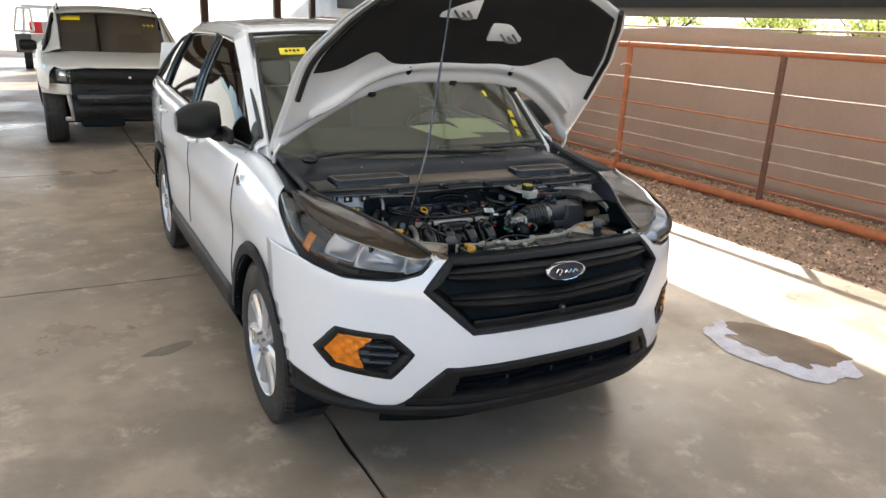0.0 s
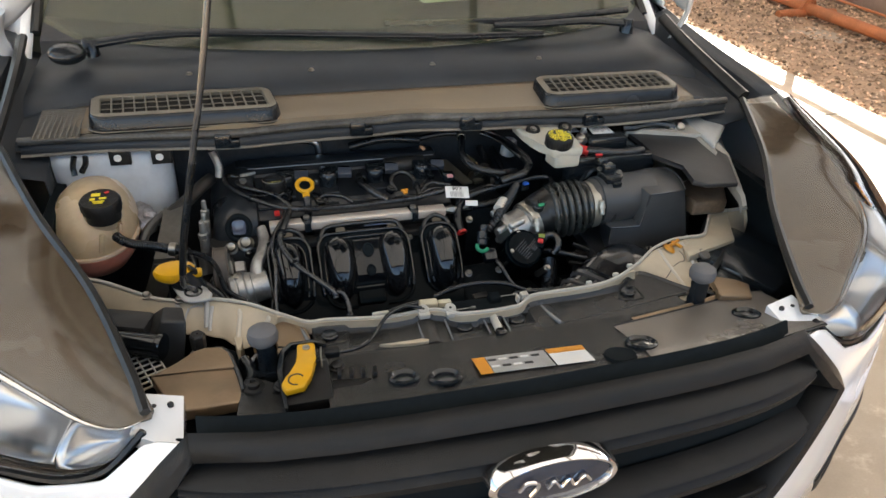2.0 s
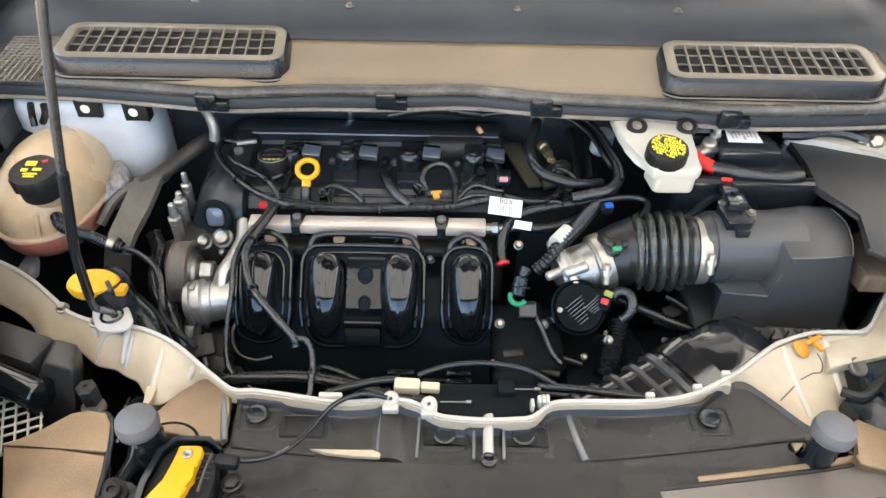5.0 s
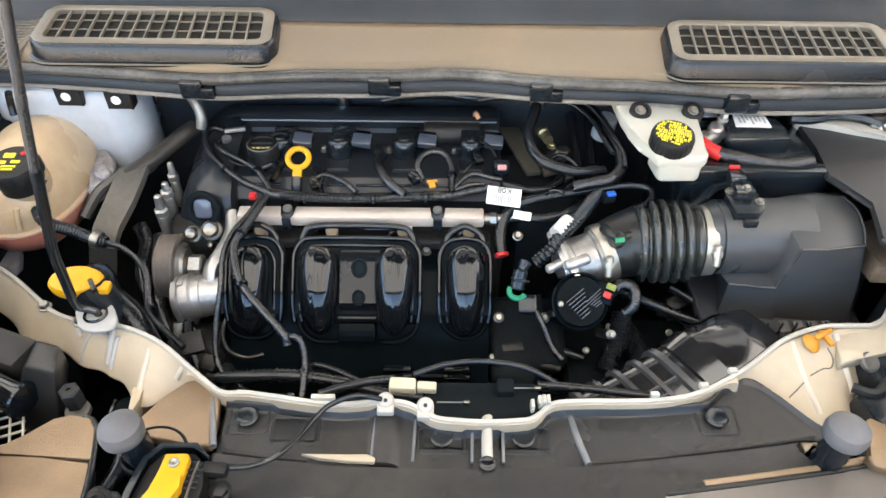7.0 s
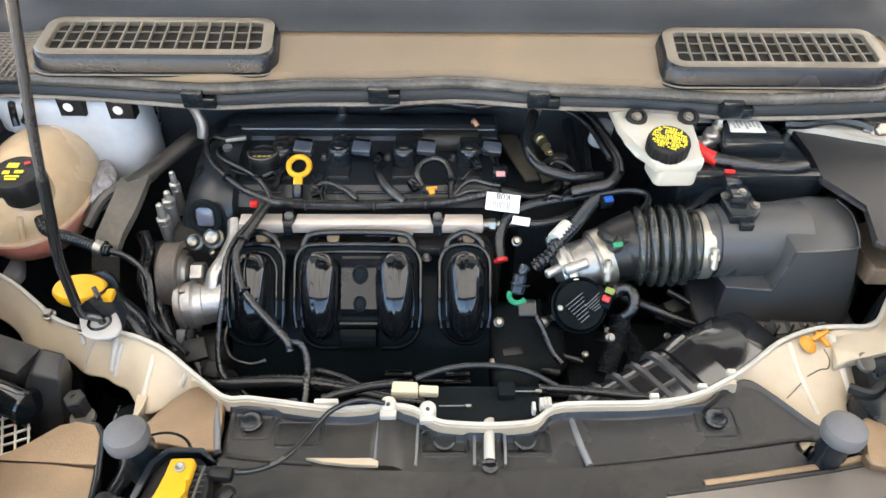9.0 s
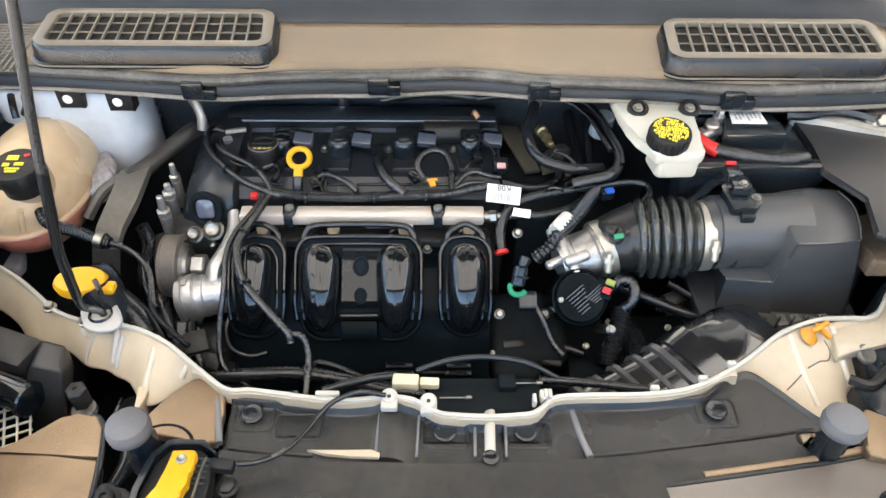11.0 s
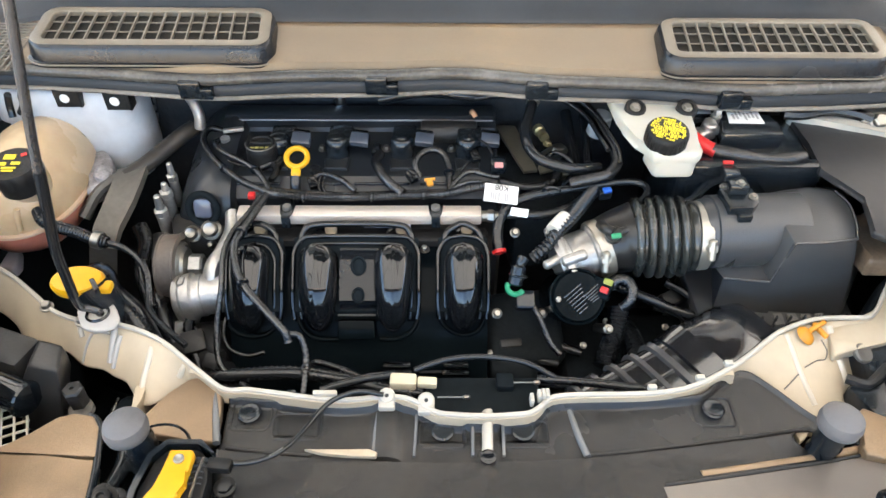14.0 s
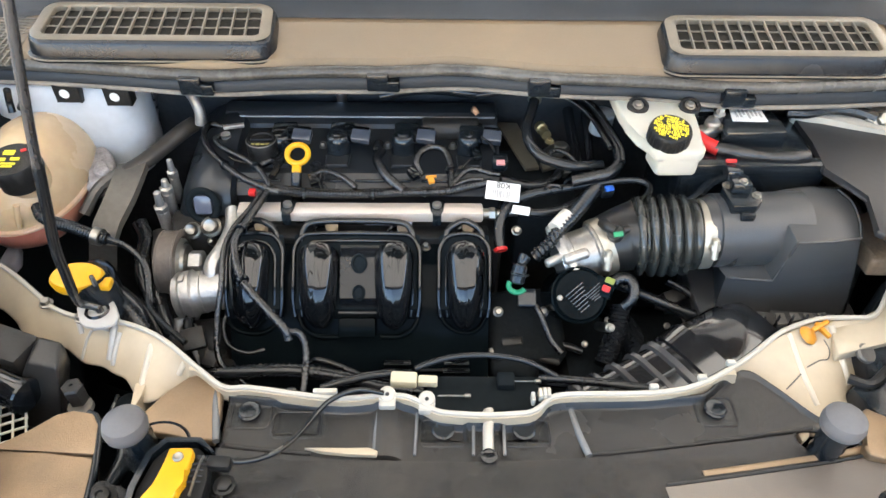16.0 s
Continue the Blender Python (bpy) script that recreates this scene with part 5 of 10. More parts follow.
bm = B()
loft(bm, [tower_ring(-0.68, -0.467, 0.775, 0.876, 0.04, z, g) for z, g in ((0.81, -0.026), (0.822, -0.012), (0.84, -0.004), (0.86, 0.0), (0.92, 0.0), (0.962, 0.0), (0.978, -0.006), (0.985, -0.018))])
tower = part("strut_tower", bm, mat("white_strut_paint", (0.5, 0.53, 0.565), 0.36, var=0.12, scale=9, bump=0.05, dirt=(0.46, 0.42, 0.36), dirt_amount=0.5), car, "white painted suspension tower with dusty marks", sharp=50)
bm = B()
tube(bm, [(-0.560, 0.7742, 0.925), (-0.549, 0.7738, 0.908), (-0.545, 0.7735, 0.885)], 0.0012, 6, 4)
part("tower_scratch", bm, GREY_MET, tower)
for pts, z in (([(-0.5469, 0.7756), (-0.5354, 0.7814), (-0.5125, 0.7576), (-0.4988, 0.7276), (-0.5008, 0.7013), (-0.5158, 0.6821), (-0.5293, 0.6870), (-0.5336, 0.7367)], 0.885), ([(-0.5250, 0.7276), (-0.5138, 0.7330), (-0.4997, 0.7145), (-0.5041, 0.6988), (-0.5185, 0.7039)], 0.892)):
    bm = B()
    prism(bm, pts, z - 0.03, z, 0.006, seg=3)
    for v in bm.verts:
        v.co += 0.006 * noise.noise_vector(v.co * 60)
    part("tower_residue", bm, mat("chalky_residue", (0.3, 0.28, 0.28), 0.6, var=0.5, scale=60, fine=300, bump=0.5), tower, "crusty pale residue")
bm = B()
lathe(bm, [(0.07, -0.15), (0.09, -0.12), (0.10, -0.07), (0.097, -0.04), (0.086, -0.018), (0.07, -0.006), (0.05, 0), (0, 0.002)], 40, Matrix.Translation((0.655, 0.83, 0.955)))
part("strut_tower", bm, WHITE_IN, car, "white painted suspension tower with dusty marks")


# cowl panel
SEAL = mat("weathered_rubber_seal", (0.06, 0.057, 0.052), 0.24, var=0.45, scale=14, fine=220, bump=0.25, dirt=(0.2, 0.19, 0.17), dirt_amount=0.7)
def lip(x):
    return curve1([(-0.72, 0.79), (-0.6, 0.786), (-0.45, 0.772), (-0.342, 0.762), (-0.234, 0.773), (-0.1, 0.776), (0.0, 0.782), (0.12, 0.763), (0.26, 0.755), (0.371, 0.742), (0.5, 0.747), (0.6, 0.755), (0.72, 0.765)], x)


def cowl(x, v):
    y0 = lip(x)
    back = 0.99 + 0.28 * (abs(x) / 0.75) ** 2
    y = curve1([(0, y0), (0.06, y0 + 0.012), (0.5, 0.878), (0.56, 0.895), (0.66, 0.925), (1, back)], v)
    z = curve1([(0, 1.012), (0.06, 1.026), (0.5, 1.033), (0.56, 1.037), (0.66, 1.062), (1, 1.088)], v)
    return Vector((x, y, z - 0.02 * max(0, abs(x) - 0.62) / 0.1))


bm = B()
sheet(bm, cowl, steps(-0.72, 0.72, 70), [0, 0.03, 0.06, 0.12, 0.2, 0.3, 0.4, 0.48, 0.54])
cowl_ob = part("cowl_panel", bm, COWL_DUST, car, "dusty black plastic cowl panel below the windshield", sharp=28, solid=0.004)
bm = B()
sheet(bm, lambda x, v: cowl(x, v) + Vector((0, 0, 0.0012)), steps(-0.72, 0.72, 70), [0.53, 0.56, 0.6, 0.66, 0.75, 0.88, 1.0])
part("cowl_slope", bm, BLACK_COWL, cowl_ob, "black sloping rear of the cowl", sharp=28)
for s in (-1, 1):
    bm = B()
    sheet(bm, lambda x, v: cowl(s * x, v) + Vector((0, 0, 0.0014)), steps(0.63, 0.72, 8), [0, 0.03, 0.06, 0.2, 0.4, 0.54])
    part("cowl_end", bm, BLACK_COWL, cowl_ob, sharp=28)
bm = B()
tube(bm, [(x, lip(x) - 0.004, 1.014) for x in steps(-0.71, 0.71, 24)], 0.0085, 10, 3)
part("cowl_seal", bm, SEAL, cowl_ob, "weathered rubber bonnet seal")
bm = B()
loft(bm, [[Vector((x, lip(x) + a, c)) for a, c in ((0.006, 1.012), (-0.004, 1.006), (-0.008, 0.998), (-0.006, 0.987), (0.0, 0.983), (0.02, 0.985))] for x in steps(-0.71, 0.71, 50)])
part("cowl_ledge", bm, BLACK_COWL, cowl_ob)
bm = B()
tube(bm, [(x, lip(x) - 0.0105, 0.9885 + 0.002 * math.sin(x * 9)) for x in steps(-0.71, 0.71, 30)], 0.0032, 8, 3, flat=0.6)
part("seal_lip", bm, mat("pale_worn_lip", (0.14, 0.125, 0.105), 0.35, var=0.5, scale=10, fine=200, bump=0.15), cowl_ob, "worn pale lip under the seal")
bm = B()
box(bm, (0, 0.882, 0.93), (1.3, 0.01, 0.16), 0)
part("cowl_shadow_wall", bm, FIREWALL, cowl_ob)
for x in (-0.367, -0.115, 0.106, 0.367):
    bm = B()
    y = lip(x)
    box(bm, (x, y - 0.006, 1.004), (0.03, 0.026, 0.026), 0.003)
    box(bm, (x + 0.02, y - 0.010, 0.998), (0.02, 0.016, 0.016), 0.002)
    part("cowl_clip", bm, BLACK_SAT, cowl_ob)
for x in (-0.552, -0.480):
    bm = B()
    y = lip(x) - 0.012
    loft(bm, [[Vector((x + a, y + b, z)) for a, b in ((-0.016, 0), (0.016, 0), (0.016, 0.004), (-0.016, 0.004))] for z in (0.962, 0.99)])
    box(bm, (x + 0.018, y + 0.008, 0.976), (0.004, 0.02, 0.028), 0.001)
    t = part("cowl_tab", bm, BLACK_PL, cowl_ob)
    bm = B()
    lathe(bm, [(0, 0.0), (0.0045, 0.0), (0.006, 0.0012), (0.007, 0)], 16, Matrix.Translation((x - 0.002, y - 0.0004, 0.976)) @ pose(0, 0, 0, 90, 0, 0))
    part("tab_hole", bm, PAPER, t)


VENT_RIM = mat("dusty_vent_rim", (0.158, 0.134, 0.101), 0.36, var=0.22, scale=12, fine=500, bump=0.08)
VENT_BAR = mat("dusty_vent_bar", (0.145, 0.124, 0.096), 0.42, var=0.25, scale=30, fine=500, bump=0.08)
VENT_DEEP = mat("dark_vent_floor", (0.021, 0.019, 0.0165), 0.7, var=0.4, scale=22, fine=300, bump=0.1, spec=0.15)


def vent_grille(x0, x1, y0, y1, skew):
    """A raised air inlet with a wide flat rim and a grid of bars."""
    zt, zb = 1.051, 1.024

    def rr(grow, z, n=7, r=0.026):
        out = []
        for cx, cy, a0 in ((x1 - r, y1 - r, 0), (x0 + r, y1 - r, 90), (x0 + r, y0 + r, 180), (x1 - r, y0 + r, 270)):
            for k in range(n):
                a = radians(a0 + 90 * k / (n - 1))
                px, py = cx + (r + grow) * math.cos(a), cy + (r + grow) * math.sin(a)
                out.append(Vector((px + skew * (py - y0), py, z)))
        return out
    b = B()
    loft(b, [rr(0.011, zb - 0.002), rr(0.011, zb + 0.0015), rr(0.006, zb + 0.003), rr(0.003, zt - 0.007), rr(0.0, zt - 0.002), rr(-0.002, zt - 0.0005)], caps=False)
    g = part("vent_frame", b, VENT_PL, cowl_ob, "raised dusty black air inlet frame", sharp=30)
    b = B()
    loft(b, [rr(-0.001, zt - 0.0008), rr(-0.003, zt + 0.0004), rr(-0.0155, zt), rr(-0.0165, zt - 0.001), rr(-0.0168, zt - 0.009)], caps=False)
    part("vent_rim", b, VENT_RIM, g, "wide dust-covered grey rim", fix=False)
    # floor plate close under the bars, much darker than the rim
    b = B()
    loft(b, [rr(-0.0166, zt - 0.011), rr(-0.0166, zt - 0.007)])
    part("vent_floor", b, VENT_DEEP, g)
    b = B()
    tube(b, [p + Vector((0, 0, 0.001)) for p in rr(0.0105, zb)[14:28]], 0.0012, 6, 1)
    part("vent_flange", b, VENT_RIM, g)
    n, e = 15, 0.0163
    for k in range(1, n):
        x = x0 + e + (x1 - x0 - 2 * e) * k / n
        b = B()
        loft(b, [[Vector((x + skew * (y - y0) + a, y, zt + c)) for a, c in ((-0.0015, -0.0042), (-0.0014, -0.0012), (-0.001, -0.0006), (0.001, -0.0006), (0.0014, -0.0012), (0.0015, -0.0042))] for y in (y0 + e - 0.0005, y1 - e + 0.0005)])
        part("vent_bar", b, VENT_BAR, g)
    for k in (1, 2):
        y = y0 + e + (y1 - y0 - 2 * e) * k / 3
        b = B()
        tube(b, [(x0 + e + (x1 - x0 - 2 * e) * q + skew * (y - y0), y + 0.0012 * math.sin(q * 47.1), zt - 0.0035) for q in steps(0, 1, 60)], 0.0012, 6, 1)
        part("vent_bar", b, VENT_BAR, g)


vent_grille(-0.588, -0.259, 0.785, 0.899, -0.1)
vent_grille(0.278, 0.588, 0.759, 0.876, 0.12)
# fine mesh at the corner of the cowl
bm = B()
for k in range(16):
    box(bm, (-0.645, 0.765 + 0.0075 * k, 1.024 + 0.0006 * k), (0.075, 0.0024, 0.003), 0)
for k in range(9):
    box(bm, (-0.68 + 0.0088 * k, 0.82, 1.029), (0.0018, 0.125, 0.003), 0, (2, 0, 0))
tagged(part("corner_mesh", bm, mat("dusty_mesh", (0.16, 0.14, 0.115), 0.5, var=0.3, bump=0.05), cowl_ob), kind="stuff")
for k, (x, y) in enumerate(((-0.18, 0.905), (0.08, 0.905), (0.33, 0.91), (-0.42, 0.915))):
    bm = B()
    bolt(bm, (x, y + 0.03, 1.067), 0.005, 0.005)
    part("cowl_screw", bm, STEEL, cowl_ob)

bm = B()
tube(bm, [(-0.478, 0.862, 0.88), (-0.476, 0.862, 0.935), (-0.468, 0.862, 0.949), (-0.45, 0.862, 0.954), (-0.363, 0.862, 0.954), (-0.246, 0.862, 0.948), (-0.2, 0.862, 0.943), (-0.184, 0.862, 0.932), (-0.18, 0.862, 0.90)], 0.008, 12, 5)
part("firewall_pipe", bm, mat("dull_alloy_pipe", (0.5, 0.5, 0.52), 0.28, 1.0, var=0.15, bump=0.04), car, "bare metal pipe along the firewall")
# wipers
for pts, blade in ((((-0.61, 1.06, 1.10), (-0.5, 1.055, 1.115), (-0.36, 1.045, 1.12), (-0.05, 1.0, 1.117), (0.1, 0.99, 1.113)), ((-0.3, 1.055, 1.108), (0.05, 1.005, 1.107), (0.36, 1.0, 1.105))),
                   (((0.62, 1.08, 1.10), (0.5, 1.05, 1.118), (0.36, 1.03, 1.12), (0.25, 1.03, 1.12)), ((0.0, 1.055, 1.125), (0.3, 1.05, 1.125), (0.62, 1.09, 1.13)))):
    bm = B()
    tube(bm, pts, lambda q: 0.011 - 0.004 * q, 8, 6, flat=0.7)
    cyl(bm, (pts[0][0], pts[0][1], 1.06), (pts[0][0], pts[0][1], 1.112), 0.02, 0.014)
    w = part("wiper_arm", bm, BLACK_SAT, car, "black windshield wiper")
    bm = B()
    tube(bm, blade, 0.008, 8, 8, flat=0.8)
    part("wiper_blade", bm, HOSE, w)
bm = B()
ball(bm, (-0.64, 0.99, 1.105), (0.035, 0.04, 0.02))
part("wiper_cap", bm, BLACK_SAT, car)

# ---- engine ----
bm = B()
box(bm, (-0.145, 0.72, 0.65), (0.41, 0.22, 0.36), 0.02)
engine = part("engine", bm, DARK_MET, car, "black four-cylinder engine with plastic intake manifold")
# valve cover: a stepped moulding with a raised rear ridge
bm = B()
COVER = ((0.852, 0.82), (0.852, 0.911), (0.848, 0.9165), (0.84, 0.918), (0.822, 0.9155), (0.8175, 0.912), (0.8155, 0.898), (0.812, 0.8925), (0.716, 0.8895), (0.708, 0.8875), (0.688, 0.871), (0.684, 0.866), (0.683, 0.82))
loft(bm, [[Vector((x, y + k * (0.77 - y), z - 0.004 * (k > 0))) for y, z in COVER] for x, k in ((-0.352, 0.0), (-0.35, 0.0), (0.056, 0.0), (0.060, 0.03))])
vc = part("valve_cover", bm, COVER_PL, engine, "black plastic valve cover with a raised rear ridge", sharp=24)
bm = B()
loft(bm, [[Vector((x, y, z)) for y, z in ((0.858, 0.80), (0.858, zt - 0.005), (0.85, zt), (0.76, zt - 0.004), (0.70, zt - 0.014), (0.672, zt - 0.03), (0.660, zt - 0.055), (0.657, 0.80))] for x, zt in ((-0.318, 0.90), (-0.322, 0.911), (-0.335, 0.916), (-0.352, 0.914), (-0.372, 0.904), (-0.39, 0.888), (-0.403, 0.866), (-0.409, 0.84), (-0.411, 0.81))])
part("cover_shoulder", bm, COVER_PL, vc, sharp=40)
bm = B()
box(bm, (-0.145, 0.8146, 0.9118), (0.40, 0.0026, 0.0024), 0.0008)
part("cover_seam", bm, mat("pale_seam", (0.3, 0.3, 0.3), 0.4, bump=0), vc)
for x0, x1 in ((-0.318, -0.255), (-0.205, -0.165), (-0.15, -0.07), (-0.055, 0.03)):
    bm = B()
    box(bm, ((x0 + x1) / 2, 0.698, 0.882), (x1 - x0, 0.004, 0.006), 0.0015, (40, 0, 0))
    part("cover_rib", bm, BLACK_SAT, vc)
COILS = (-0.262, -0.177, -0.082, 0.014)
# blue-grey base carries the bluish reflections on the coil connectors
CONN = mat("blue_reflection_connector", (0.05, 0.058, 0.075), 0.16, bump=0.03, spec=0.8)
for x in COILS:
    bm = B()
    lathe(bm, [(0.0175, -0.004), (0.0172, 0.02), (0.0165, 0.027), (0.0135, 0.0305), (0.0085, 0.031), (0.007, 0.0325), (0, 0.033)], 28, Matrix.Translation((x, 0.756, 0.890)) @ pose(0, 0, 0, -4, 0, 0))
    box(bm, (x + 0.004, 0.782, 0.905), (0.036, 0.034, 0.02), 0.004)
    box(bm, (x + 0.022, 0.772, 0.909), (0.03, 0.022, 0.017), 0.003, (0, 4, -6))
    c = part("ignition_coil", bm, BLACK_SAT, vc)
    bm = B()
    box(bm, (x + 0.0335, 0.7595, 0.9145), (0.028, 0.019, 0.015), 0.0025, (24, 2, -8))
    cn_ = part("coil_connector", bm, CONN, c)
    bm = B()
    box(bm, (x + 0.0335, 0.771, 0.922), (0.024, 0.004, 0.003), 0.001, (10, 2, -8))
    part("connector_lock", bm, BLACK_GL, cn_)
    bm = B()
    bolt(bm, (x - 0.0235, 0.763, 0.894), 0.0045, 0.008)
    part("coil_bolt", bm, STEEL, c)
    bm = B()
    loft(bm, [[Vector((x + a * g, 0.734 + b * g, z)) for a, b in ((-0.016, -0.016), (0.016, -0.016), (0.018, 0.01), (-0.018, 0.01))] for g, z in ((1.05, 0.888), (1.0, 0.893), (0.9, 0.8945))])
    part("coil_boss", bm, COVER_PL, c)
# oil cap: tall plain cylinder with a recessed grip
bm = B()
om = Matrix.Translation((-0.2835, 0.738, 0.885)) @ pose(0, 0, 0, -2, 0, 0)
lathe(bm, [(0.0225, 0), (0.0222, 0.024), (0.0216, 0.0265), (0.0218, 0.0275), (0.0218, 0.036), (0.0205, 0.0385), (0.0175, 0.0385), (0.0165, 0.036), (0, 0.0355)], 34, om)
box(bm, om @ Vector((0, 0.002, 0.0375)), (0.031, 0.009, 0.006), 0.002)
oc = part("oil_cap", bm, BLACK_PL, vc, "tall black oil filler cap with a pale rim")
bm = B()
tube(bm, [om @ Vector((0.0212 * math.cos(a), 0.0212 * math.sin(a), 0.0384)) for a in steps(math.pi * 0.98, math.pi * 2.02, 15)], 0.0011, 6, 2)
part("cap_rim", bm, GREY_MET, oc)
bm = B()
for k in range(4):
    box(bm, om @ Vector((-0.0105 + 0.007 * k, -0.0105, 0.0372)), (0.005, 0.0028 + 0.0015 * (k % 2), 0.0008), 0, (0, 0, 4 * (k - 1.5)))
part("cap_marking", bm, mat("faded_print", (0.42, 0.36, 0.12), 0.6, bump=0), oc)
# dipstick
bm = B()
dm = Matrix.Translation((-0.228, 0.706, 0.918)) @ pose(0, 0, 0, 28, 0, 0)
t = [dm @ Vector((0.0145 * math.cos(a), 0.0145 * math.sin(a) + 0.004, 0)) for a in steps(0, 2 * math.pi, 25)]
tube(bm, t, 0.0042, 10, 2, flat=1.0)
box(bm, dm @ Vector((0, -0.019, 0)), (0.013, 0.014, 0.006), 0.0022, (28, 0, 0))
dip = part("dipstick", bm, YELLOW, engine, "yellow dipstick ring")
bm = B()
tube(bm, [dm @ Vector((0, -0.025, 0)), (-0.228, 0.67, 0.89), (-0.228, 0.66, 0.84)], 0.0075, 10, 4)
part("dipstick_tube", bm, BLACK_SAT, dip)
# sensor, studs and brackets at the belt end
bm = B()
tube(bm, [Vector((-0.3565 + 0.0195 * math.cos(a), 0.653 + 0.006 * math.sin(a), 0.873 + 0.0215 * math.sin(a))) for a in steps(0, 2 * math.pi, 21)], 0.0052, 10, 2)
part("cam_sensor_ring", bm, BLACK_DULL, engine)
bm = B()
box(bm, (-0.3565, 0.655, 0.874), (0.026, 0.012, 0.03), 0.006, (-18, 0, 0))
cs = part("cam_sensor", bm, mat("slate_sensor", (0.09, 0.1, 0.135), 0.2, bump=0.03, spec=0.8), engine)
for k in (0, 1):
    bm = B()
    box(bm, (-0.3565, 0.6485, 0.868 - 0.006 * k), (0.018, 0.002, 0.0016), 0.0005)
    part("sensor_groove", bm, INK, cs)
for p, r, h in (((-0.4155, 0.72, 0.872), 0.0055, 0.034), ((-0.4165, 0.688, 0.868), 0.0065, 0.026), ((-0.420, 0.662, 0.856), 0.0068, 0.038)):
    bm = B()
    cyl(bm, p, (p[0], p[1] + 0.002, p[2] + h * 0.85), r, r * 0.72)
    lathe(bm, [(0, 0), (r * 1.5, 0), (r * 1.5, 0.008), (r, 0.01), (0, 0.01)], 6, Matrix.Translation(p))
    cyl(bm, (p[0], p[1], p[2] - 0.05), p, r * 1.25)
    part("stud", bm, CAST, engine)
for p, r in (((-0.373, 0.630, 0.848), 0.0085), ((-0.347, 0.634, 0.852), 0.0105), ((-0.345, 0.618, 0.838), 0.0045)):
    bm = B()
    lathe(bm, [(0, -0.01), (r * 1.35, -0.01), (r * 1.4, -0.004), (r * 1.05, -0.002), (r, 0.004), (r * 0.8, 0.006), (r * 0.35, 0.004), (0, 0.004)], 20, Matrix.Translation(p) @ pose(0, 0, 0, 40, 0, 0))
    part("engine_bolt", bm, STEEL, engine)
bm = B()
loft(bm, [[Vector((x, y, z)) for x, y, z in r] for r in (((-0.41, 0.66, 0.84), (-0.325, 0.66, 0.85), (-0.325, 0.68, 0.85), (-0.41, 0.68, 0.84)), ((-0.40, 0.632, 0.835), (-0.325, 0.636, 0.838), (-0.325, 0.66, 0.82), (-0.40, 0.66, 0.82)), ((-0.385, 0.622, 0.80), (-0.33, 0.622, 0.80), (-0.33, 0.65, 0.78), (-0.385, 0.65, 0.78)))])
part("cast_bracket", bm, DARK_MET, engine, "dark cast bracket at the belt end")
bm = B()
tube(bm, [(-0.318, 0.652, 0.868), (-0.315, 0.625, 0.858), (-0.322, 0.595, 0.85), (-0.332, 0.572, 0.842), (-0.335, 0.555, 0.825)], lambda t: 0.011 + 0.004 * t, 12, 6, flat=0.7)
part("cast_arm", bm, CAST, engine, "bare cast aluminium arm")
# belt pulley with its silver hub, and the pump housing below it
bm = B()
q = Matrix.Translation((-0.393, 0.592, 0.822)) @ pose(0, 0, 0, 0, 90, 0)
w, r = 0.025, 0.043
prof = [(0, -w / 2), (r * 0.8, -w / 2), (r + 0.002, -w / 2), (r + 0.002, -w / 2 + 0.002)]
prof += [(r + 0.001, -w / 2 + 0.003), (r + 0.001, w / 2 - 0.003), (r + 0.003, w / 2 - 0.002), (r + 0.003, w / 2), (r * 0.86, w / 2 + 0.001), (r * 0.8, w / 2 - 0.01), (0, w / 2 - 0.01)]
lathe(bm, prof, 48, q)
pul = part("pulley", bm, mat("worn_drive_belt", (0.1, 0.083, 0.07), 0.5, var=0.25, scale=20, fine=200, bump=0.2), engine, "belt running round its pulley")
bm = B()
lathe(bm, [(0.03, -0.012), (0.034, 0.0), (0.034, 0.004), (0.029, 0.008), (0.027, 0.006), (0.024, 0.011), (0.016, 0.014), (0, 0.014)], 36, q @ Matrix.Translation((0, 0, w / 2 - 0.004)))
part("pulley_hub", bm, STEEL, pul, "bright steel hub")
bm = B()
lathe(bm, [(0, 0), (0.0175, 0), (0.0175, 0.015), (0.014, 0.018), (0, 0.018)], 6, q @ Matrix.Translation((0, 0, w / 2 + 0.011)))
part("pulley_nut", bm, CAST, pul)
hm = axis_m((-0.382, 0.545, 0.806), (-0.318, 0.553, 0.812))
bm = B()
lathe(bm, [(0, 0), (0.024, 0), (0.0305, 0.003), (0.0315, 0.010), (0.0285, 0.0115), (0.0285, 0.013), (0.0315, 0.0145), (0.0325, 0.025), (0.0295, 0.0275), (0.0285, 0.0295), (0.029, 0.038), (0.0275, 0.0395), (0.0272, 0.066), (0.022, 0.068), (0, 0.068)], 40, hm)
box(bm, hm @ Vector((0.0, 0.026, 0.016)), (0.008, 0.014, 0.016), 0.002)
box(bm, hm @ Vector((-0.012, -0.026, 0.018)), (0.01, 0.01, 0.02), 0.002)
part("pump_housing", bm, CAST, engine, "cast aluminium pump housing")
bm = B()
bolt(bm, (-0.362, 0.512, 0.776), 0.008, 0.012, pose(0, 0, 0, 60, 0, 0))
part("engine_bolt", bm, CAST, engine)
for k in range(6):
    bm = B()
    box(bm, (-0.355, 0.50, 0.765 - 0.013 * k), (0.055, 0.05, 0.005), 0.001, (14, 0, 0))
    part("alternator_fin", bm, DARK_MET, engine)
bm = B()
cyl(bm, (-0.40, 0.505, 0.72), (-0.312, 0.505, 0.73), 0.052, n=32)
box(bm, (-0.325, 0.46, 0.70), (0.05, 0.05, 0.11), 0.01)
part("alternator", bm, DARK_MET, engine)
bm = B()
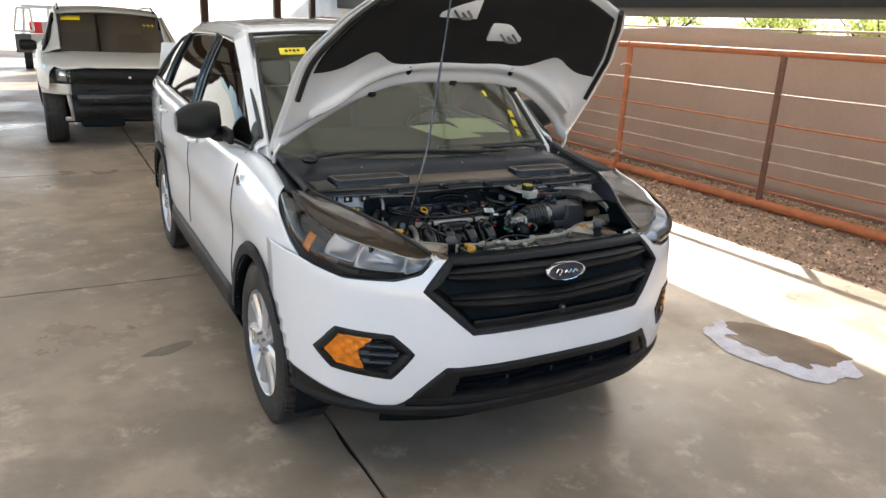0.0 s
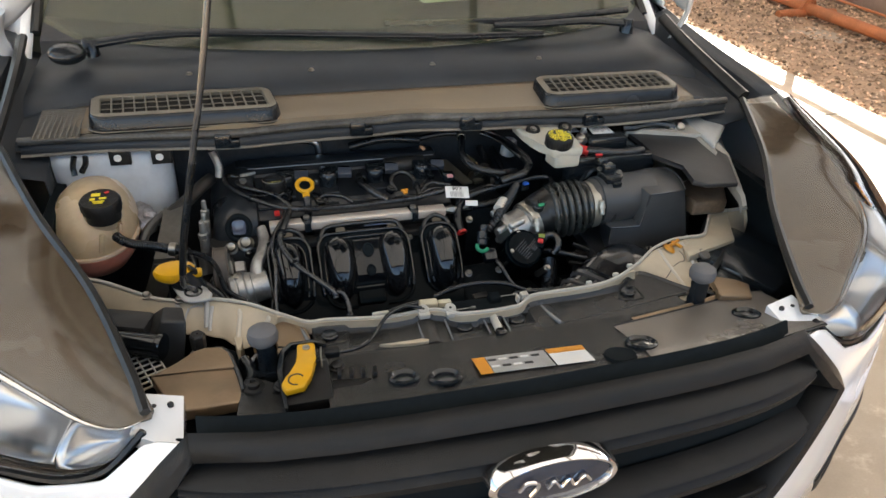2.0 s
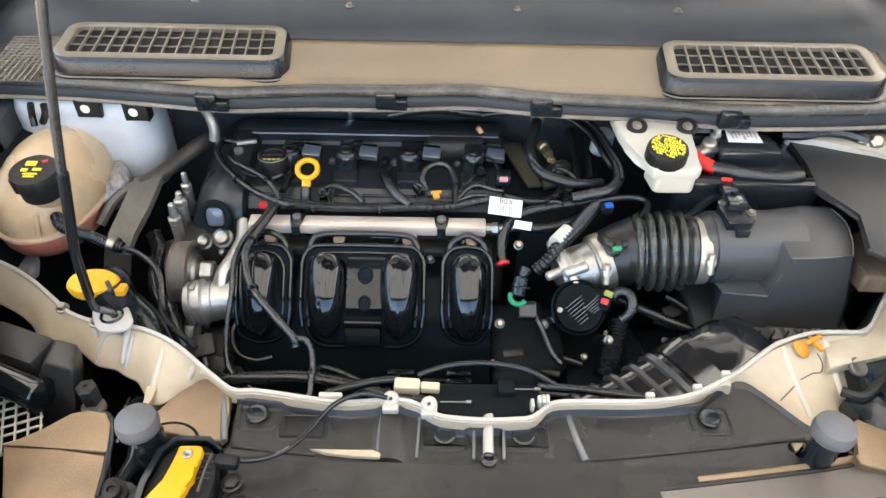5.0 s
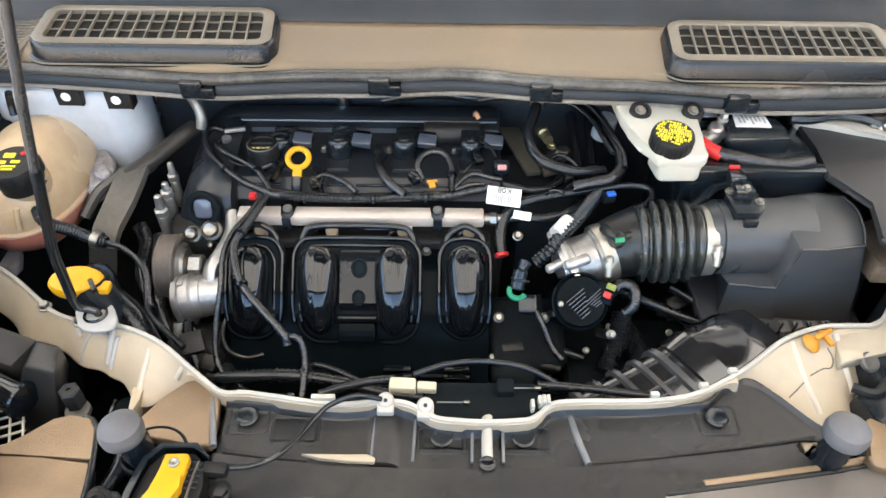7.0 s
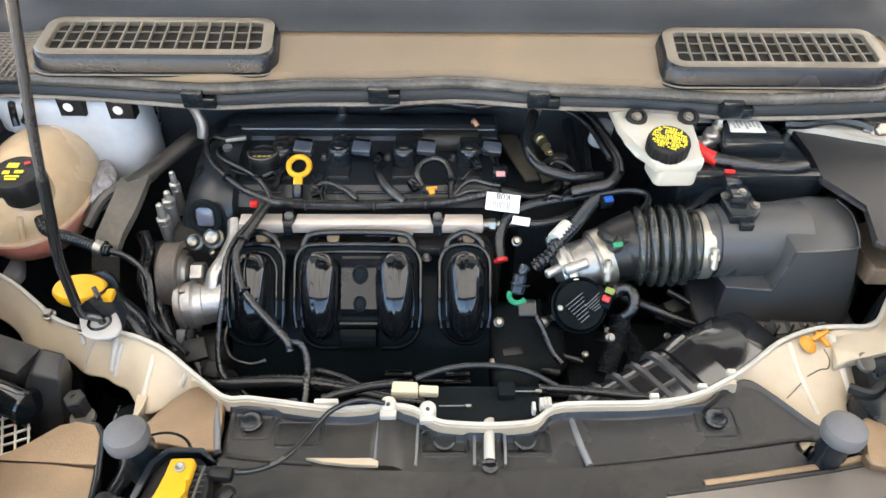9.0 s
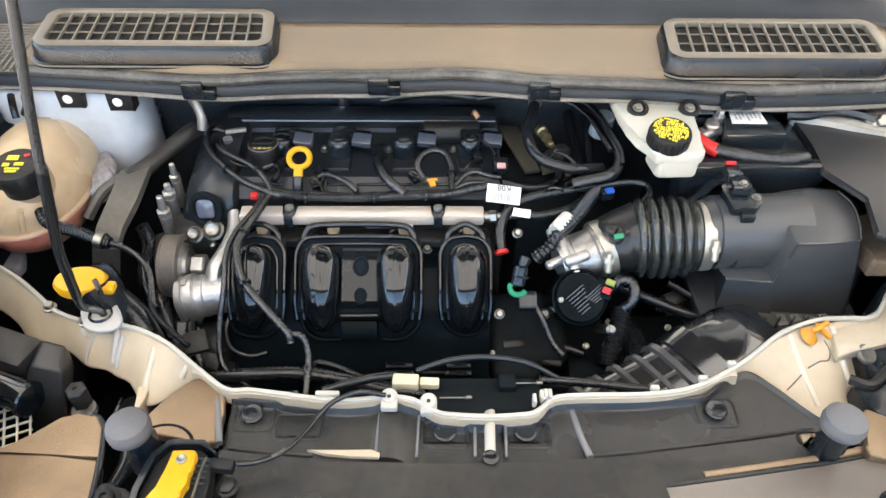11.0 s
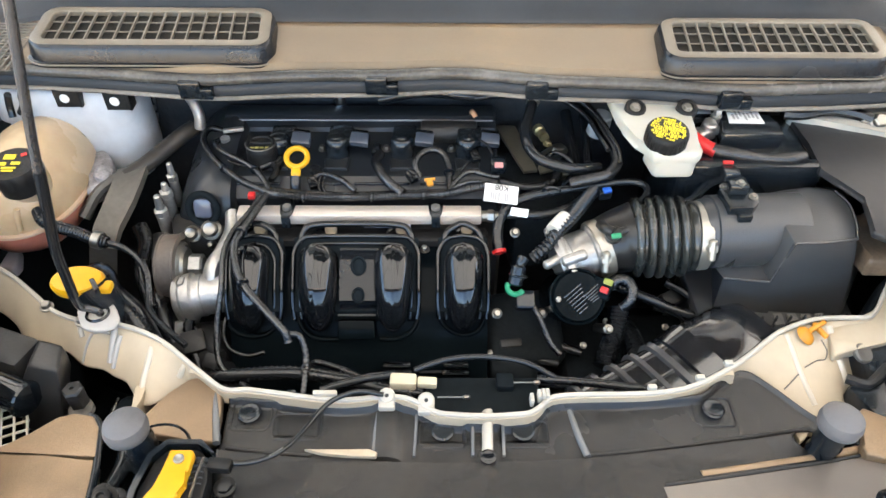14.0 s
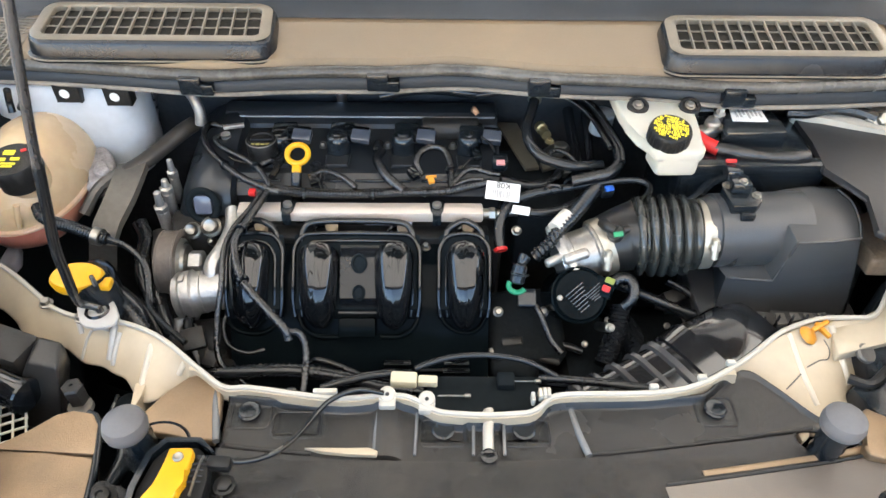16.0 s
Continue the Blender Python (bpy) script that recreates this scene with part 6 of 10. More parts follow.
tube(bm, [(-0.372, 0.52, 0.79), (-0.374, 0.50, 0.76), (-0.372, 0.485, 0.72)], 0.011, 10, 4, flat=0.5)
part("cast_strap", bm, CAST, engine)
bm = B()
box(bm, (-0.425, 0.635, 0.80), (0.03, 0.06, 0.05), 0.012, (18, 0, 12))
part("mount_boss", bm, DARK_MET, engine)

# fuel rail
bm = B()
box(bm, (-0.1365, 0.6335, 0.8795), (0.332, 0.0225, 0.017), 0.0024)
rail = part("fuel_rail", bm, RAIL, engine, "champagne-coloured metal fuel rail")
bm = B()
cyl(bm, (0.028, 0.631, 0.880), (0.040, 0.631, 0.880), 0.0075)
lathe(bm, [(0, 0), (0.009, 0), (0.009, 0.008), (0.006, 0.01), (0, 0.01)], 6, axis_m((0.038, 0.631, 0.88), (0.07, 0.631, 0.88)))
cyl(bm, (0.045, 0.631, 0.880), (0.095, 0.64, 0.878), 0.0058)
part("rail_fitting", bm, STEEL, rail)
for x in (-0.235, -0.033):
    bm = B()
    prism(bm, [(x - 0.011, 0.645), (x + 0.011, 0.645), (x + 0.0085, 0.625), (x + 0.003, 0.614), (x - 0.003, 0.614), (x - 0.0085, 0.625)], 0.8875, 0.8905, 0.001)
    box(bm, (x, 0.6165, 0.881), (0.012, 0.004, 0.018), 0.001)
    rc = part("rail_clip", bm, BLACK_SAT, rail)
    bm = B()
    lathe(bm, [(0.0062, 0), (0.0062, 0.004), (0.0048, 0.0055), (0, 0.0055)], 16, Matrix.Translation((x, 0.634, 0.8905)))
    part("clip_bolt", bm, GREY_MET, rc)
bm = B()
box(bm, (-0.099, 0.6155, 0.8755), (0.064, 0.003, 0.0085), 0.001, (25, 0, 0))
part("rail_tag", bm, mat("lilac_tag", (0.36, 0.35, 0.42), 0.5, bump=0), rail)
for x in (-0.262, -0.166, -0.069, 0.02):
    bm = B()
    cyl(bm, (x - 0.01, 0.622, 0.84), (x - 0.01, 0.626, 0.87), 0.0065)
    lathe(bm, [(0, -0.003), (0.0085, -0.003), (0.0085, 0.002), (0, 0.002)], 18, Matrix.Translation((x - 0.01, 0.6185, 0.8665)) @ pose(0, 0, 0, 20, 0, 0))
    part("injector", bm, mat("tan_injector", (0.36, 0.29, 0.2), 0.4, bump=0.03), rail)
bm = B()
box(bm, (-0.14, 0.625, 0.838), (0.36, 0.03, 0.03), 0.006)
part("head_flange", bm, DARK_MET, engine)

# intake manifold: four glossy runners over a plenum
bm = B()
loft(bm, [[Vector((x, y, z)) for y, z in ((0.465, 0.60), (0.46, 0.66), (0.463, 0.70), (0.475, 0.73), (0.495, 0.757), (0.53, 0.795), (0.565, 0.828), (0.60, 0.842), (0.61, 0.842), (0.61, 0.60))] for x in (-0.308, -0.303, 0.032, 0.037)])
man = part("intake_manifold", bm, MANIFOLD_PL, engine, "glossy black plastic intake manifold with four runners", sharp=30)
RUN = ((0.5840, 0.8325), (0.5840, 0.8455), (0.5760, 0.8545), (0.5630, 0.8525), (0.5450, 0.8415), (0.5290, 0.8275), (0.5170, 0.8095), (0.5095, 0.7965), (0.5050, 0.7855))


def runner(x, w, spread):
    b = B()
    line = smooth_line([(0, y, z) for y, z in RUN], 4)
    rings = []
    for i, p in enumerate(line):
        q = i / (len(line) - 1)
        d = (line[min(i + 1, len(line) - 1)] - line[max(0, i - 1)]).normalized()
        out = Vector((0, -abs(d.z), abs(d.y)))
        half = w * curve1([(0, 0.74), (0.12, 0.93), (0.3, 1.0), (0.5, 0.98), (0.68, 0.88), (0.82, 0.7), (0.93, 0.42), (1, 0.12)], q)
        h = 0.027 * curve1([(0, 0.35), (0.12, 0.8), (0.4, 1.0), (0.7, 0.85), (0.9, 0.5), (1, 0.15)], q)
        rings.append([p + Vector((x + spread * q + half * math.cos(a), 0, 0)) + out * (h * (math.sin(a) if a <= math.pi else 1.4 * math.sin(a)) - (-0.0016 * math.exp(-((a - math.pi / 2) / 0.06) ** 2))) for a in [math.pi * k / 24 for k in range(25)] + [math.pi * 1.25, math.pi * 1.75]])
    loft(b, rings)
    r = part("runner", b, BLACK_GL, man, "glossy moulded intake runner", sharp=60)
    b = B()
    tube(b, [(x - 0.011, 0.612, 0.857), (x - 0.009, 0.62, 0.862), (x, 0.623, 0.864), (x + 0.009, 0.62, 0.862), (x + 0.011, 0.612, 0.857)], 0.0028, 8, 4)
    part("runner_eye", b, BLACK_GL, r)


for x, sp in ((-0.2815, 0.006), (-0.1905, 0.004), (-0.0885, -0.001), (0.006, -0.003)):
    runner(x, 0.0265, sp)


def pod_frame(x0, x1):
    """Glossy deck round the runners with a doubled raised lip and an arch behind."""
    def deck(y):
        return 0.862 + 0.84 * (y - 0.585)
    b = B()
    loft(b, [[Vector((x0, y, deck(y) - 0.03)), Vector((x0, y, deck(y) - 0.005)), Vector((x0 + 0.004, y, deck(y) - 0.002)), Vector((x1 - 0.004, y, deck(y) - 0.002)), Vector((x1, y, deck(y) - 0.005)), Vector((x1, y, deck(y) - 0.03))] for y in (0.598, 0.592, 0.57, 0.55, 0.522)])
    d = part("runner_deck", b, BLACK_DULL, man, sharp=40)
    for off, rad in ((0.0, 0.0033), (0.0095, 0.0026)):
        a0, a1, top, r = x0 + off, x1 - off, 0.597 - 0.8 * off, 0.022
        pts = [(a0 + 0.002, 0.518), (a0, 0.53), (a0, 0.545), (a0, 0.56), (a0, top - r)] + [(a0 + r * (1 - math.cos(q)), top - r * (1 - math.sin(q))) for q in steps(0.35, 1.57, 4)]
        pts += [((a0 + a1) / 2, top + 0.001)] + [(a0 + a1 - px, py) for px, py in reversed(pts)]
        b = B()
        tube(b, [(px, py, deck(py) + 0.0005 - 0.45 * max(0, 0.54 - py)) for px, py in pts], rad, 10, 3)
        part("runner_lip", b, BLACK_GL, d)
    b = B()
    tube(b, [(x0 + 0.008, 0.592, deck(0.592) - 0.004), (x0 + 0.012, 0.604, deck(0.604) - 0.004), (x0 + 0.026, 0.611, deck(0.611) - 0.003), ((x0 + x1) / 2, 0.6125, deck(0.6125) - 0.003), (x1 - 0.026, 0.611, deck(0.611) - 0.003), (x1 - 0.012, 0.604, deck(0.604) - 0.004), (x1 - 0.008, 0.592, deck(0.592) - 0.004)], 0.0045, 10, 5)
    part("runner_arch", b, BLACK_GL, d)


for x0, x1 in ((-0.311, -0.238), (-0.223, -0.056), (-0.030, 0.037)):
    pod_frame(x0, x1)
# middle plate with two studs and small step
bm = B()
loft(bm, [[Vector((x, y, z)) for y, z in ((0.524, 0.826), (0.55, 0.848), (0.574, 0.866), (0.582, 0.866), (0.582, 0.80), (0.524, 0.78))] for x in (-0.160, -0.158, -0.111, -0.109)])
mp = part("manifold_plate", bm, mat("grained_plate_plastic", (0.007, 0.0085, 0.0105), 0.1, var=0.3, scale=20, fine=200, bump=0.02, spec=0.4), man)
for y, r in ((0.559, 0.0105), (0.529, 0.0085)):
    bm = B()
    lathe(bm, [(r, 0), (r, 0.003), (r * 0.8, 0.004), (r * 0.7, 0.001), (0, 0.002)], 22, Matrix.Translation((-0.135, y, 0.8553 + (y - 0.559) * 0.82)) @ pose(0, 0, 0, 39, 0, 0) @ Matrix.Diagonal((1, 1.25, 1, 1)))
    part("plate_stud", bm, BLACK_DULL, mp)
bm = B()
box(bm, (-0.138, 0.510, 0.785), (0.05, 0.026, 0.026), 0.004, (46, 0, 0))
st = part("manifold_step", bm, MANIFOLD_PL, man)
bm = B()
box(bm, (-0.138, 0.5185, 0.8035), (0.05, 0.003, 0.002), 0.0005)
part("step_edge", bm, GREY_MET, st)
for k, (x, y, z) in enumerate(((-0.135, 0.4615, 0.70), (-0.135, 0.46, 0.685), (-0.03, 0.476, 0.738), (-0.03, 0.468, 0.722), (-0.03, 0.463, 0.706), (-0.25, 0.463, 0.71))):
    bm = B()
    box(bm, (x, y - 0.002, z), (0.03 + 0.02 * (k in (2, 3, 4)), 0.004, 0.0022), 0.0006)
    part("manifold_rib", bm, BLACK_PL, man)
for k in range(9):
    for x0, x1 in ((-0.118, -0.052), (-0.036, 0.024)):
        bm = B()
        y = 0.4625 + 0.0035 * max(0, 5 - k)
        box(bm, ((x0 + x1) / 2, y - 0.004, 0.752 - 0.0125 * k), ((x1 - x0) * (0.55 + 0.05 * (k % 3)), 0.008, 0.0014), 0.0004)
        part("manifold_rib", bm, BLACK_GL, man)
for pts in ([(-0.3154, 0.5382, 0.8000), (-0.3093, 0.5163, 0.7850), (-0.2914, 0.5080, 0.7750), (-0.2628, 0.5080, 0.7750), (-0.2420, 0.5194, 0.7850)], [(-0.2200, 0.5334, 0.8000), (-0.2114, 0.5116, 0.7850), (-0.1941, 0.5023, 0.7750), (-0.1646, 0.5045, 0.7700)], [(-0.0546, 0.5338, 0.8000), (-0.0620, 0.5119, 0.7850), (-0.0809, 0.5025, 0.7750), (-0.1070, 0.5046, 0.7700)], [(-0.0295, 0.5339, 0.8000), (-0.0219, 0.5168, 0.7850), (-0.0012, 0.5085, 0.7750), (0.0238, 0.5113, 0.7800), (0.0373, 0.5290, 0.8000)]):
    bm = B()
    tube(bm, pts, 0.0034, 10, 5)
    part("runner_skirt", bm, MANIFOLD_PL, man)
bm = B()
bolt(bm, (-0.048, 0.60, 0.845), 0.005, 0.007)
part("manifold_bolt", bm, STEEL, man)
for p in ((0.0492, 0.5241, 0.8000), (0.1099, 0.5242, 0.8000), (0.0763, 0.6188, 0.8600)):
    bm = B()
    bolt(bm, p, 0.0052, 0.008, pose(0, 0, 0, 35, 0, 0))
    part("engine_bolt", bm, STEEL, engine)
bm = B()
box(bm, (0.09, 0.545, 0.735), (0.11, 0.11, 0.07), 0.02, (24, 0, 6), 3)
box(bm, (0.075, 0.50, 0.715), (0.07, 0.06, 0.06), 0.02, (10, 0, -8), 3)
part("head_end", bm, BAY_BLACK, engine)
for c_, s_ in (((0.10, 0.45, 0.57), (0.2, 0.10, 0.2)), ((0.27, 0.50, 0.62), (0.25, 0.2, 0.2)), ((0.0, 0.40, 0.6), (0.5, 0.05, 0.2))):
    bm = B()
    box(bm, c_, s_, 0.02)
    part("gearbox_casing", bm, BAY_BLACK, engine)
bm = B()
box(bm, (0.055, 0.445, 0.735), (0.03, 0.012, 0.03), 0.002)
part("grey_tab", bm, GREY_MET, engine)

# engine rear clutter under the cowl
bm = B()
box(bm, (0.115, 0.72, 0.82), (0.1, 0.16, 0.1), 0.01, (0, 0, 8))
part("rear_block", bm, BAY_BLACK, engine)
bm = B()
prism(bm, [(0.0963, 0.7245), (0.1174, 0.7287), (0.0938, 0.8420), (0.0609, 0.8448)], 0.879, 0.885, 0.0015)
prism(bm, [(0.1208, 0.7221), (0.1427, 0.7317), (0.1360, 0.7453), (0.1186, 0.7396)], 0.879, 0.885, 0.0015)
part("rear_bracket", bm, mat("drab_bracket", (0.085, 0.078, 0.06), 0.45, 0.3, var=0.25, bump=0.08), engine)
for p0, p1, r in (((0.13, 0.77, 0.87), (0.15, 0.755, 0.90), 0.012), ((0.15, 0.735, 0.865), (0.155, 0.72, 0.885), 0.007)):
    bm = B()
    cyl(bm, p0, p1, r)
    bolt(bm, p1, r * 0.8, 0.008)
    part("sensor_fitting", bm, STEEL, engine)
bm = B()
cyl(bm, (-0.055, 0.80, 0.90), (0.03, 0.80, 0.90), 0.018)
cyl(bm, (-0.20, 0.845, 0.89), (0.0, 0.85, 0.89), 0.012)
part("rear_pipe", bm, DARK_MET, engine)
bm = B()
tube(bm, [(-0.392, 0.80, 0.965), (-0.386, 0.80, 0.948), (-0.382, 0.796, 0.93), (-0.384, 0.792, 0.912)], 0.008, 14, 5)
part("rear_conduit", bm, CAST, engine, "shiny metal line by the firewall")

# throttle body
TA, TZ = Vector((0.1314, 0.5667, 0.8530)), Vector((0.1877, 0.5817, 0.8660))
tm = axis_m(TA, TZ)
tl = (TZ - TA).length
bm = B()
lathe(bm, [(0, -0.004), (0.034, -0.004), (0.036, 0.0), (0.036, 0.014), (0.033, 0.016), (0.033, tl - 0.016), (0.036, tl - 0.014), (0.036, tl - 0.004), (0.033, tl), (0, tl)], 36, tm)
t_ = B()
box(t_, (0, 0, 0.006), (0.074, 0.074, 0.012), 0.008, (0, 0, 20))
join(bm, t_, tm)
thr = part("throttle_body", bm, CAST, engine, "cast aluminium throttle body")
for a, r in ((40, 0.007), (130, 0.007), (220, 0.006), (-50, 0.006)):
    bm = B()
    c = tm @ Vector((0.043 * math.cos(radians(a)), 0.043 * math.sin(radians(a)), -0.004))
    cyl(bm, c, c + (TZ - TA) * 0.55, r)
    part("throttle_boss", bm, CAST, thr)
for x, y in ((0.012, 0.0), (-0.012, 0.004)):
    bm = B()
    box(bm, tm @ Vector((x, -0.03, tl * 0.5 + y)), (0.016, 0.010, 0.018), 0.003, (40, 0, 20))
    part("throttle_lug", bm, CAST, thr)
for a, b, r in (((0.1067, 0.5406, 0.8740), (0.1502, 0.5639, 0.8800), 0.0062), ((0.1240, 0.5421, 0.8450), (0.1602, 0.5431, 0.8580), 0.007)):
    bm = B()
    cyl(bm, a, b, r)
    part("throttle_shaft", bm, CAST, thr)
q = Matrix.Translation((0.147, 0.505, 0.855)) @ pose(0, 0, 0, 42, 6, 0)
bm = B()
lathe(bm, [(0.034, -0.07), (0.035, -0.02), (0.0365, -0.012), (0.0365, 0.0), (0.0345, 0.0015), (0.033, 0.0), (0.031, 0.004), (0, 0.004)], 36, q)
box(bm, q @ Vector((0.0325, 0.0120, -0.004)), (0.026, 0.026, 0.024), 0.004, (42, 0, -30))
act = part("throttle_cover", bm, MANIFOLD_PL, thr)
# ribs in a much paler tone than the cover they sit on
RIB_PL = mat("pale_rib_plastic", (0.05, 0.058, 0.066), 0.25, var=0.3, scale=30, bump=0.05, spec=0.8)
for n_, (a0, a1, b0, b1) in ((7, ((-0.0190, -0.0036), (0.0018, 0.0159), (0.0018, -0.0220), (0.0122, -0.0120))), (5, ((0.0058, -0.0011), (0.0238, 0.0175), (0.0185, -0.0059), (0.0340, 0.0067)))):
    for k in range(n_):
        p0 = Vector(a0).lerp(Vector(b0), k / (n_ - 1))
        p1 = Vector(a1).lerp(Vector(b1), k / (n_ - 1))
        d = p1 - p0
        bm = B()
        box(bm, (0, 0, 0), (d.length, 0.0013, 0.003), 0.0004)
        bm.transform(q @ pose((p0.x + p1.x) / 2, (p0.y + p1.y) / 2, 0.0042, 0, 0, math.degrees(math.atan2(d.y, d.x))))
        part("cover_rib", bm, RIB_PL, act)
bm = B()
box(bm, q @ Vector((0.0305, 0.0100, 0.012)), (0.010, 0.008, 0.007), 0.0015, (42, 0, -30))
part("connector_lock", bm, RED, act)
bm = B()
box(bm, q @ Vector((0.0364, 0.0205, 0.008)), (0.012, 0.008, 0.007), 0.0015, (42, 0, -30))
part("connector_tab", bm, mat("olive_tab", (0.2, 0.22, 0.04), 0.5, bump=0), act)
for a, b in ((-0.0255, -0.0055), (0.0424, -0.0386)):
    bm = B()
    cyl(bm, q @ Vector((a, b, -0.05)), q @ Vector((a, b, 0.0)), 0.006)
    bolt(bm, q @ Vector((a, b, 0.0)), 0.0042, 0.006, pose(0, 0, 0, 42, 0, 0))
    part("cover_screw", bm, STEEL, act)

# intake elbow, bellows, clamps
bm = B()
tube(bm, [(0.1848, 0.5816, 0.8650), (0.1986, 0.5863, 0.8690), (0.2173, 0.5899, 0.8740), (0.2338, 0.5902, 0.8790)], lambda t: 0.037 + 0.011 * t, 30, 5)
duct = part("intake_duct", bm, RUBBER, car, "ribbed black rubber intake duct")
bm = B()
BEL = axis_m((0.2284, 0.5912, 0.8770), (0.3313, 0.5843, 0.8880))
prof = [(0.0, -0.006), (0.045, -0.006)]
for z, rr in ((0.0055, 0.0535), (0.021, 0.055), (0.034, 0.0555), (0.048, 0.0555), (0.0617, 0.054)):
    prof += [(0.0455, z - 0.0068), (0.048, z - 0.0056), (rr - 0.001, z - 0.003), (rr, z), (rr - 0.001, z + 0.003), (0.048, z + 0.0056), (0.0455, z + 0.0066)]
prof += [(0.0445, 0.071), (0.047, 0.073), (0.047, 0.079), (0.0445, 0.081), (0.0435, 0.084), (0.0435, 0.125), (0, 0.125)]
lathe(bm, prof, 44, BEL)
part("bellows", bm, mat("shiny_bellows_rubber", (0.026, 0.027, 0.0245), 0.27, var=0.25, scale=12, fine=140, bump=0.06, spec=0.8), duct, sharp=60)
for p0, p1, r in (((0.1781, 0.5804, 0.8630), (0.1896, 0.5839, 0.8660), 0.0395), ((0.3075, 0.5855, 0.8862), (0.3234, 0.5845, 0.8872), 0.0455)):
    bm = B()
    lathe(bm, [(r - 0.004, 0), (r, 0.0005), (r + 0.0008, 0.006), (r, 0.0155), (r - 0.004, 0.016)], 40, axis_m(p0, p1))
    d = (Vector(p1) - Vector(p0)).normalized()
    c = Vector(p0) + d * 0.008 + Vector((0, -0.92, 0.38)) * (r + 0.003)
    cyl(bm, c + Vector((0, -0.008, -0.014)), c + Vector((0, 0.004, 0.012)), 0.0052)
    box(bm, c, (0.013, 0.010, 0.012), 0.003, (60, 0, 0))
    part("hose_clamp", bm, mat("zinc_clamp", (0.42, 0.39, 0.33), 0.4, 0.8, var=0.15, scale=30, bump=0.05), duct, "dull zinc hose clamp")
bm = B()
cyl(bm, (0.1955, 0.5675, 0.9000), (0.1932, 0.5609, 0.9140), 0.011)
cyl(bm, (0.1992, 0.5674, 0.9080), (0.2251, 0.5718, 0.9100), 0.0058)
tube(bm, [(0.1817, 0.5858, 0.9050), (0.1850, 0.5694, 0.9120), (0.1932, 0.5609, 0.9140)], 0.007, 10, 4)
part("duct_port", bm, RUBBER, duct)
bm = B()
box(bm, (0.1941, 0.5524, 0.9160), (0.013, 0.007, 0.003), 0.001, (30, 0, 10))
part("port_clip", bm, GREEN, duct)

# air filter box
bm = B()
INLET = axis_m((0.3250, 0.5873, 0.8915), (0.4138, 0.5893, 0.8940))
lathe(bm, [(0, -0.012), (0.043, -0.012), (0.045, 0.0), (0.0485, 0.001), (0.0485, 0.117), (0, 0.117)], 40, INLET)
t_ = bmesh.new()
top = [t_.verts.new(p) for p in [(0.4034, 0.6181, 0.9320), (0.4560, 0.6253, 0.9350), (0.4927, 0.6221, 0.9340), (0.5031, 0.5970, 0.9320), (0.4988, 0.5630, 0.9300), (0.4895, 0.5349, 0.9280), (0.4066, 0.5243, 0.9300), (0.4041, 0.5689, 0.9310)]]
mid = [t_.verts.new(p) for p in [(0.4434, 0.6909, 0.8700), (0.5130, 0.7109, 0.8700), (0.5608, 0.7047, 0.8700), (0.5693, 0.6666, 0.8700), (0.5553, 0.6128, 0.8700), (0.5115, 0.5395, 0.8620), (0.3975, 0.5240, 0.8620), (0.3929, 0.5487, 0.8680)]]
bot = [t_.verts.new(p) for p in [(0.4884, 0.7687, 0.8000), (0.5697, 0.7907, 0.8000), (0.6286, 0.7768, 0.8000), (0.6319, 0.7219, 0.8000), (0.6001, 0.6402, 0.8000), (0.5129, 0.5181, 0.8000), (0.4118, 0.5269, 0.8000), (0.4016, 0.5453, 0.8000)]]
t_.faces.new(top)
t_.faces.new(bot[::-1])
for a_, b_ in ((top, mid), (mid, bot)):
    for k in range(8):
        t_.faces.new((a_[k], b_[k], b_[(k + 1) % 8], a_[(k + 1) % 8]))
bmesh.ops.recalc_face_normals(t_, faces=t_.faces[:])
bmesh.ops.bevel(t_, geom=t_.edges[:], offset=0.0035, segments=2, profile=0.5, affect="EDGES")
join(bm, t_)
loft(bm, [[Vector(p) for p in r] for r in ([(0.3321, 0.5565, 0.8620), (0.3956, 0.5528, 0.8660), (0.3979, 0.5250, 0.8620), (0.3418, 0.5346, 0.8580)], [(0.3649, 0.6158, 0.8000), (0.4388, 0.6161, 0.8000), (0.4154, 0.5239, 0.8000), (0.3431, 0.5338, 0.8000)])])
BOX_PL = mat("satin_air_box_plastic", (0.045, 0.047, 0.05), 0.36, var=0.2, scale=10, fine=600, bump=0.12, spec=0.6, dirt=(0.05, 0.047, 0.042), dirt_amount=0.5)
airbox = part("air_filter_box", bm, BOX_PL, car, "satin black air filter housing", sharp=34)
bm = B()
BOX_EDGE = mat("polished_box_edge", (0.05, 0.05, 0.052), 0.22, var=0.2, scale=20, fine=300, bump=0.05, spec=0.8)
tube(bm, [(0.3370, 0.5534, 0.8630), (0.3642, 0.5515, 0.8650), (0.3926, 0.5487, 0.8690)], 0.0016, 8, 4)
tube(bm, [(0.3412, 0.5336, 0.8590), (0.3690, 0.5278, 0.8610), (0.3968, 0.5230, 0.8630)], 0.0018, 8, 4)
tube(bm, [(0.3922, 0.5477, 0.8690), (0.4042, 0.5578, 0.8900), (0.4143, 0.5740, 0.9050), (0.4048, 0.5679, 0.9300)], 0.0016, 8, 4)
tube(bm, [(0.3968, 0.5230, 0.8630), (0.4046, 0.5270, 0.8950), (0.4059, 0.5232, 0.9310)], 0.0018, 8, 4)
part("box_crease", bm, BOX_EDGE, airbox)
bm = B()
tube(bm, [(0.4059, 0.5232, 0.9310), (0.4440, 0.5255, 0.9300), (0.4886, 0.5338, 0.9290)], 0.0016, 8, 3)
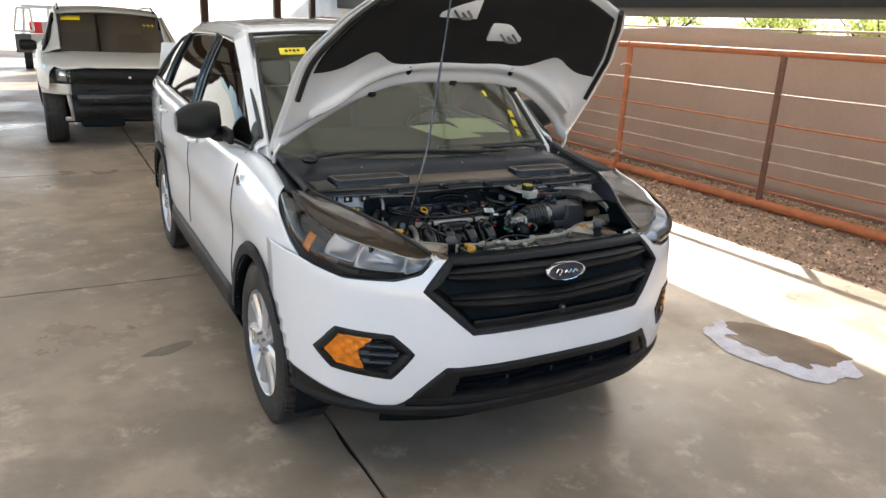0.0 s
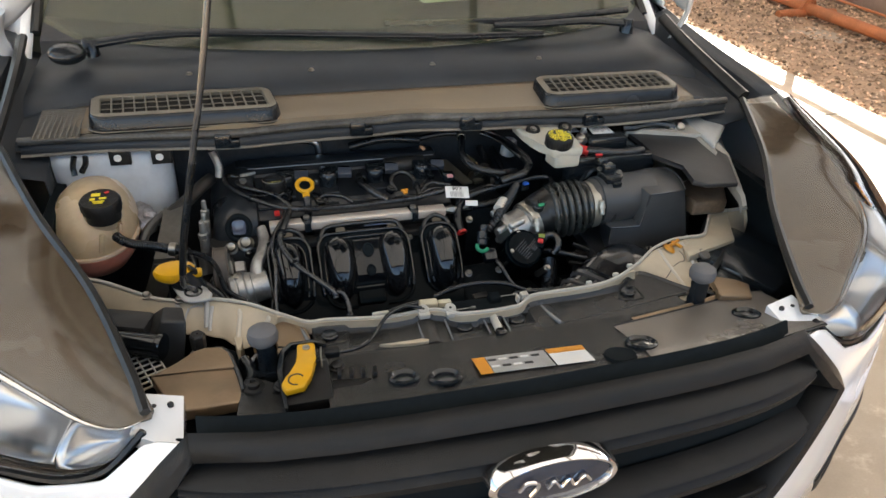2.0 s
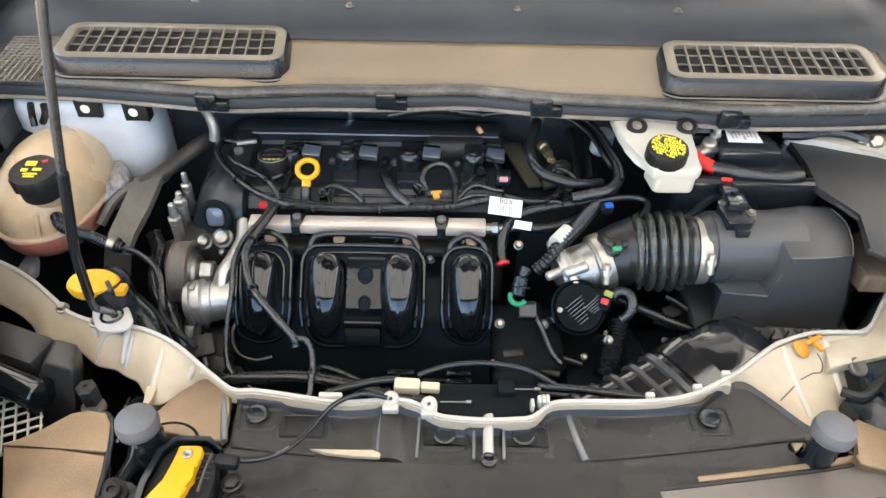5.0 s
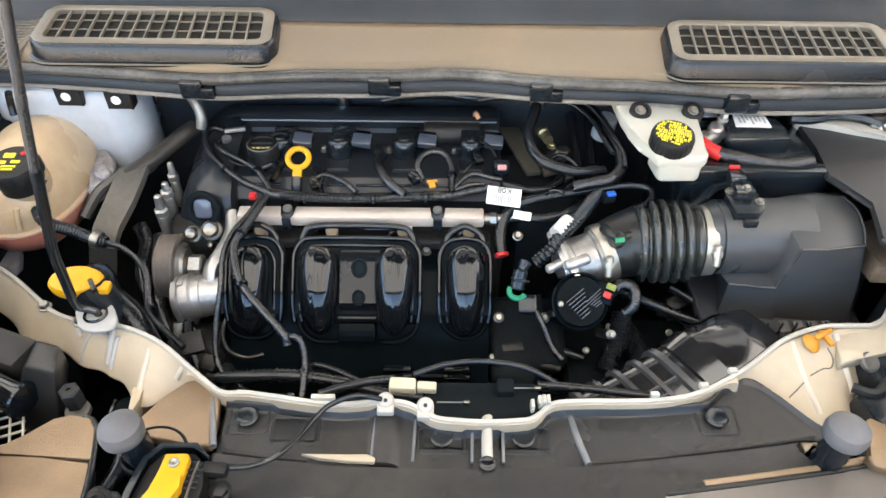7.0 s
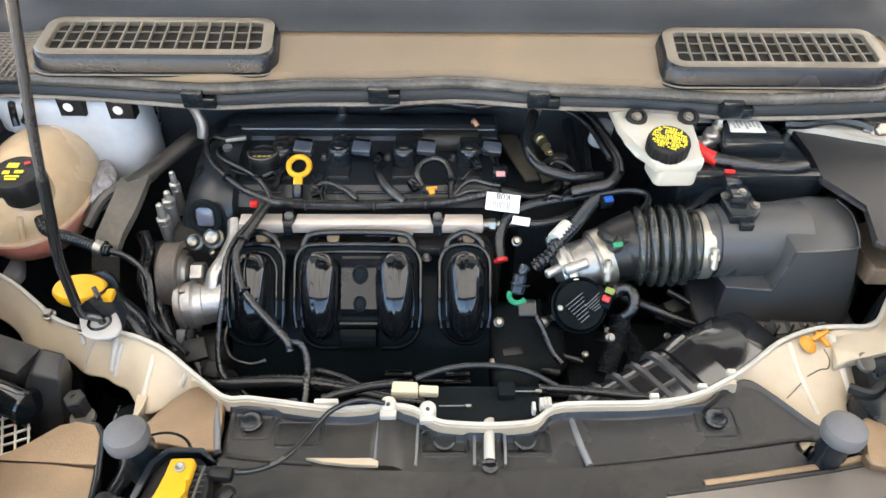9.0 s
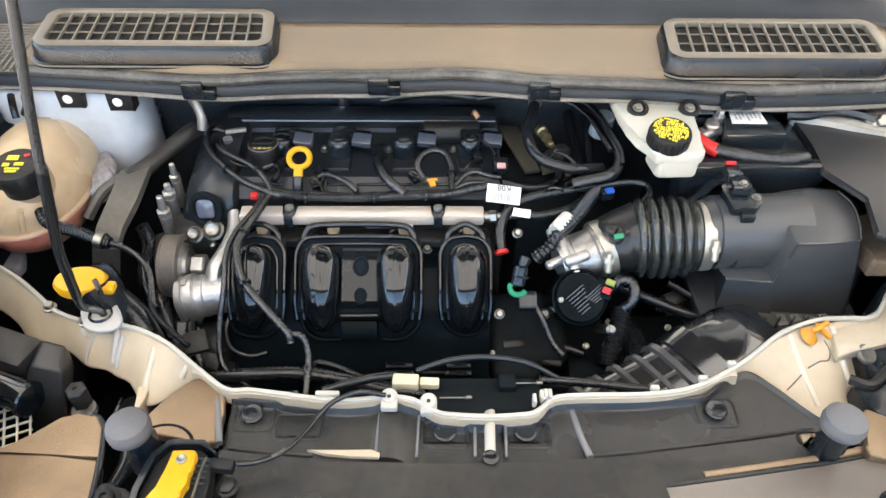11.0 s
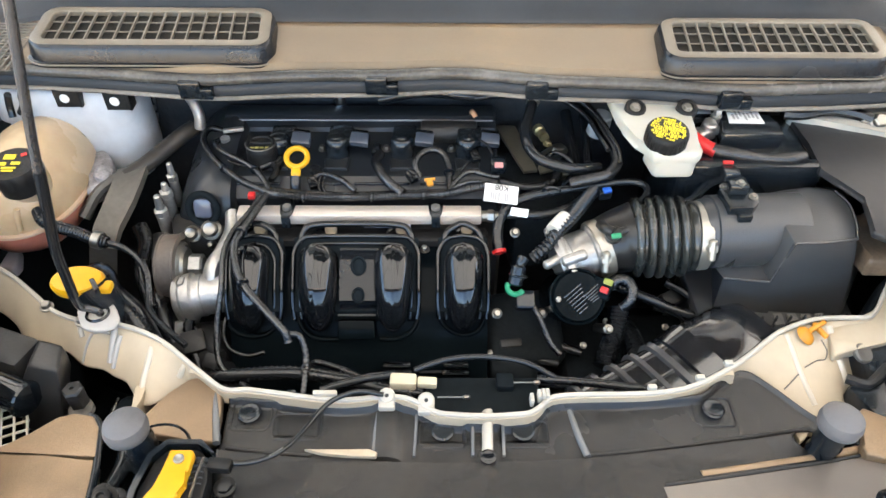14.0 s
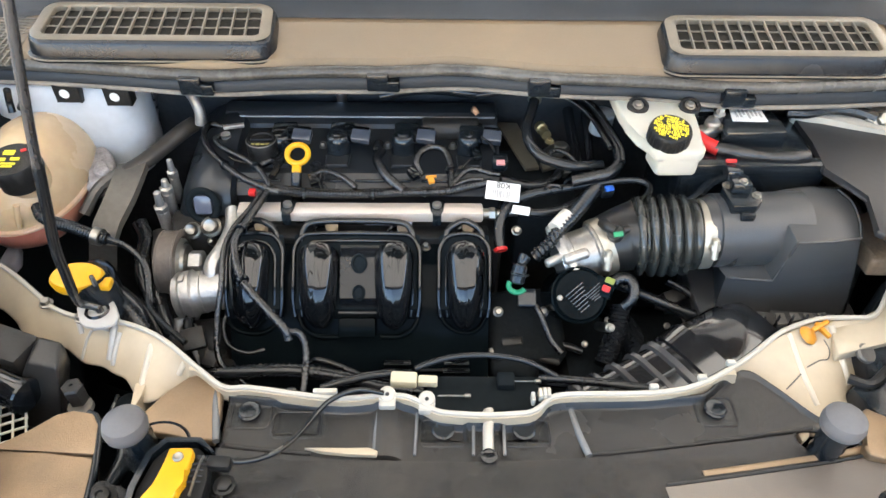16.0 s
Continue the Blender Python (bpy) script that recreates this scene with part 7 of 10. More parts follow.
tube(bm, [(0.4886, 0.5338, 0.9290), (0.4979, 0.5619, 0.9310), (0.5022, 0.5958, 0.9330), (0.4928, 0.6197, 0.9350)], 0.0014, 8, 4)
part("box_top_edge", bm, BOX_EDGE, airbox)
bm = B()
prism(bm, [(0.32, 0.445), (0.50, 0.435), (0.53, 0.48), (0.535, 0.62), (0.51, 0.66), (0.32, 0.655)], 0.78, 0.80, 0.004)
prism(bm, [(0.33, 0.455), (0.495, 0.447), (0.52, 0.48), (0.525, 0.62), (0.50, 0.65), (0.33, 0.645)], 0.55, 0.79, 0.01)
part("box_base", bm, BOX_PL, airbox)
for k in range(11):
    bm = B()
    x = 0.328 + 0.0185 * k
    box(bm, (x, 0.482 + 0.0008 * k, 0.826), (0.0016, 0.004, 0.026), 0.0006)
    part("box_rib", bm, BOX_EDGE, airbox)
for pts in ([(0.4030, 0.4980), (0.4148, 0.4980), (0.4138, 0.4810), (0.4005, 0.4781)], [(0.4215, 0.4980), (0.4325, 0.4981), (0.4337, 0.4876), (0.4207, 0.4838)], [(0.4395, 0.4971), (0.4502, 0.4981), (0.4524, 0.4924), (0.4400, 0.4886)], [(0.4584, 0.4981), (0.4691, 0.4991), (0.4697, 0.4953), (0.4587, 0.4933)]):
    bm = B()
    prism(bm, pts, 0.826, 0.83, 0.0005)
    part("box_foot", bm, GREY_MET, airbox)
MAF_AT = Matrix.Translation((0.353, 0.592, 0.94)) @ Matrix.Diagonal((0.8, 0.8, 0.8, 1)) @ Matrix.Translation((-0.357, -0.582, -0.937))
bm = B()
prism(bm, [(0.334, 0.553), (0.372, 0.553), (0.384, 0.566), (0.384, 0.60), (0.376, 0.612), (0.336, 0.61), (0.330, 0.60)], 0.925, 0.949, 0.003, pose(0, 0, 0))
box(bm, (0.355, 0.598, 0.957), (0.03, 0.034, 0.018), 0.003, (-8, 0, -4))
box(bm, (0.350, 0.622, 0.962), (0.025, 0.03, 0.018), 0.003, (-8, 0, -4))
box(bm, (0.359, 0.548, 0.93), (0.022, 0.012, 0.02), 0.002)
bm.transform(MAF_AT)
maf = part("airflow_sensor", bm, BLACK_SAT, airbox, "black airflow sensor with a red lock")
for k in range(4):
    bm = B()
    box(bm, (0.345 + 0.0065 * k, 0.637, 0.957), (0.0022, 0.004, 0.014), 0.0006)
    bm.transform(MAF_AT)
    part("sensor_rib", bm, BLACK_GL, maf)
bm = B()
box(bm, (0.349, 0.638, 0.972), (0.017, 0.006, 0.005), 0.001, (-8, 0, -4))
bm.transform(MAF_AT)
part("sensor_lock", bm, RED, maf)
for p in ((0.338, 0.603, 0.949), (0.378, 0.578, 0.949), (0.356, 0.59, 0.966)):
    bm = B()
    bolt(bm, p, 0.0055, 0.006)
    bm.transform(MAF_AT)
    part("sensor_screw", bm, STEEL, maf)
# cold air snorkel low in front
bm = B()


def snork(p, w, h, tw):
    o = []
    for k in range(20):
        a = 2 * math.pi * k / 20
        c, s_ = math.cos(a), math.sin(a)
        e = 0.55
        o.append(Vector(p) + Matrix.Rotation(radians(tw), 3, "Z") @ Vector((0, w * abs(c) ** e * (1 if c > 0 else -1), h * abs(s_) ** e * (1 if s_ > 0 else -1))))
    return o


loft(bm, [snork((0.425, 0.50, 0.70), 0.04, 0.05, 30), snork((0.405, 0.488, 0.765), 0.046, 0.05, 30), snork((0.375, 0.472, 0.80), 0.05, 0.048, 30), snork((0.335, 0.45, 0.818), 0.052, 0.042, 31), snork((0.295, 0.428, 0.818), 0.052, 0.036, 32), snork((0.25, 0.405, 0.805), 0.05, 0.028, 34), snork((0.20, 0.385, 0.79), 0.05, 0.024, 34), snork((0.13, 0.355, 0.77), 0.05, 0.02, 34)])
SNORK = mat("satin_snorkel_plastic", (0.011, 0.011, 0.012), 0.13, var=0.3, scale=12, fine=200, bump=0.04, spec=1.0, coat=0.5)
sn = part("air_snorkel", bm, SNORK, car, "black plastic cold-air snorkel", sharp=50)
def snork_at(x):
    """Centre and half sizes of the snorkel at x."""
    k = [(0.13, (0.355, 0.77, 0.05, 0.02)), (0.20, (0.385, 0.79, 0.05, 0.024)), (0.25, (0.405, 0.805, 0.05, 0.028)), (0.295, (0.428, 0.818, 0.052, 0.036)), (0.335, (0.45, 0.818, 0.052, 0.042))]
    return [curve1([(a, b[i]) for a, b in k], x) for i in range(4)]


for x, half, lift in ((0.278, 0.012, 0.003), (0.254, 0.003, 0.005), (0.232, 0.0025, 0.005), (0.208, 0.0025, 0.005), (0.184, 0.0025, 0.005), (0.160, 0.0025, 0.005)):
    bm = B()
    rings = []
    for dx, g in ((-half - 0.002, -0.002), (-half, lift), (half, lift), (half + 0.002, -0.002)):
        y, z, w, h = snork_at(x + dx)
        rings.append(snork((x + dx, y, z), w + g, h + g, 33))
    loft(bm, rings)
    part("snorkel_rib", bm, SNORK if half > 0.01 else BOX_EDGE, sn)
for a in (-0.03, 0.0, 0.03):
    bm = B()
    pts = []
    for x in (0.25, 0.22, 0.19, 0.155):
        y, z, w, h = snork_at(x)
        pts.append((x + 0.55 * a, y + a * 0.84, z + h + 0.001))
    tube(bm, pts, 0.0028, 6, 3)
    part("snorkel_spine", bm, BOX_EDGE, sn)

# brake fluid reservoir
bm = B()
prism(bm, [(0.209, 0.768), (0.213, 0.712), (0.219, 0.692), (0.233, 0.664), (0.238, 0.64), (0.244, 0.626), (0.302, 0.626), (0.31, 0.637), (0.305, 0.672), (0.313, 0.71), (0.327, 0.766)], 0.972, 0.989, 0.005, seg=3)
prism(bm, [(0.243, 0.665), (0.248, 0.632), (0.253, 0.626), (0.298, 0.627), (0.304, 0.634), (0.308, 0.665)], 0.95, 0.981, 0.006, seg=3)
res = part("brake_reservoir", bm, MILKY, car, "milky white brake fluid reservoir")
bm = B()
cm = Matrix.Translation((0.2625, 0.653, 0.9865)) @ pose(0, 0, 0, 6, 0, 0)
knurl(bm, [(0.025, 0, 0), (0.0275, 0.003, 1), (0.0275, 0.018, 1), (0.0258, 0.0225, 0), (0.0245, 0.0235, 0), (0, 0.0235, 0)], 26, 0.0006, cm)
bcap = part("reservoir_cap", bm, BLACK_PL, res, "black ribbed cap printed in yellow")
bm = B()
rnd = random.Random(21)
for row in range(9):
    y = -0.0188 + 0.0047 * row
    half = math.sqrt(max(0, 0.0226 ** 2 - y * y))
    x = -half
    while x < half - 0.0015:
        w = rnd.uniform(0.0012, 0.0042)
        ww = min(w, half - x)
        at = cm @ pose(0, 0, 0, 0, 0, -22) @ Vector((x + ww / 2, y + rnd.uniform(-0.0007, 0.0007), 0.0238))
        if rnd.random() > 0.13:
            box(bm, at, (ww, rnd.uniform(0.002, 0.0046), 0.0006), 0, (6, 0, -22))
        x += w + rnd.uniform(0.0005, 0.0013)
tagged(part("cap_print", bm, YELLOW_INK, bcap), kind="stuff")
for x in (0.239, 0.310):
    bm = B()
    lathe(bm, [(0.0145, -0.012), (0.0145, 0.004), (0.012, 0.006), (0.0085, 0.006), (0.0085, 0.002), (0, 0.002)], 26, Matrix.Translation((x, 0.727, 0.990)) @ pose(0, 0, 0, 22, 0, 0))
    g = part("mount_grommet", bm, BLACK_PL, res)
    bm = B()
    bolt(bm, (x, 0.727, 0.993), 0.0055, 0.005, pose(0, 0, 0, 22, 0, 0))
    part("mount_bolt", bm, STEEL, g)
bm = B()
cyl(bm, (0.205, 0.77, 0.92), (0.208, 0.768, 0.955), 0.016, 0.015)
part("reservoir_neck", bm, mat("cloudy_grey", (0.25, 0.265, 0.28), 0.4, bump=0.02), res)

# battery and tray
bm = B()
box(bm, (0.385, 0.715, 0.87), (0.19, 0.13, 0.16), 0.008)
prism(bm, [(0.3516, 0.686), (0.4369, 0.6867), (0.435, 0.706), (0.4266, 0.764), (0.370, 0.764)], 0.945, 0.978, 0.004)
box(bm, (0.395, 0.70, 0.946), (0.105, 0.05, 0.016), 0.004)
bat = part("battery", bm, BLACK_SAT, car, "black battery with white labels")
bm = B()
box(bm, (0.385, 0.655, 0.945), (0.19, 0.02, 0.02), 0.004)
part("battery_ledge", bm, BLACK_SAT, bat)
bm = B()
prism(bm, [(0.368, 0.712), (0.416, 0.711), (0.415, 0.757), (0.374, 0.757)], 0.978, 0.9792, 0)
part("battery_label", bm, PAPER, bat, "white printed battery label")
bm = B()
for k in range(7):
    box(bm, (0.377 + 0.0055 * k, 0.726 + 0.003 * (k % 3), 0.9796), (0.003, 0.012 + 0.006 * (k % 2), 0.0004), 0)
tagged(part("label_print", bm, GREY_INK, bat), kind="stuff")
bm = B()
box(bm, (0.342, 0.76, 0.958), (0.034, 0.04, 0.02), 0.004)
part("battery_cell_cap", bm, BLACK_SAT, bat)
bm = B()
box(bm, (0.343, 0.762, 0.9695), (0.026, 0.026, 0.0012), 0)
part("battery_label", bm, PAPER, bat)
bm = B()
cyl(bm, (0.345, 0.719, 0.945), (0.345, 0.719, 0.974), 0.0125, 0.0105)
cyl(bm, (0.328, 0.705, 0.962), (0.362, 0.72, 0.962), 0.006)
box(bm, (0.352, 0.73, 0.965), (0.022, 0.012, 0.018), 0.003, (0, 0, 20))
box(bm, (0.333, 0.712, 0.96), (0.016, 0.02, 0.012), 0.003, (0, 0, -25))
bolt(bm, (0.357, 0.733, 0.974), 0.006, 0.012)
part("battery_terminal", bm, CAST, bat, "corroded lead battery terminal")
bm = B()
tube(bm, [(0.318, 0.70, 0.963), (0.329, 0.688, 0.960), (0.345, 0.676, 0.957)], 0.0095, 10, 4)
part("terminal_boot", bm, RED, bat, "red terminal boot")
bm = B()
tube(bm, [(0.34, 0.679, 0.958), (0.37, 0.667, 0.958), (0.405, 0.661, 0.957), (0.435, 0.66, 0.957), (0.46, 0.663, 0.957)], lambda t: 0.009 + 0.0015 * math.sin(9 * t), 10, 6)
part("battery_cable", bm, TAPE, bat)
bm = B()
tube(bm, [(0.28, 0.62, 0.90), (0.31, 0.625, 0.915), (0.34, 0.645, 0.93), (0.38, 0.64, 0.925)], 0.006, 8, 5)
box(bm, (0.41, 0.66, 0.92), (0.16, 0.012, 0.03), 0.003)
part("battery_strap", bm, BLACK_SAT, bat)

# fuse box, shields and brace at the corner of the bay
bm = B()
prism(bm, [(0.4724, 0.7789), (0.4840, 0.6978), (0.4726, 0.6388), (0.4938, 0.6147), (0.5110, 0.5840), (0.4895, 0.5180), (0.5113, 0.5011), (0.5739, 0.4930), (0.6753, 0.700), (0.6453, 0.7060), (0.5969, 0.7245), (0.5177, 0.7632)], 0.945, 0.955, 0.003, seg=3)
part("fuse_box_cover", bm, mat("smooth_charcoal_plastic", (0.022, 0.0222, 0.0235), 0.42, var=0.2, scale=12, bump=0.05, spec=0.5), car, "smooth black fuse box cover")
bm = B()
prism(bm, [(0.512, 0.524), (0.518, 0.566), (0.50, 0.60), (0.64, 0.66), (0.618, 0.58), (0.586, 0.522)], 0.87, 0.90, 0.006, seg=3)
part("dusty_side_panel", bm, mat("brown_dust_film", (0.12, 0.085, 0.057), 0.45, var=0.6, scale=16, fine=200, bump=0.15), car, "dusty brown side panel")
bm = B()
prism(bm, [(0.4698, 0.7534), (0.4806, 0.7784), (0.5144, 0.7847), (0.5606, 0.7763), (0.6116, 0.7652), (0.6652, 0.7542), (0.6331, 0.6906), (0.5887, 0.7155), (0.5411, 0.7302), (0.5127, 0.7411), (0.4874, 0.7464)], 0.94, 0.964, 0.004, seg=3)
part("firewall_corner", bm, RIM_WHITE, car, "white painted corner of the firewall")
bm = B()
tube(bm, [(0.455, 0.745, 0.972), (0.485, 0.744, 0.972), (0.52, 0.752, 0.974), (0.555, 0.748, 0.972), (0.58, 0.738, 0.968)], 0.0085, 8, 5)
part("corner_harness", bm, TAPE, car)
bm = B()
bolt(bm, (0.588, 0.735, 0.966), 0.010, 0.012, pose(0, 0, 0, 40, 0, 0))
cyl(bm, (0.568, 0.743, 0.966), (0.598, 0.733, 0.962), 0.009)
part("corner_bolt", bm, STEEL, car)
bm = B()
prism(bm, [(0.628, 0.79), (0.681, 0.79), (0.712, 0.74), (0.618, 0.64)], 0.945, 0.968, 0.008, seg=3)
part("tower_corner", bm, mat("pale_primer", (0.44, 0.44, 0.43), 0.4, var=0.1, scale=9, bump=0.04), car)
bm = B()
loft(bm, [[Vector(p) + Vector((0, 0, -d)) for d, p in ((0.02, (x0, y0, z)), (0.004, (x0, y0, z)), (0, (x0 + 0.006, y0 - 0.003, z)), (0.003, (0.5 * (x0 + x1), 0.5 * (y0 + y1), z)), (0, (x1 - 0.006, y1 + 0.003, z)), (0.004, (x1, y1, z)), (0.02, (x1, y1, z)))] for x0, y0, x1, y1, z in ((0.62, 0.75, 0.662, 0.722, 0.962), (0.601, 0.63, 0.64, 0.62, 0.957), (0.575, 0.48, 0.60, 0.51, 0.938), (0.565, 0.455, 0.592, 0.487, 0.928))])
part("side_brace", bm, mat("grey_primer", (0.3, 0.285, 0.255), 0.4, var=0.15, scale=9, bump=0.04), car, "pale painted diagonal brace")

# pale inner wing below the tank
bm = B()
prism(bm, [(-0.7257, 0.6722), (-0.6630, 0.6604), (-0.6380, 0.6534), (-0.6253, 0.6209), (-0.6298, 0.6051), (-0.6579, 0.6117), (-0.7015, 0.6205)], 0.78, 0.80, 0.006, seg=3)
part("inner_wing", bm, mat("lilac_grey_primer", (0.3, 0.285, 0.31), 0.4, var=0.15, scale=12, bump=0.04), car, "pale lilac-grey inner wing panel")

# coolant tank: a tall dome welded to a shallow bowl
bm = B()
TANK_C = Vector((-0.602, 0.709, 0.873))


def tank_ring(zz, grow=0.0):
    """A ring of the tank at zz between -1 (foot) and 1 (top)."""
    r = max(0.02, 1 - abs(zz) ** 2.3) ** (1 / 2.1)
    return [TANK_C + Vector(((0.0705 * r + grow) * (abs(math.cos(b)) ** 0.9) * (1 if math.cos(b) > 0 else -1), ((0.114 if zz >= 0 else 0.12) * r + grow) * (abs(math.sin(b)) ** 0.92) * (1 if math.sin(b) > 0 else -1), (0.083 if zz > 0 else 0.07) * zz)) for b in steps(0, 2 * math.pi, 45)[:-1]]


loft(bm, [tank_ring(z) for z in (0.0, 0.12, 0.25, 0.4, 0.55, 0.68, 0.8, 0.88, 0.94, 0.98, 1.0)])
tube(bm, [(-0.582, 0.66, 0.90), (-0.576, 0.645, 0.925), (-0.571, 0.636, 0.946)], 0.03, 24, 5)
tank = part("coolant_tank", bm, TANK, car, "yellowed translucent coolant tank with pink fluid", sharp=70)
bm = B()
loft(bm, [tank_ring(z) for z in (-0.95, -0.85, -0.7, -0.5, -0.3, -0.12, -0.03)])
part("tank_fluid", bm, COOLANT, tank, "pink coolant showing through the tank")
bm = B()
loft(bm, [[p + Vector((0, 0, h)) for p in tank_ring(0.0, g)] for g, h in ((-0.003, -0.003), (0.005, -0.0025), (0.006, 0.0), (0.005, 0.0025), (-0.003, 0.003))], caps=False)
part("tank_seam", bm, mat("milky_seam", (0.56, 0.4, 0.28), 0.3, var=0.1, bump=0.02, sss=0.3), tank)
for a, b in ((-0.05, 0.35), (0.4, 0.75)):
    bm = B()
    tube(bm, [TANK_C + Vector((0.0715 * math.cos(q) * 0.985, 0.1215 * math.sin(q) * 0.985, z)) for q, z in ((-1.2 + a, 0.012), (-1.15 + a, 0.03), (-1.1 + a, 0.045))], 0.004, 8, 4)
    part("tank_ridge", bm, TANK, tank)
bm = B()
knurl(bm, [(0.028, -0.012, 0), (0.028, 0.004, 0), (0.0325, 0.006, 1), (0.0325, 0.022, 1), (0.0295, 0.026, 0), (0.0285, 0.0255, 0), (0, 0.0258, 0)], 9, 0.0016, Matrix.Translation((-0.5705, 0.631, 0.944)) @ pose(0, 0, 0, 6, 0, 0))
ccap = part("tank_cap", bm, BLACK_PL, tank, "black coolant cap with yellow symbols")
bm = B()
for x, y, w, h in ((-0.012, 0.016, 0.02, 0.012), (-0.018, -0.002, 0.012, 0.008), (0.004, 0.0, 0.016, 0.007), (-0.004, -0.012, 0.026, 0.004), (-0.004, -0.019, 0.02, 0.004)):
    box(bm, (-0.5685 + 0.72 * x, 0.6285 + 0.72 * y, 0.9702 + y * 0.072), (0.7 * w, 0.7 * h, 0.0008), 0, (6, 0, 0))
part("cap_print", bm, YELLOW_INK, ccap)
bm = B()
box(bm, (-0.5605, 0.644, 0.9724), (0.007, 0.005, 0.0008), 0, (6, 0, 30))
part("cap_mark", bm, RED, ccap)
# tank return hose with clamp
bm = B()
tube(bm, [(-0.5545, 0.6103, 0.9050), (-0.5417, 0.5925, 0.9050), (-0.5254, 0.5850, 0.9020), (-0.4964, 0.5766, 0.9000), (-0.4726, 0.5672, 0.8970), (-0.4504, 0.5621, 0.8940)], 0.0085, 10, 6, ribs=0.0009, pitch=0.004)
hose = part("coolant_hose", bm, HOSE, tank, "ribbed black coolant hose")
bm = B()
tube(bm, [(-0.4525, 0.5621, 0.8940), (-0.4303, 0.5560, 0.8900), (-0.4086, 0.5407, 0.8850), (-0.3965, 0.5236, 0.8750), (-0.3902, 0.4992, 0.8650), (-0.3833, 0.4776, 0.8600), (-0.3640, 0.4576, 0.8550), (-0.3315, 0.4314, 0.8500)], 0.0042, 8, 6)
part("vacuum_line", bm, HOSE, hose)
bm = B()
lathe(bm, [(0.0095, 0), (0.0115, 0.001), (0.0115, 0.011), (0.0095, 0.012)], 20, axis_m((-0.4701, 0.5662, 0.8970), (-0.4536, 0.5621, 0.8950)))
part("hose_clamp", bm, STEEL, hose)
bm = B()
for pts in ([(-0.6220, 0.7570, 0.9900), (-0.6283, 0.7600, 0.9700), (-0.6273, 0.7546, 0.9550)], [(-0.6036, 0.7572, 0.9900), (-0.6062, 0.7567, 0.9750), (-0.6154, 0.7570, 0.9600)]):
    tube(bm, pts, 0.0052, 8, 4)
part("overflow_tube", bm, HOSE, tank)

# washer filler with yellow cap
bm = B()
tube(bm, [(-0.41, 0.46, 0.78), (-0.43, 0.475, 0.85), (-0.448, 0.487, 0.90)], 0.024, 16, 5)
tube(bm, [(-0.445, 0.50, 0.89), (-0.455, 0.52, 0.87), (-0.46, 0.53, 0.80)], 0.02, 12, 5)
wf = part("washer_filler", bm, BLACK_SAT, car, "black washer filler neck with a yellow cap")
bm = B()
q = Matrix.Translation((-0.458, 0.484, 0.902)) @ pose(0, 0, 0, 4, 0, 0)
lathe(bm, [(0.022, -0.01), (0.028, -0.004), (0.029, 0.004), (0.026, 0.009), (0.012, 0.011), (0, 0.011)], 32, q @ Matrix.Diagonal((1.12, 0.74, 1, 1)))
box(bm, q @ Vector((0.033, -0.006, 0)), (0.016, 0.016, 0.010), 0.003)
part("washer_cap", bm, YELLOW, wf, "yellow washer cap")
bm = B()
box(bm, (-0.43, 0.468, 0.914), (0.006, 0.022, 0.01), 0.002, (0, 0, 35))
part("cap_strap", bm, BLACK_SAT, wf)
bm = B()
tube(bm, [(-0.43, 0.495, 0.86), (-0.405, 0.475, 0.85), (-0.385, 0.45, 0.83), (-0.365, 0.42, 0.79)], 0.017, 14, 5)
part("washer_tube", bm, HOSE, wf)
# engine mount bracket
bm = B()
loft(bm, [[Vector(a), Vector(b), Vector(b) - Vector((0, 0, 0.012)), Vector(a) - Vector((0, 0, 0.012))] for a, b in zip([(-0.4864, 0.7160, 0.8950), (-0.4855, 0.6965, 0.8960), (-0.4904, 0.6601, 0.8850), (-0.4971, 0.6219, 0.8720), (-0.5034, 0.6064, 0.8550), (-0.5235, 0.6122, 0.8000), (-0.5563, 0.6311, 0.7200)], [(-0.4483, 0.7229, 0.8950), (-0.4455, 0.6866, 0.8960), (-0.4510, 0.6579, 0.8850), (-0.4611, 0.6187, 0.8720), (-0.4682, 0.6032, 0.8550), (-0.4878, 0.6124, 0.8000), (-0.5181, 0.6313, 0.7200)])])
mnt = part("mount_bracket", bm, mat("dusty_grey_bracket", (0.115, 0.105, 0.09), 0.45, 0.3, var=0.3, scale=12, fine=140, bump=0.1), car, "dull grey engine mount bracket")
bm = B()
tube(bm, [(-0.53, 0.66, 0.85), (-0.51, 0.69, 0.875), (-0.48, 0.725, 0.882)], 0.008, 8, 4)
part("mount_strut", bm, GREY_MET, mnt)
bm = B()
tube(bm, [(-0.4765, 0.7080, 0.8850), (-0.4527, 0.7335, 0.8900), (-0.4298, 0.7685, 0.8950), (-0.4133, 0.7905, 0.9000), (-0.4011, 0.8100, 0.9000)], 0.012, 14, 5)
part("upper_hose", bm, mat("dusty_old_hose", (0.035, 0.031, 0.027), 0.4, var=0.3, scale=14, bump=0.1), mnt)

# ---- harnesses and hoses over the engine ----
def line(name, pts, r, material, label="", n=10, ribs=0.0, pitch=0.006, parent=engine):
    return part(name, tube(B(), pts, r, n, 6, ribs, pitch), material, parent, label, sharp=70)


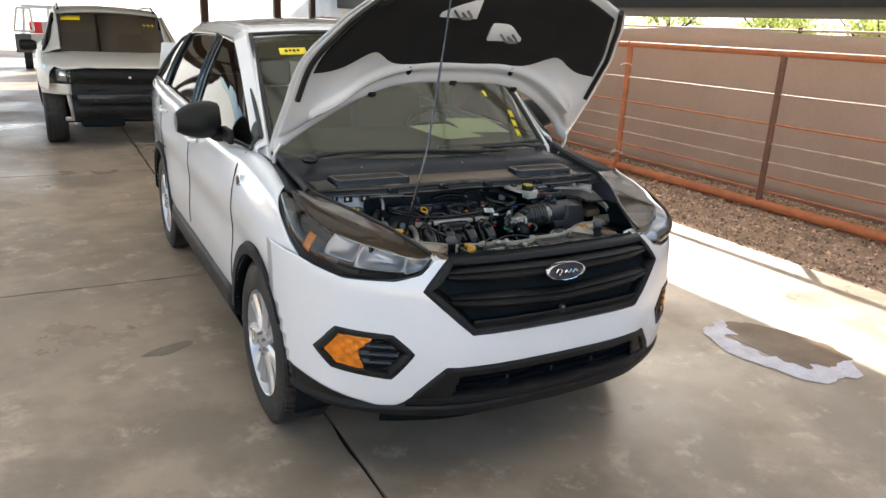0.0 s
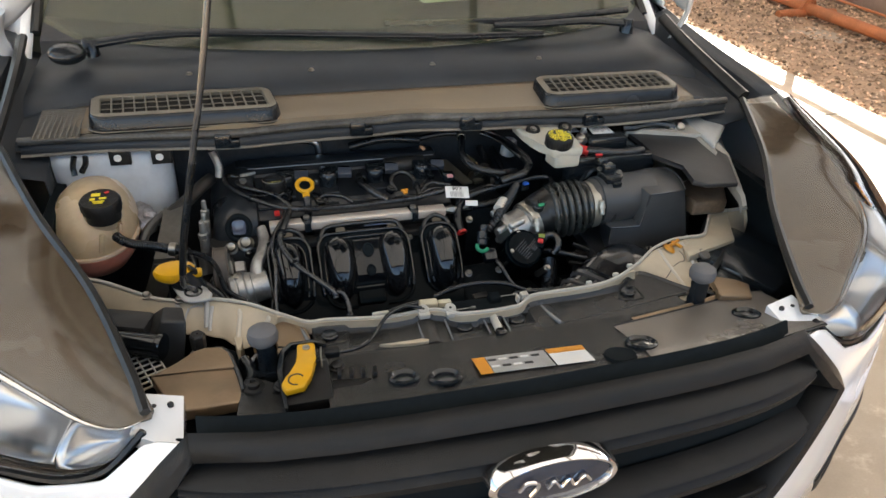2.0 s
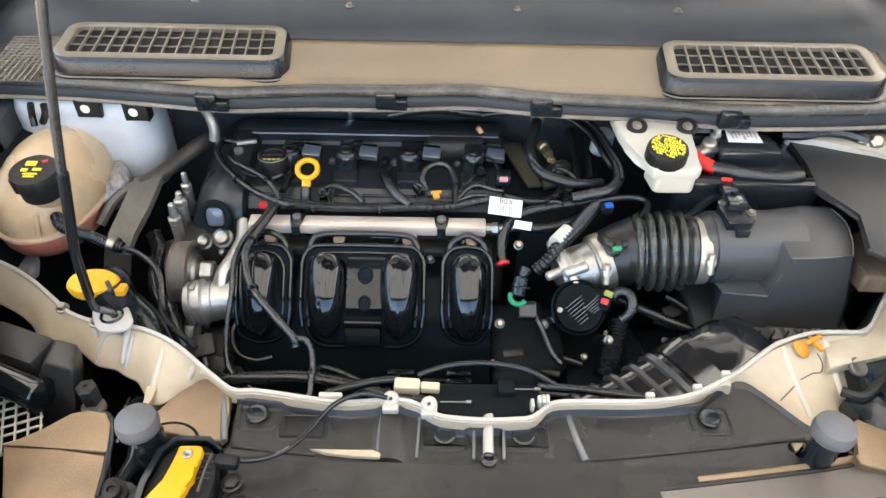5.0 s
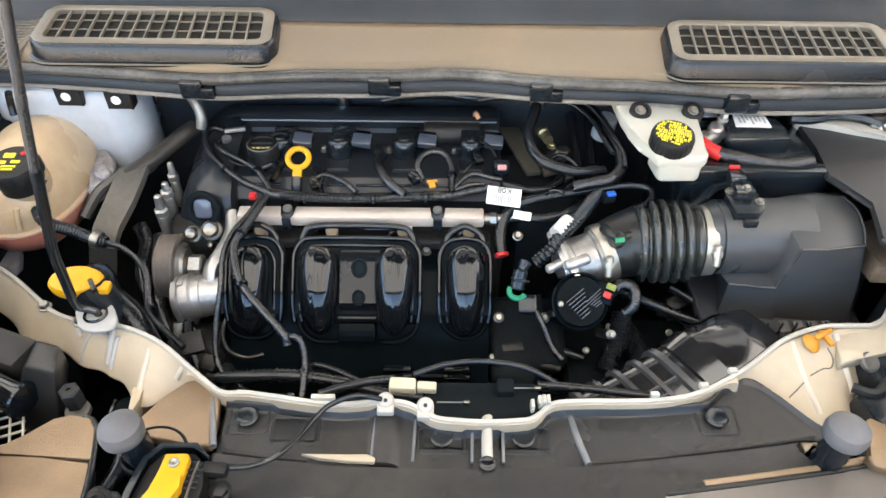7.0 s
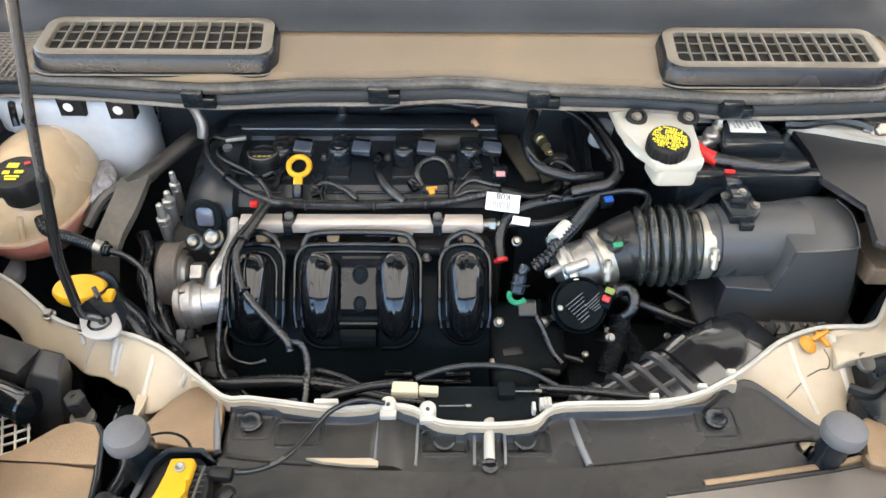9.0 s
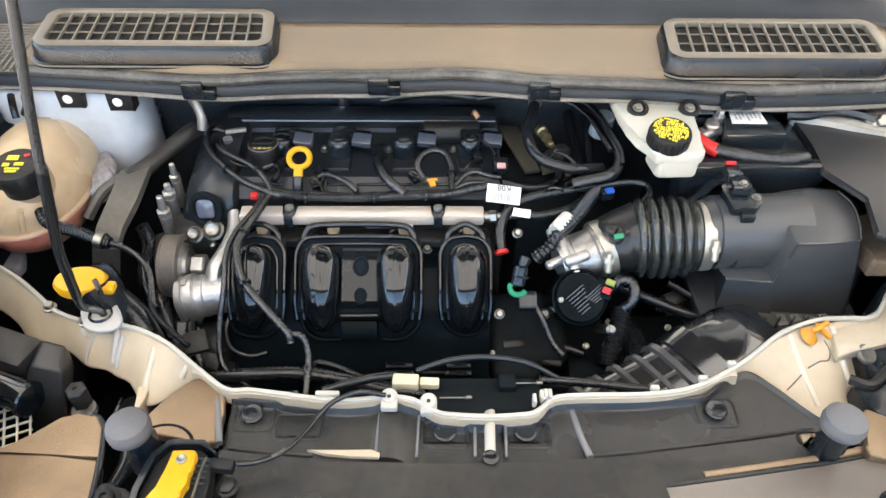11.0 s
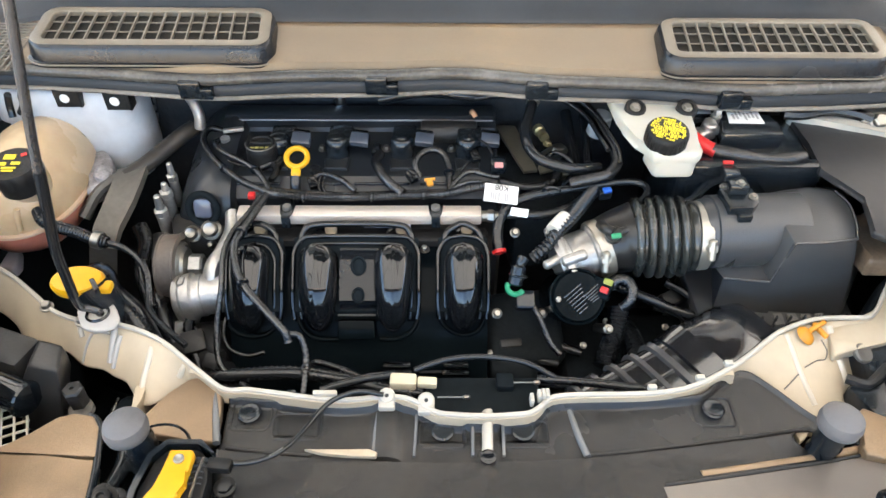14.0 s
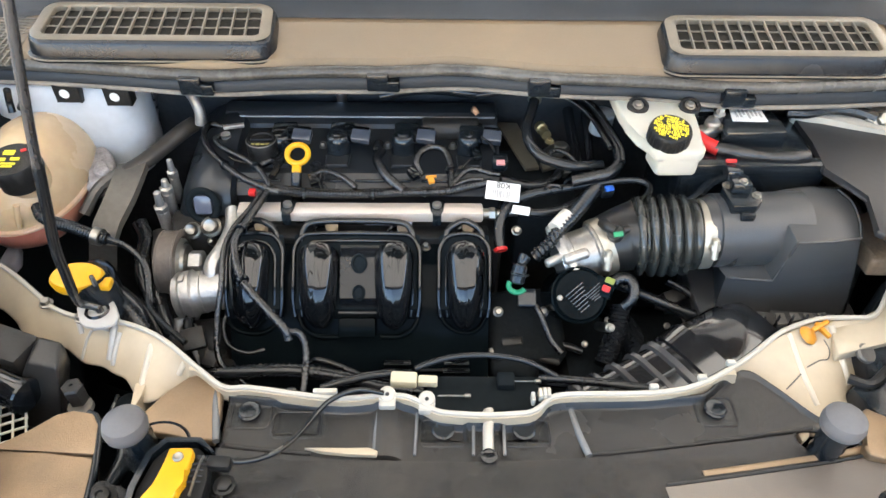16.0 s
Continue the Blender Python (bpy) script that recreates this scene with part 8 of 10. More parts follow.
SHINY = mat("glossy_wrapped_tape", (0.0065, 0.007, 0.008), 0.08, var=0.4, scale=60, fine=300, bump=0.4, spec=1.0)
line("injector_harness", [(-0.267, 0.656, 0.902), (-0.254, 0.650, 0.903), (-0.213, 0.648, 0.9), (-0.151, 0.647, 0.899), (-0.09, 0.649, 0.9), (-0.025, 0.652, 0.901), (0.012, 0.661, 0.903), (0.045, 0.673, 0.902)], 0.0062, SHINY, "taped black wiring harness", 12, ribs=0.0016, pitch=0.0042)
line("injector_harness", [(-0.262, 0.664, 0.897), (-0.21, 0.658, 0.895), (-0.15, 0.657, 0.894), (-0.09, 0.659, 0.895), (-0.02, 0.662, 0.896)], 0.0055, SHINY, "", 10)
line("coil_wire", [(-0.336, 0.785, 0.905), (-0.366, 0.792, 0.912), (-0.373, 0.768, 0.913), (-0.358, 0.733, 0.911), (-0.33, 0.70, 0.908), (-0.30, 0.674, 0.905), (-0.267, 0.658, 0.901)], 0.0049, TAPE, "", 10)
line("coil_wire", [(-0.343, 0.768, 0.909), (-0.352, 0.752, 0.915), (-0.34, 0.732, 0.915), (-0.305, 0.708, 0.914), (-0.285, 0.692, 0.912), (-0.272, 0.676, 0.909), (-0.257, 0.652, 0.903)], 0.0044, SHINY, "", 10, 0.0008, 0.009)
line("coil_wire", [(-0.34, 0.745, 0.903), (-0.333, 0.727, 0.903), (-0.315, 0.716, 0.902), (-0.296, 0.709, 0.905)], 0.0020, TAPE, "", 8)
line("coil_wire", [(-0.282, 0.715, 0.897), (-0.266, 0.717, 0.902), (-0.258, 0.70, 0.902), (-0.262, 0.68, 0.902)], 0.0050, TAPE, "", 10)
line("coil_wire", [(-0.208, 0.690, 0.893), (-0.196, 0.696, 0.9), (-0.181, 0.688, 0.905), (-0.16, 0.672, 0.907), (-0.144, 0.659, 0.901)], 0.0047, SHINY, "", 10, 0.0007, 0.008)
for a_ in (-0.194, -0.188):
    line("coil_wire", [(a_, 0.69, 0.902), (a_ - 0.002, 0.674, 0.898), (a_ + 0.004, 0.66, 0.895)], 0.0015, TAPE, "", 6)
line("coil_wire", [(-0.113, 0.738, 0.905), (-0.118, 0.715, 0.909), (-0.112, 0.692, 0.913), (-0.1, 0.67, 0.910), (-0.078, 0.652, 0.902)], 0.0071, SHINY, "taped coil lead", 12)
line("coil_wire", [(-0.054, 0.686, 0.902), (-0.062, 0.70, 0.913), (-0.056, 0.717, 0.919), (-0.04, 0.727, 0.921), (-0.023, 0.722, 0.919), (-0.014, 0.70, 0.912), (-0.014, 0.68, 0.906), (-0.013, 0.658, 0.901)], 0.0055, SHINY, "corrugated coil lead", 12, 0.0014, 0.0048)
line("coil_wire", [(-0.055, 0.678, 0.905), (-0.064, 0.686, 0.912), (-0.068, 0.678, 0.908)], 0.0013, TAPE, "", 6)
line("coil_wire", [(-0.012, 0.665, 0.903), (0.002, 0.682, 0.908), (0.018, 0.69, 0.911), (0.04, 0.683, 0.909), (0.058, 0.684, 0.905)], 0.0040, SHINY, "", 10, 0.0009, 0.006)
line("coil_wire", [(-0.01, 0.66, 0.905), (0.01, 0.668, 0.909), (0.03, 0.672, 0.907)], 0.0030, SHINY, "", 8)
line("coil_wire", [(0.002, 0.70, 0.903), (0.012, 0.712, 0.908), (0.02, 0.724, 0.906)], 0.0018, TAPE, "", 6)
line("coil_wire", [(0.03, 0.756, 0.918), (0.042, 0.742, 0.918), (0.05, 0.722, 0.915)], 0.0022, TAPE, "", 6)
line("left_harness", [(-0.262, 0.652, 0.902), (-0.269, 0.625, 0.903), (-0.279, 0.59, 0.902), (-0.288, 0.562, 0.899), (-0.287, 0.54, 0.893), (-0.272, 0.503, 0.882), (-0.242, 0.472, 0.868), (-0.216, 0.448, 0.855), (-0.212, 0.441, 0.845)], 0.0058, SHINY, "taped harness running across the intake", 12, ribs=0.0012, pitch=0.006)
line("left_harness", [(-0.272, 0.648, 0.90), (-0.281, 0.615, 0.90), (-0.296, 0.58, 0.897), (-0.303, 0.548, 0.888), (-0.302, 0.51, 0.868), (-0.308, 0.475, 0.83), (-0.305, 0.445, 0.80), (-0.28, 0.42, 0.79)], 0.0042, SHINY, "", 10, ribs=0.0006, pitch=0.01)
line("lower_harness", [(-0.216, 0.447, 0.85), (-0.20, 0.449, 0.846), (-0.192, 0.435, 0.83), (-0.192, 0.41, 0.812), (-0.194, 0.385, 0.80), (-0.198, 0.365, 0.79)], 0.0052, SHINY, "", 10, ribs=0.0012, pitch=0.006)
line("belt_side_wire", [(-0.275, 0.42, 0.79), (-0.25, 0.405, 0.785), (-0.235, 0.402, 0.78)], 0.004, TAPE)
line("corrugated_conduit", [(-0.31, 0.375, 0.80), (-0.25, 0.382, 0.805), (-0.19, 0.38, 0.80), (-0.14, 0.372, 0.79)], 0.0095, SHINY, "corrugated black conduit", 12, 0.0022, 0.006)
for x, z in ((-0.30, 0.80), (-0.205, 0.802)):
    bm = B()
    box(bm, (x, 0.381, z), (0.012, 0.024, 0.03), 0.003)
    part("conduit_clip", bm, BLACK_SAT, engine)
bm = B()
cyl(bm, (-0.318, 0.376, 0.80), (-0.305, 0.377, 0.80), 0.009)
part("conduit_end", bm, STEEL, engine)
def tie(p, d, r):
    """A nylon tie round a harness at p along d."""
    p, d = Vector(p), Vector(d).normalized()
    b = B()
    lathe(b, [(r - 0.001, -0.0018), (r + 0.0009, -0.0016), (r + 0.0009, 0.0016), (r - 0.001, 0.0018)], 16, axis_m(p, p + d))
    box(b, p + Vector((0, -0.25, 0.97)) * (r + 0.001), (0.004, 0.005, 0.004), 0.0008)
    part("cable_tie", b, BLACK_SAT, engine)


for p, d, r in (((-0.213, 0.648, 0.9), (1, 0, 0), 0.0072), ((-0.12, 0.648, 0.9), (1, 0, 0), 0.0072), ((-0.05, 0.651, 0.901), (1, 0.05, 0), 0.0072), ((-0.284, 0.576, 0.9005), (-0.3, -1, 0), 0.0072), ((-0.272, 0.503, 0.882), (0.5, -0.8, -0.3), 0.0072), ((-0.33, 0.70, 0.908), (0.7, -0.7, 0), 0.0062), ((-0.285, 0.692, 0.912), (0.6, -0.8, 0), 0.0056), ((-0.014, 0.69, 0.909), (0, 1, 0), 0.007), ((-0.192, 0.42, 0.82), (0, 1, 0.7), 0.0062)):
    tie(p, d, r)
for x, y, z, a in ((-0.205, 0.682, 0.896, 20), (-0.118, 0.744, 0.907, -10), (-0.066, 0.684, 0.906, 35), (0.024, 0.728, 0.908, 15), (-0.258, 0.722, 0.9, -25)):
    bm = B()
    box(bm, (x, y, z), (0.013, 0.018, 0.010), 0.002, (14, 0, a))
    box(bm, (x, y + 0.002, z + 0.006), (0.007, 0.012, 0.003), 0.001, (14, 0, a))
    part("harness_plug", bm, BLACK_GL, engine)
bm = B()
tube(bm, [(0.02, 0.80, 0.935), (0.02, 0.79, 0.945), (0.026, 0.782, 0.94)], 0.004, 8, 4, flat=0.5)
part("copper_bracket", bm, mat("dull_copper", (0.3, 0.17, 0.1), 0.45, 0.6, bump=0.05), engine)
line("firewall_pipe", [(-0.12, 0.845, 0.93), (-0.05, 0.85, 0.94), (0.03, 0.845, 0.935)], 0.009, HOSE, "", 10)
line("corrugated_conduit", [(0.06, 0.70, 0.885), (0.10, 0.69, 0.882), (0.135, 0.70, 0.885), (0.15, 0.73, 0.89)], 0.0075, HOSE, "", 12, 0.0014, 0.005)
line("lower_conduit", [(-0.34, 0.436, 0.775), (-0.294, 0.43, 0.79), (-0.216, 0.43, 0.797), (-0.15, 0.43, 0.782), (-0.1, 0.425, 0.768), (-0.05, 0.42, 0.764)], 0.0105, HOSE, "corrugated wiring conduit", 12, 0.0024, 0.007)
# dim hoses and lines low in the bay
for name, pts, r, rib in (
        ("radiator_hose", [(0.22, 0.60, 0.70), (0.235, 0.55, 0.735), (0.24, 0.49, 0.745), (0.22, 0.44, 0.72)], 0.019, 0.0),
        ("lower_loom", [(0.21, 0.58, 0.80), (0.26, 0.55, 0.80), (0.31, 0.53, 0.79), (0.36, 0.54, 0.77)], 0.008, 0.0016),
        ("gearbox_line", [(0.07, 0.47, 0.72), (0.13, 0.455, 0.735), (0.19, 0.45, 0.73), (0.25, 0.46, 0.71)], 0.006, 0.0),
        ("lower_loom", [(-0.35, 0.60, 0.78), (-0.365, 0.55, 0.79), (-0.36, 0.50, 0.78), (-0.34, 0.46, 0.75)], 0.0085, 0.0016),
        ("bypass_hose", [(-0.40, 0.62, 0.80), (-0.41, 0.57, 0.80), (-0.395, 0.52, 0.78), (-0.37, 0.48, 0.74)], 0.012, 0.0)):
    line(name, pts, r, HOSE, "", 12, rib, 0.007)
for name, pts, r, m_ in (
        ("lower_pipe", [(0.0709, 0.5379, 0.7600), (0.0989, 0.5310, 0.7500), (0.1331, 0.5151, 0.7450), (0.1676, 0.5043, 0.7400)], 0.007, HOSE),
        ("lower_pipe", [(0.0513, 0.5189, 0.7400), (0.0890, 0.4993, 0.7400), (0.1350, 0.4887, 0.7350)], 0.005, DARK_MET),
        ("lower_pipe", [(0.2898, 0.5821, 0.8000), (0.3171, 0.5698, 0.7900), (0.3420, 0.5493, 0.7800), (0.3489, 0.5301, 0.7700)], 0.006, HOSE),
        ("lower_pipe", [(0.2758, 0.5610, 0.7700), (0.3102, 0.5497, 0.7650), (0.3363, 0.5232, 0.7600)], 0.004, DARK_MET),
        ("side_wire", [(-0.3084, 0.5332, 0.8000), (-0.3139, 0.5072, 0.7900), (-0.3015, 0.4782, 0.7850), (-0.2775, 0.4701, 0.7800), (-0.2565, 0.4757, 0.7800)], 0.003, TAPE),
        ("side_wire", [(-0.1934, 0.4312, 0.8000), (-0.1865, 0.4518, 0.7900), (-0.1578, 0.4467, 0.7850), (-0.1285, 0.4346, 0.7800)], 0.004, HOSE),
        ("coolant_pipe", [(-0.4585, 0.6629, 0.8300), (-0.4444, 0.6380, 0.8200), (-0.4425, 0.6027, 0.8100), (-0.4300, 0.5689, 0.8000), (-0.4112, 0.5417, 0.7900)], 0.012, HOSE),
        ("coolant_pipe", [(-0.3968, 0.5352, 0.7800), (-0.3737, 0.5147, 0.7750), (-0.3459, 0.5042, 0.7700), (-0.3157, 0.4759, 0.7700)], 0.009, DARK_MET)):
    line(name, pts, r, m_, "", 10)
for p, s_, a in (((0.0696, 0.5110, 0.7500), (0.03, 0.012, 0.022), 8), ((-0.3518, 0.4914, 0.7800), (0.03, 0.03, 0.02), 20), ((-0.3203, 0.4592, 0.7800), (0.02, 0.02, 0.02), -15), ((0.3037, 0.5771, 0.7700), (0.04, 0.02, 0.03), 25)):
    bm = B()
    box(bm, p, s_, 0.003, (25, 0, a))
    part("lower_bracket", bm, DARK_MET, engine)
for p in ((0.1966, 0.5180, 0.7900), (0.2037, 0.5104, 0.7850), (0.1680, 0.5013, 0.7600), (0.2875, 0.5333, 0.7600), (0.0421, 0.5003, 0.7450)):
    bm = B()
    bolt(bm, p, 0.0035, 0.005, pose(0, 0, 0, 40, 0, 0))
    part("engine_bolt", bm, STEEL, engine)
# heater and breather hoses behind the engine
line("heater_hose", [(0.0243, 0.8145, 0.9520), (0.0563, 0.8179, 0.9550), (0.0858, 0.8198, 0.9560), (0.1099, 0.8155, 0.9550)], 0.0062, HOSE, "black moulded heater hose", 14)
line("heater_hose", [(0.1100, 0.8001, 0.9550), (0.1029, 0.7734, 0.9500), (0.0938, 0.7421, 0.9450), (0.0961, 0.7110, 0.9400), (0.1099, 0.6878, 0.9350), (0.1344, 0.6793, 0.9300), (0.1622, 0.6784, 0.9250), (0.1951, 0.6878, 0.9200)], 0.0078, HOSE, "black moulded heater hose", 14)
line("rear_loom", [(0.1594, 0.8145, 0.9550), (0.1804, 0.8010, 0.9530), (0.1975, 0.7701, 0.9500), (0.2066, 0.7348, 0.9470), (0.2147, 0.7013, 0.9430), (0.2139, 0.6745, 0.9370), (0.1984, 0.6560, 0.9320), (0.1737, 0.6536, 0.9260), (0.1491, 0.6524, 0.9200)], 0.0085, TAPE, "taped wiring loom", 12, 0.0006, 0.009)
line("rear_loom", [(0.1644, 0.8033, 0.9620), (0.1853, 0.7855, 0.9600), (0.2001, 0.7538, 0.9570), (0.2089, 0.7193, 0.9540), (0.2171, 0.6878, 0.9500), (0.2162, 0.6653, 0.9440)], 0.0036, SHINY, "", 8)
line("rear_loom", [(0.1531, 0.8019, 0.9580), (0.1708, 0.7842, 0.9560), (0.1867, 0.7568, 0.9530), (0.1959, 0.7221, 0.9500), (0.2037, 0.6918, 0.9470)], 0.0036, SHINY, "", 8)
for pts, r in (([(0.1733, 0.8552, 0.9000), (0.1738, 0.8126, 0.8920), (0.1745, 0.7681, 0.8850), (0.1728, 0.7222, 0.8800)], 0.0085), ([(0.1990, 0.8475, 0.9000), (0.1978, 0.7978, 0.8920), (0.1936, 0.7430, 0.8850)], 0.0065), ([(0.1216, 0.7293, 0.9000), (0.1416, 0.7433, 0.9050), (0.1617, 0.7338, 0.9000), (0.1715, 0.7227, 0.8900)], 0.0035)):
    line("heater_hose", pts, r, HOSE, "", 12)
bm = B()
lathe(bm, [(0.0075, 0), (0.0098, 0.001), (0.0098, 0.008), (0.0075, 0.009)], 20, axis_m((0.1112, 0.8046, 0.9560), (0.1076, 0.7896, 0.9520)))
part("hose_ring", bm, STEEL, engine)
bm = B()
lathe(bm, [(0, 0), (0.009, 0), (0.009, 0.01), (0.006, 0.012), (0.006, 0.02), (0.0075, 0.022), (0.0075, 0.03), (0, 0.03)], 14, axis_m((0.1246, 0.8110, 0.9000), (0.1359, 0.7643, 0.9050)))
bolt(bm, (0.1332, 0.7629, 0.9050), 0.005, 0.006)
part("brass_fitting", bm, mat("dull_brass", (0.34, 0.29, 0.16), 0.35, 0.8, var=0.2, bump=0.05), engine)
line("breather_hose", [(0.0533, 0.5910, 0.8500), (0.0514, 0.6097, 0.8620), (0.0555, 0.6288, 0.8760), (0.0687, 0.6423, 0.8900), (0.0915, 0.6473, 0.9000), (0.1261, 0.6512, 0.9060), (0.1647, 0.6551, 0.9110), (0.2031, 0.6578, 0.9160), (0.2296, 0.6579, 0.9190), (0.2475, 0.6519, 0.9200), (0.2517, 0.6387, 0.9190), (0.2422, 0.6233, 0.9160), (0.2204, 0.6049, 0.9120), (0.1999, 0.5903, 0.9070), (0.1869, 0.5825, 0.9020)], lambda q: 0.0082 - 0.0032 * min(1, max(0, (q - 0.2) / 0.25)), HOSE, "thin black breather hose", 12)
bm = B()
lathe(bm, [(0.0078, 0), (0.0098, 0.001), (0.0098, 0.005), (0.0078, 0.006)], 20, axis_m((0.0539, 0.5888, 0.8490), (0.0525, 0.5946, 0.8530)))
part("hose_band", bm, RED, engine)
line("loom", [(0.0785, 0.6327, 0.8840), (0.1026, 0.6270, 0.8850), (0.1298, 0.6308, 0.8870), (0.1532, 0.6404, 0.8900), (0.1758, 0.6588, 0.8930)], 0.0075, HOSE, "", 12, 0.0014, 0.0045)
line("loom", [(0.0961, 0.5621, 0.8680), (0.1082, 0.5647, 0.8820), (0.1257, 0.5789, 0.8980), (0.1511, 0.6079, 0.9040), (0.1755, 0.6419, 0.9080), (0.1895, 0.6689, 0.9060)], 0.0098, HOSE, "corrugated wiring conduit", 14, 0.0024, 0.0058)
bm = B()
tube(bm, [(0.1195, 0.5800, 0.8995), (0.1275, 0.5893, 0.9018), (0.1383, 0.6017, 0.9035)], 0.0104, 14, 4)
part("loom_label", bm, mat("grubby_paper", (0.5, 0.48, 0.43), 0.5, var=0.2, scale=40, bump=0.02), engine, "white paper tag wrapped round the loom")
bm = B()
cyl(bm, (0.0719, 0.5296, 0.8860), (0.0673, 0.5141, 0.8660), 0.0095, n=20)
cyl(bm, (0.0714, 0.5234, 0.8770), (0.0708, 0.5213, 0.8740), 0.0125, n=20)
cyl(bm, (0.0784, 0.5378, 0.8930), (0.0717, 0.5276, 0.8860), 0.008, 0.0062)
box(bm, (0.0802, 0.5044, 0.8480), (0.024, 0.024, 0.02), 0.004, (30, 0, 0))
cn = part("sensor_connector", bm, BLACK_SAT, engine, "black sensor connector with a green lock")
bm = B()
tube(bm, [Vector((0.0677 + 0.0105 * math.cos(a), 0.5112 + 0.006 * math.sin(a), 0.8660 + 0.007 * math.sin(a))) for a in steps(2.6, 5.8, 9)], 0.0036, 8, 3)
part("connector_lock", bm, GREEN, cn)
line("sensor_wire", [(0.09, 0.507, 0.84), (0.10, 0.49, 0.83), (0.112, 0.468, 0.81), (0.125, 0.455, 0.80)], 0.0042, TAPE)
line("throttle_wire", [(0.1899, 0.5191, 0.8580), (0.1998, 0.5244, 0.8650), (0.2125, 0.5225, 0.8650), (0.2169, 0.5104, 0.8600), (0.2141, 0.5011, 0.8500), (0.2056, 0.4994, 0.8400)], 0.0078, TAPE, "", 10, 0.001, 0.006)
line("lower_conduit", [(0.2144, 0.5295, 0.8000), (0.2068, 0.5033, 0.7900), (0.1950, 0.4781, 0.7800), (0.1858, 0.4581, 0.7700)], 0.015, HOSE, "", 12, 0.0022, 0.005)
bm = B()
box(bm, (0.1975, 0.6505, 0.9050), (0.019, 0.016, 0.014), 0.003, (0, 0, 12))
bl = part("pressure_sensor", bm, BLACK_SAT, engine)
bm = B()
box(bm, (0.1997, 0.6456, 0.9140), (0.012, 0.009, 0.005), 0.0015, (0, 0, 12))
part("sensor_lock", bm, BLUE, bl, "blue connector lock")
for x, y, z in ((0.1240, 0.6426, 0.9150), (0.1511, 0.6525, 0.9170)):
    bm = B()
    tube(bm, [Vector((x + 0.011 * math.cos(a), y + 0.008 * math.sin(a), z)) for a in steps(0, math.pi, 7)], 0.0022, 6, 2)
    part("loom_clip", bm, BLACK_SAT, engine)
bm = B()
box(bm, (0.055, 0.70, 0.915), (0.022, 0.02, 0.018), 0.003)
pk = part("coil_plug", bm, BLACK_SAT, engine)
bm = B()
box(bm, (0.055, 0.69, 0.922), (0.012, 0.008, 0.004), 0.001, (20, 0, 0))
part("plug_lock", bm, mat("pink_lock", (0.5, 0.22, 0.22), 0.5, bump=0), pk)
bm = B()
box(bm, (-0.041, 0.668, 0.907), (0.009, 0.009, 0.006), 0.002, (20, 0, 20))
box(bm, (-0.041, 0.674, 0.909), (0.015, 0.004, 0.004), 0.001, (20, 0, 10))
part("harness_clip", bm, ORANGE, engine)
bm = B()
box(bm, (-0.286, 0.657, 0.894), (0.010, 0.010, 0.008), 0.002)
part("harness_lock", bm, RED, engine)
bm = B()
lathe(bm, [(0.0135, -0.012), (0.0135, 0.0), (0.011, 0.005), (0.007, 0.006), (0.007, 0.012), (0, 0.013)], 22, Matrix.Translation((-0.3405, 0.762, 0.904)))
box(bm, (-0.33, 0.776, 0.92), (0.03, 0.007, 0.006), 0.0015, (0, 0, 14))
part("vent_valve", bm, CAST, engine)
# barcode label on the harness
LBL = Matrix.Translation((0.0553, 0.6398, 0.9120)) @ pose(0, 0, 0, 30, 4, -6)
bm = B()
box(bm, (0, 0, 0), (0.046, 0.026, 0.0012), 0.0005)
bm.transform(LBL)
lb = part("harness_label", bm, PAPER, engine, "white paper label with an upside-down code and barcode")
bm = B()
rnd = random.Random(5)
x = -0.013
while x < 0.013:
    w = rnd.choice((0.0008, 0.0012, 0.0018))
    box(bm, (x, -0.005, 0.0009), (w, 0.012, 0.0003), 0)
    x += w + rnd.choice((0.0008, 0.0012))
bm.transform(LBL)
tagged(part("barcode", bm, GREY_INK, lb), kind="stuff")
txt = bpy.data.curves.new("label_text", "FONT")
txt.body, txt.size, txt.align_x, txt.align_y, txt.extrude = "K08", 0.0115, "CENTER", "CENTER", 0.0002
tx = new("label_text", txt)
tx.data.materials.append(INK)
tx.parent = lb
tx.matrix_local = LBL @ pose(0, 0.0085, 0.0011, 0, 0, 180)
bm = B()
box(bm, (0.0794, 0.6201, 0.8960), (0.024, 0.012, 0.001), 0.0004, (30, 0, -14))
part("small_label", bm, PAPER, engine)


# ---- front panel, sight shield, latch ----
def rear_edge(x):
    return curve1([(-0.6501, 0.5757), (-0.5935, 0.5467), (-0.5641, 0.5277), (-0.5278, 0.4988), (-0.4979, 0.4748), (-0.4693, 0.4614), (-0.4401, 0.4544), (-0.4089, 0.4510), (-0.3869, 0.4441), (-0.3639, 0.4330), (-0.3441, 0.4204), (-0.3195, 0.4000), (-0.2957, 0.3804), (-0.2661, 0.3591), (-0.242, 0.359), (-0.141, 0.345), (-0.088, 0.349), (-0.062, 0.346), (-0.03, 0.328), (0.068, 0.328), (0.09, 0.346), (0.107, 0.35), (0.235, 0.357), (0.309, 0.391), (0.3702, 0.4351), (0.3862, 0.4438), (0.4081, 0.4527), (0.4314, 0.4594), (0.4669, 0.4613), (0.4915, 0.4618), (0.5064, 0.4700), (0.5304, 0.4992), (0.5629, 0.5391)], x)


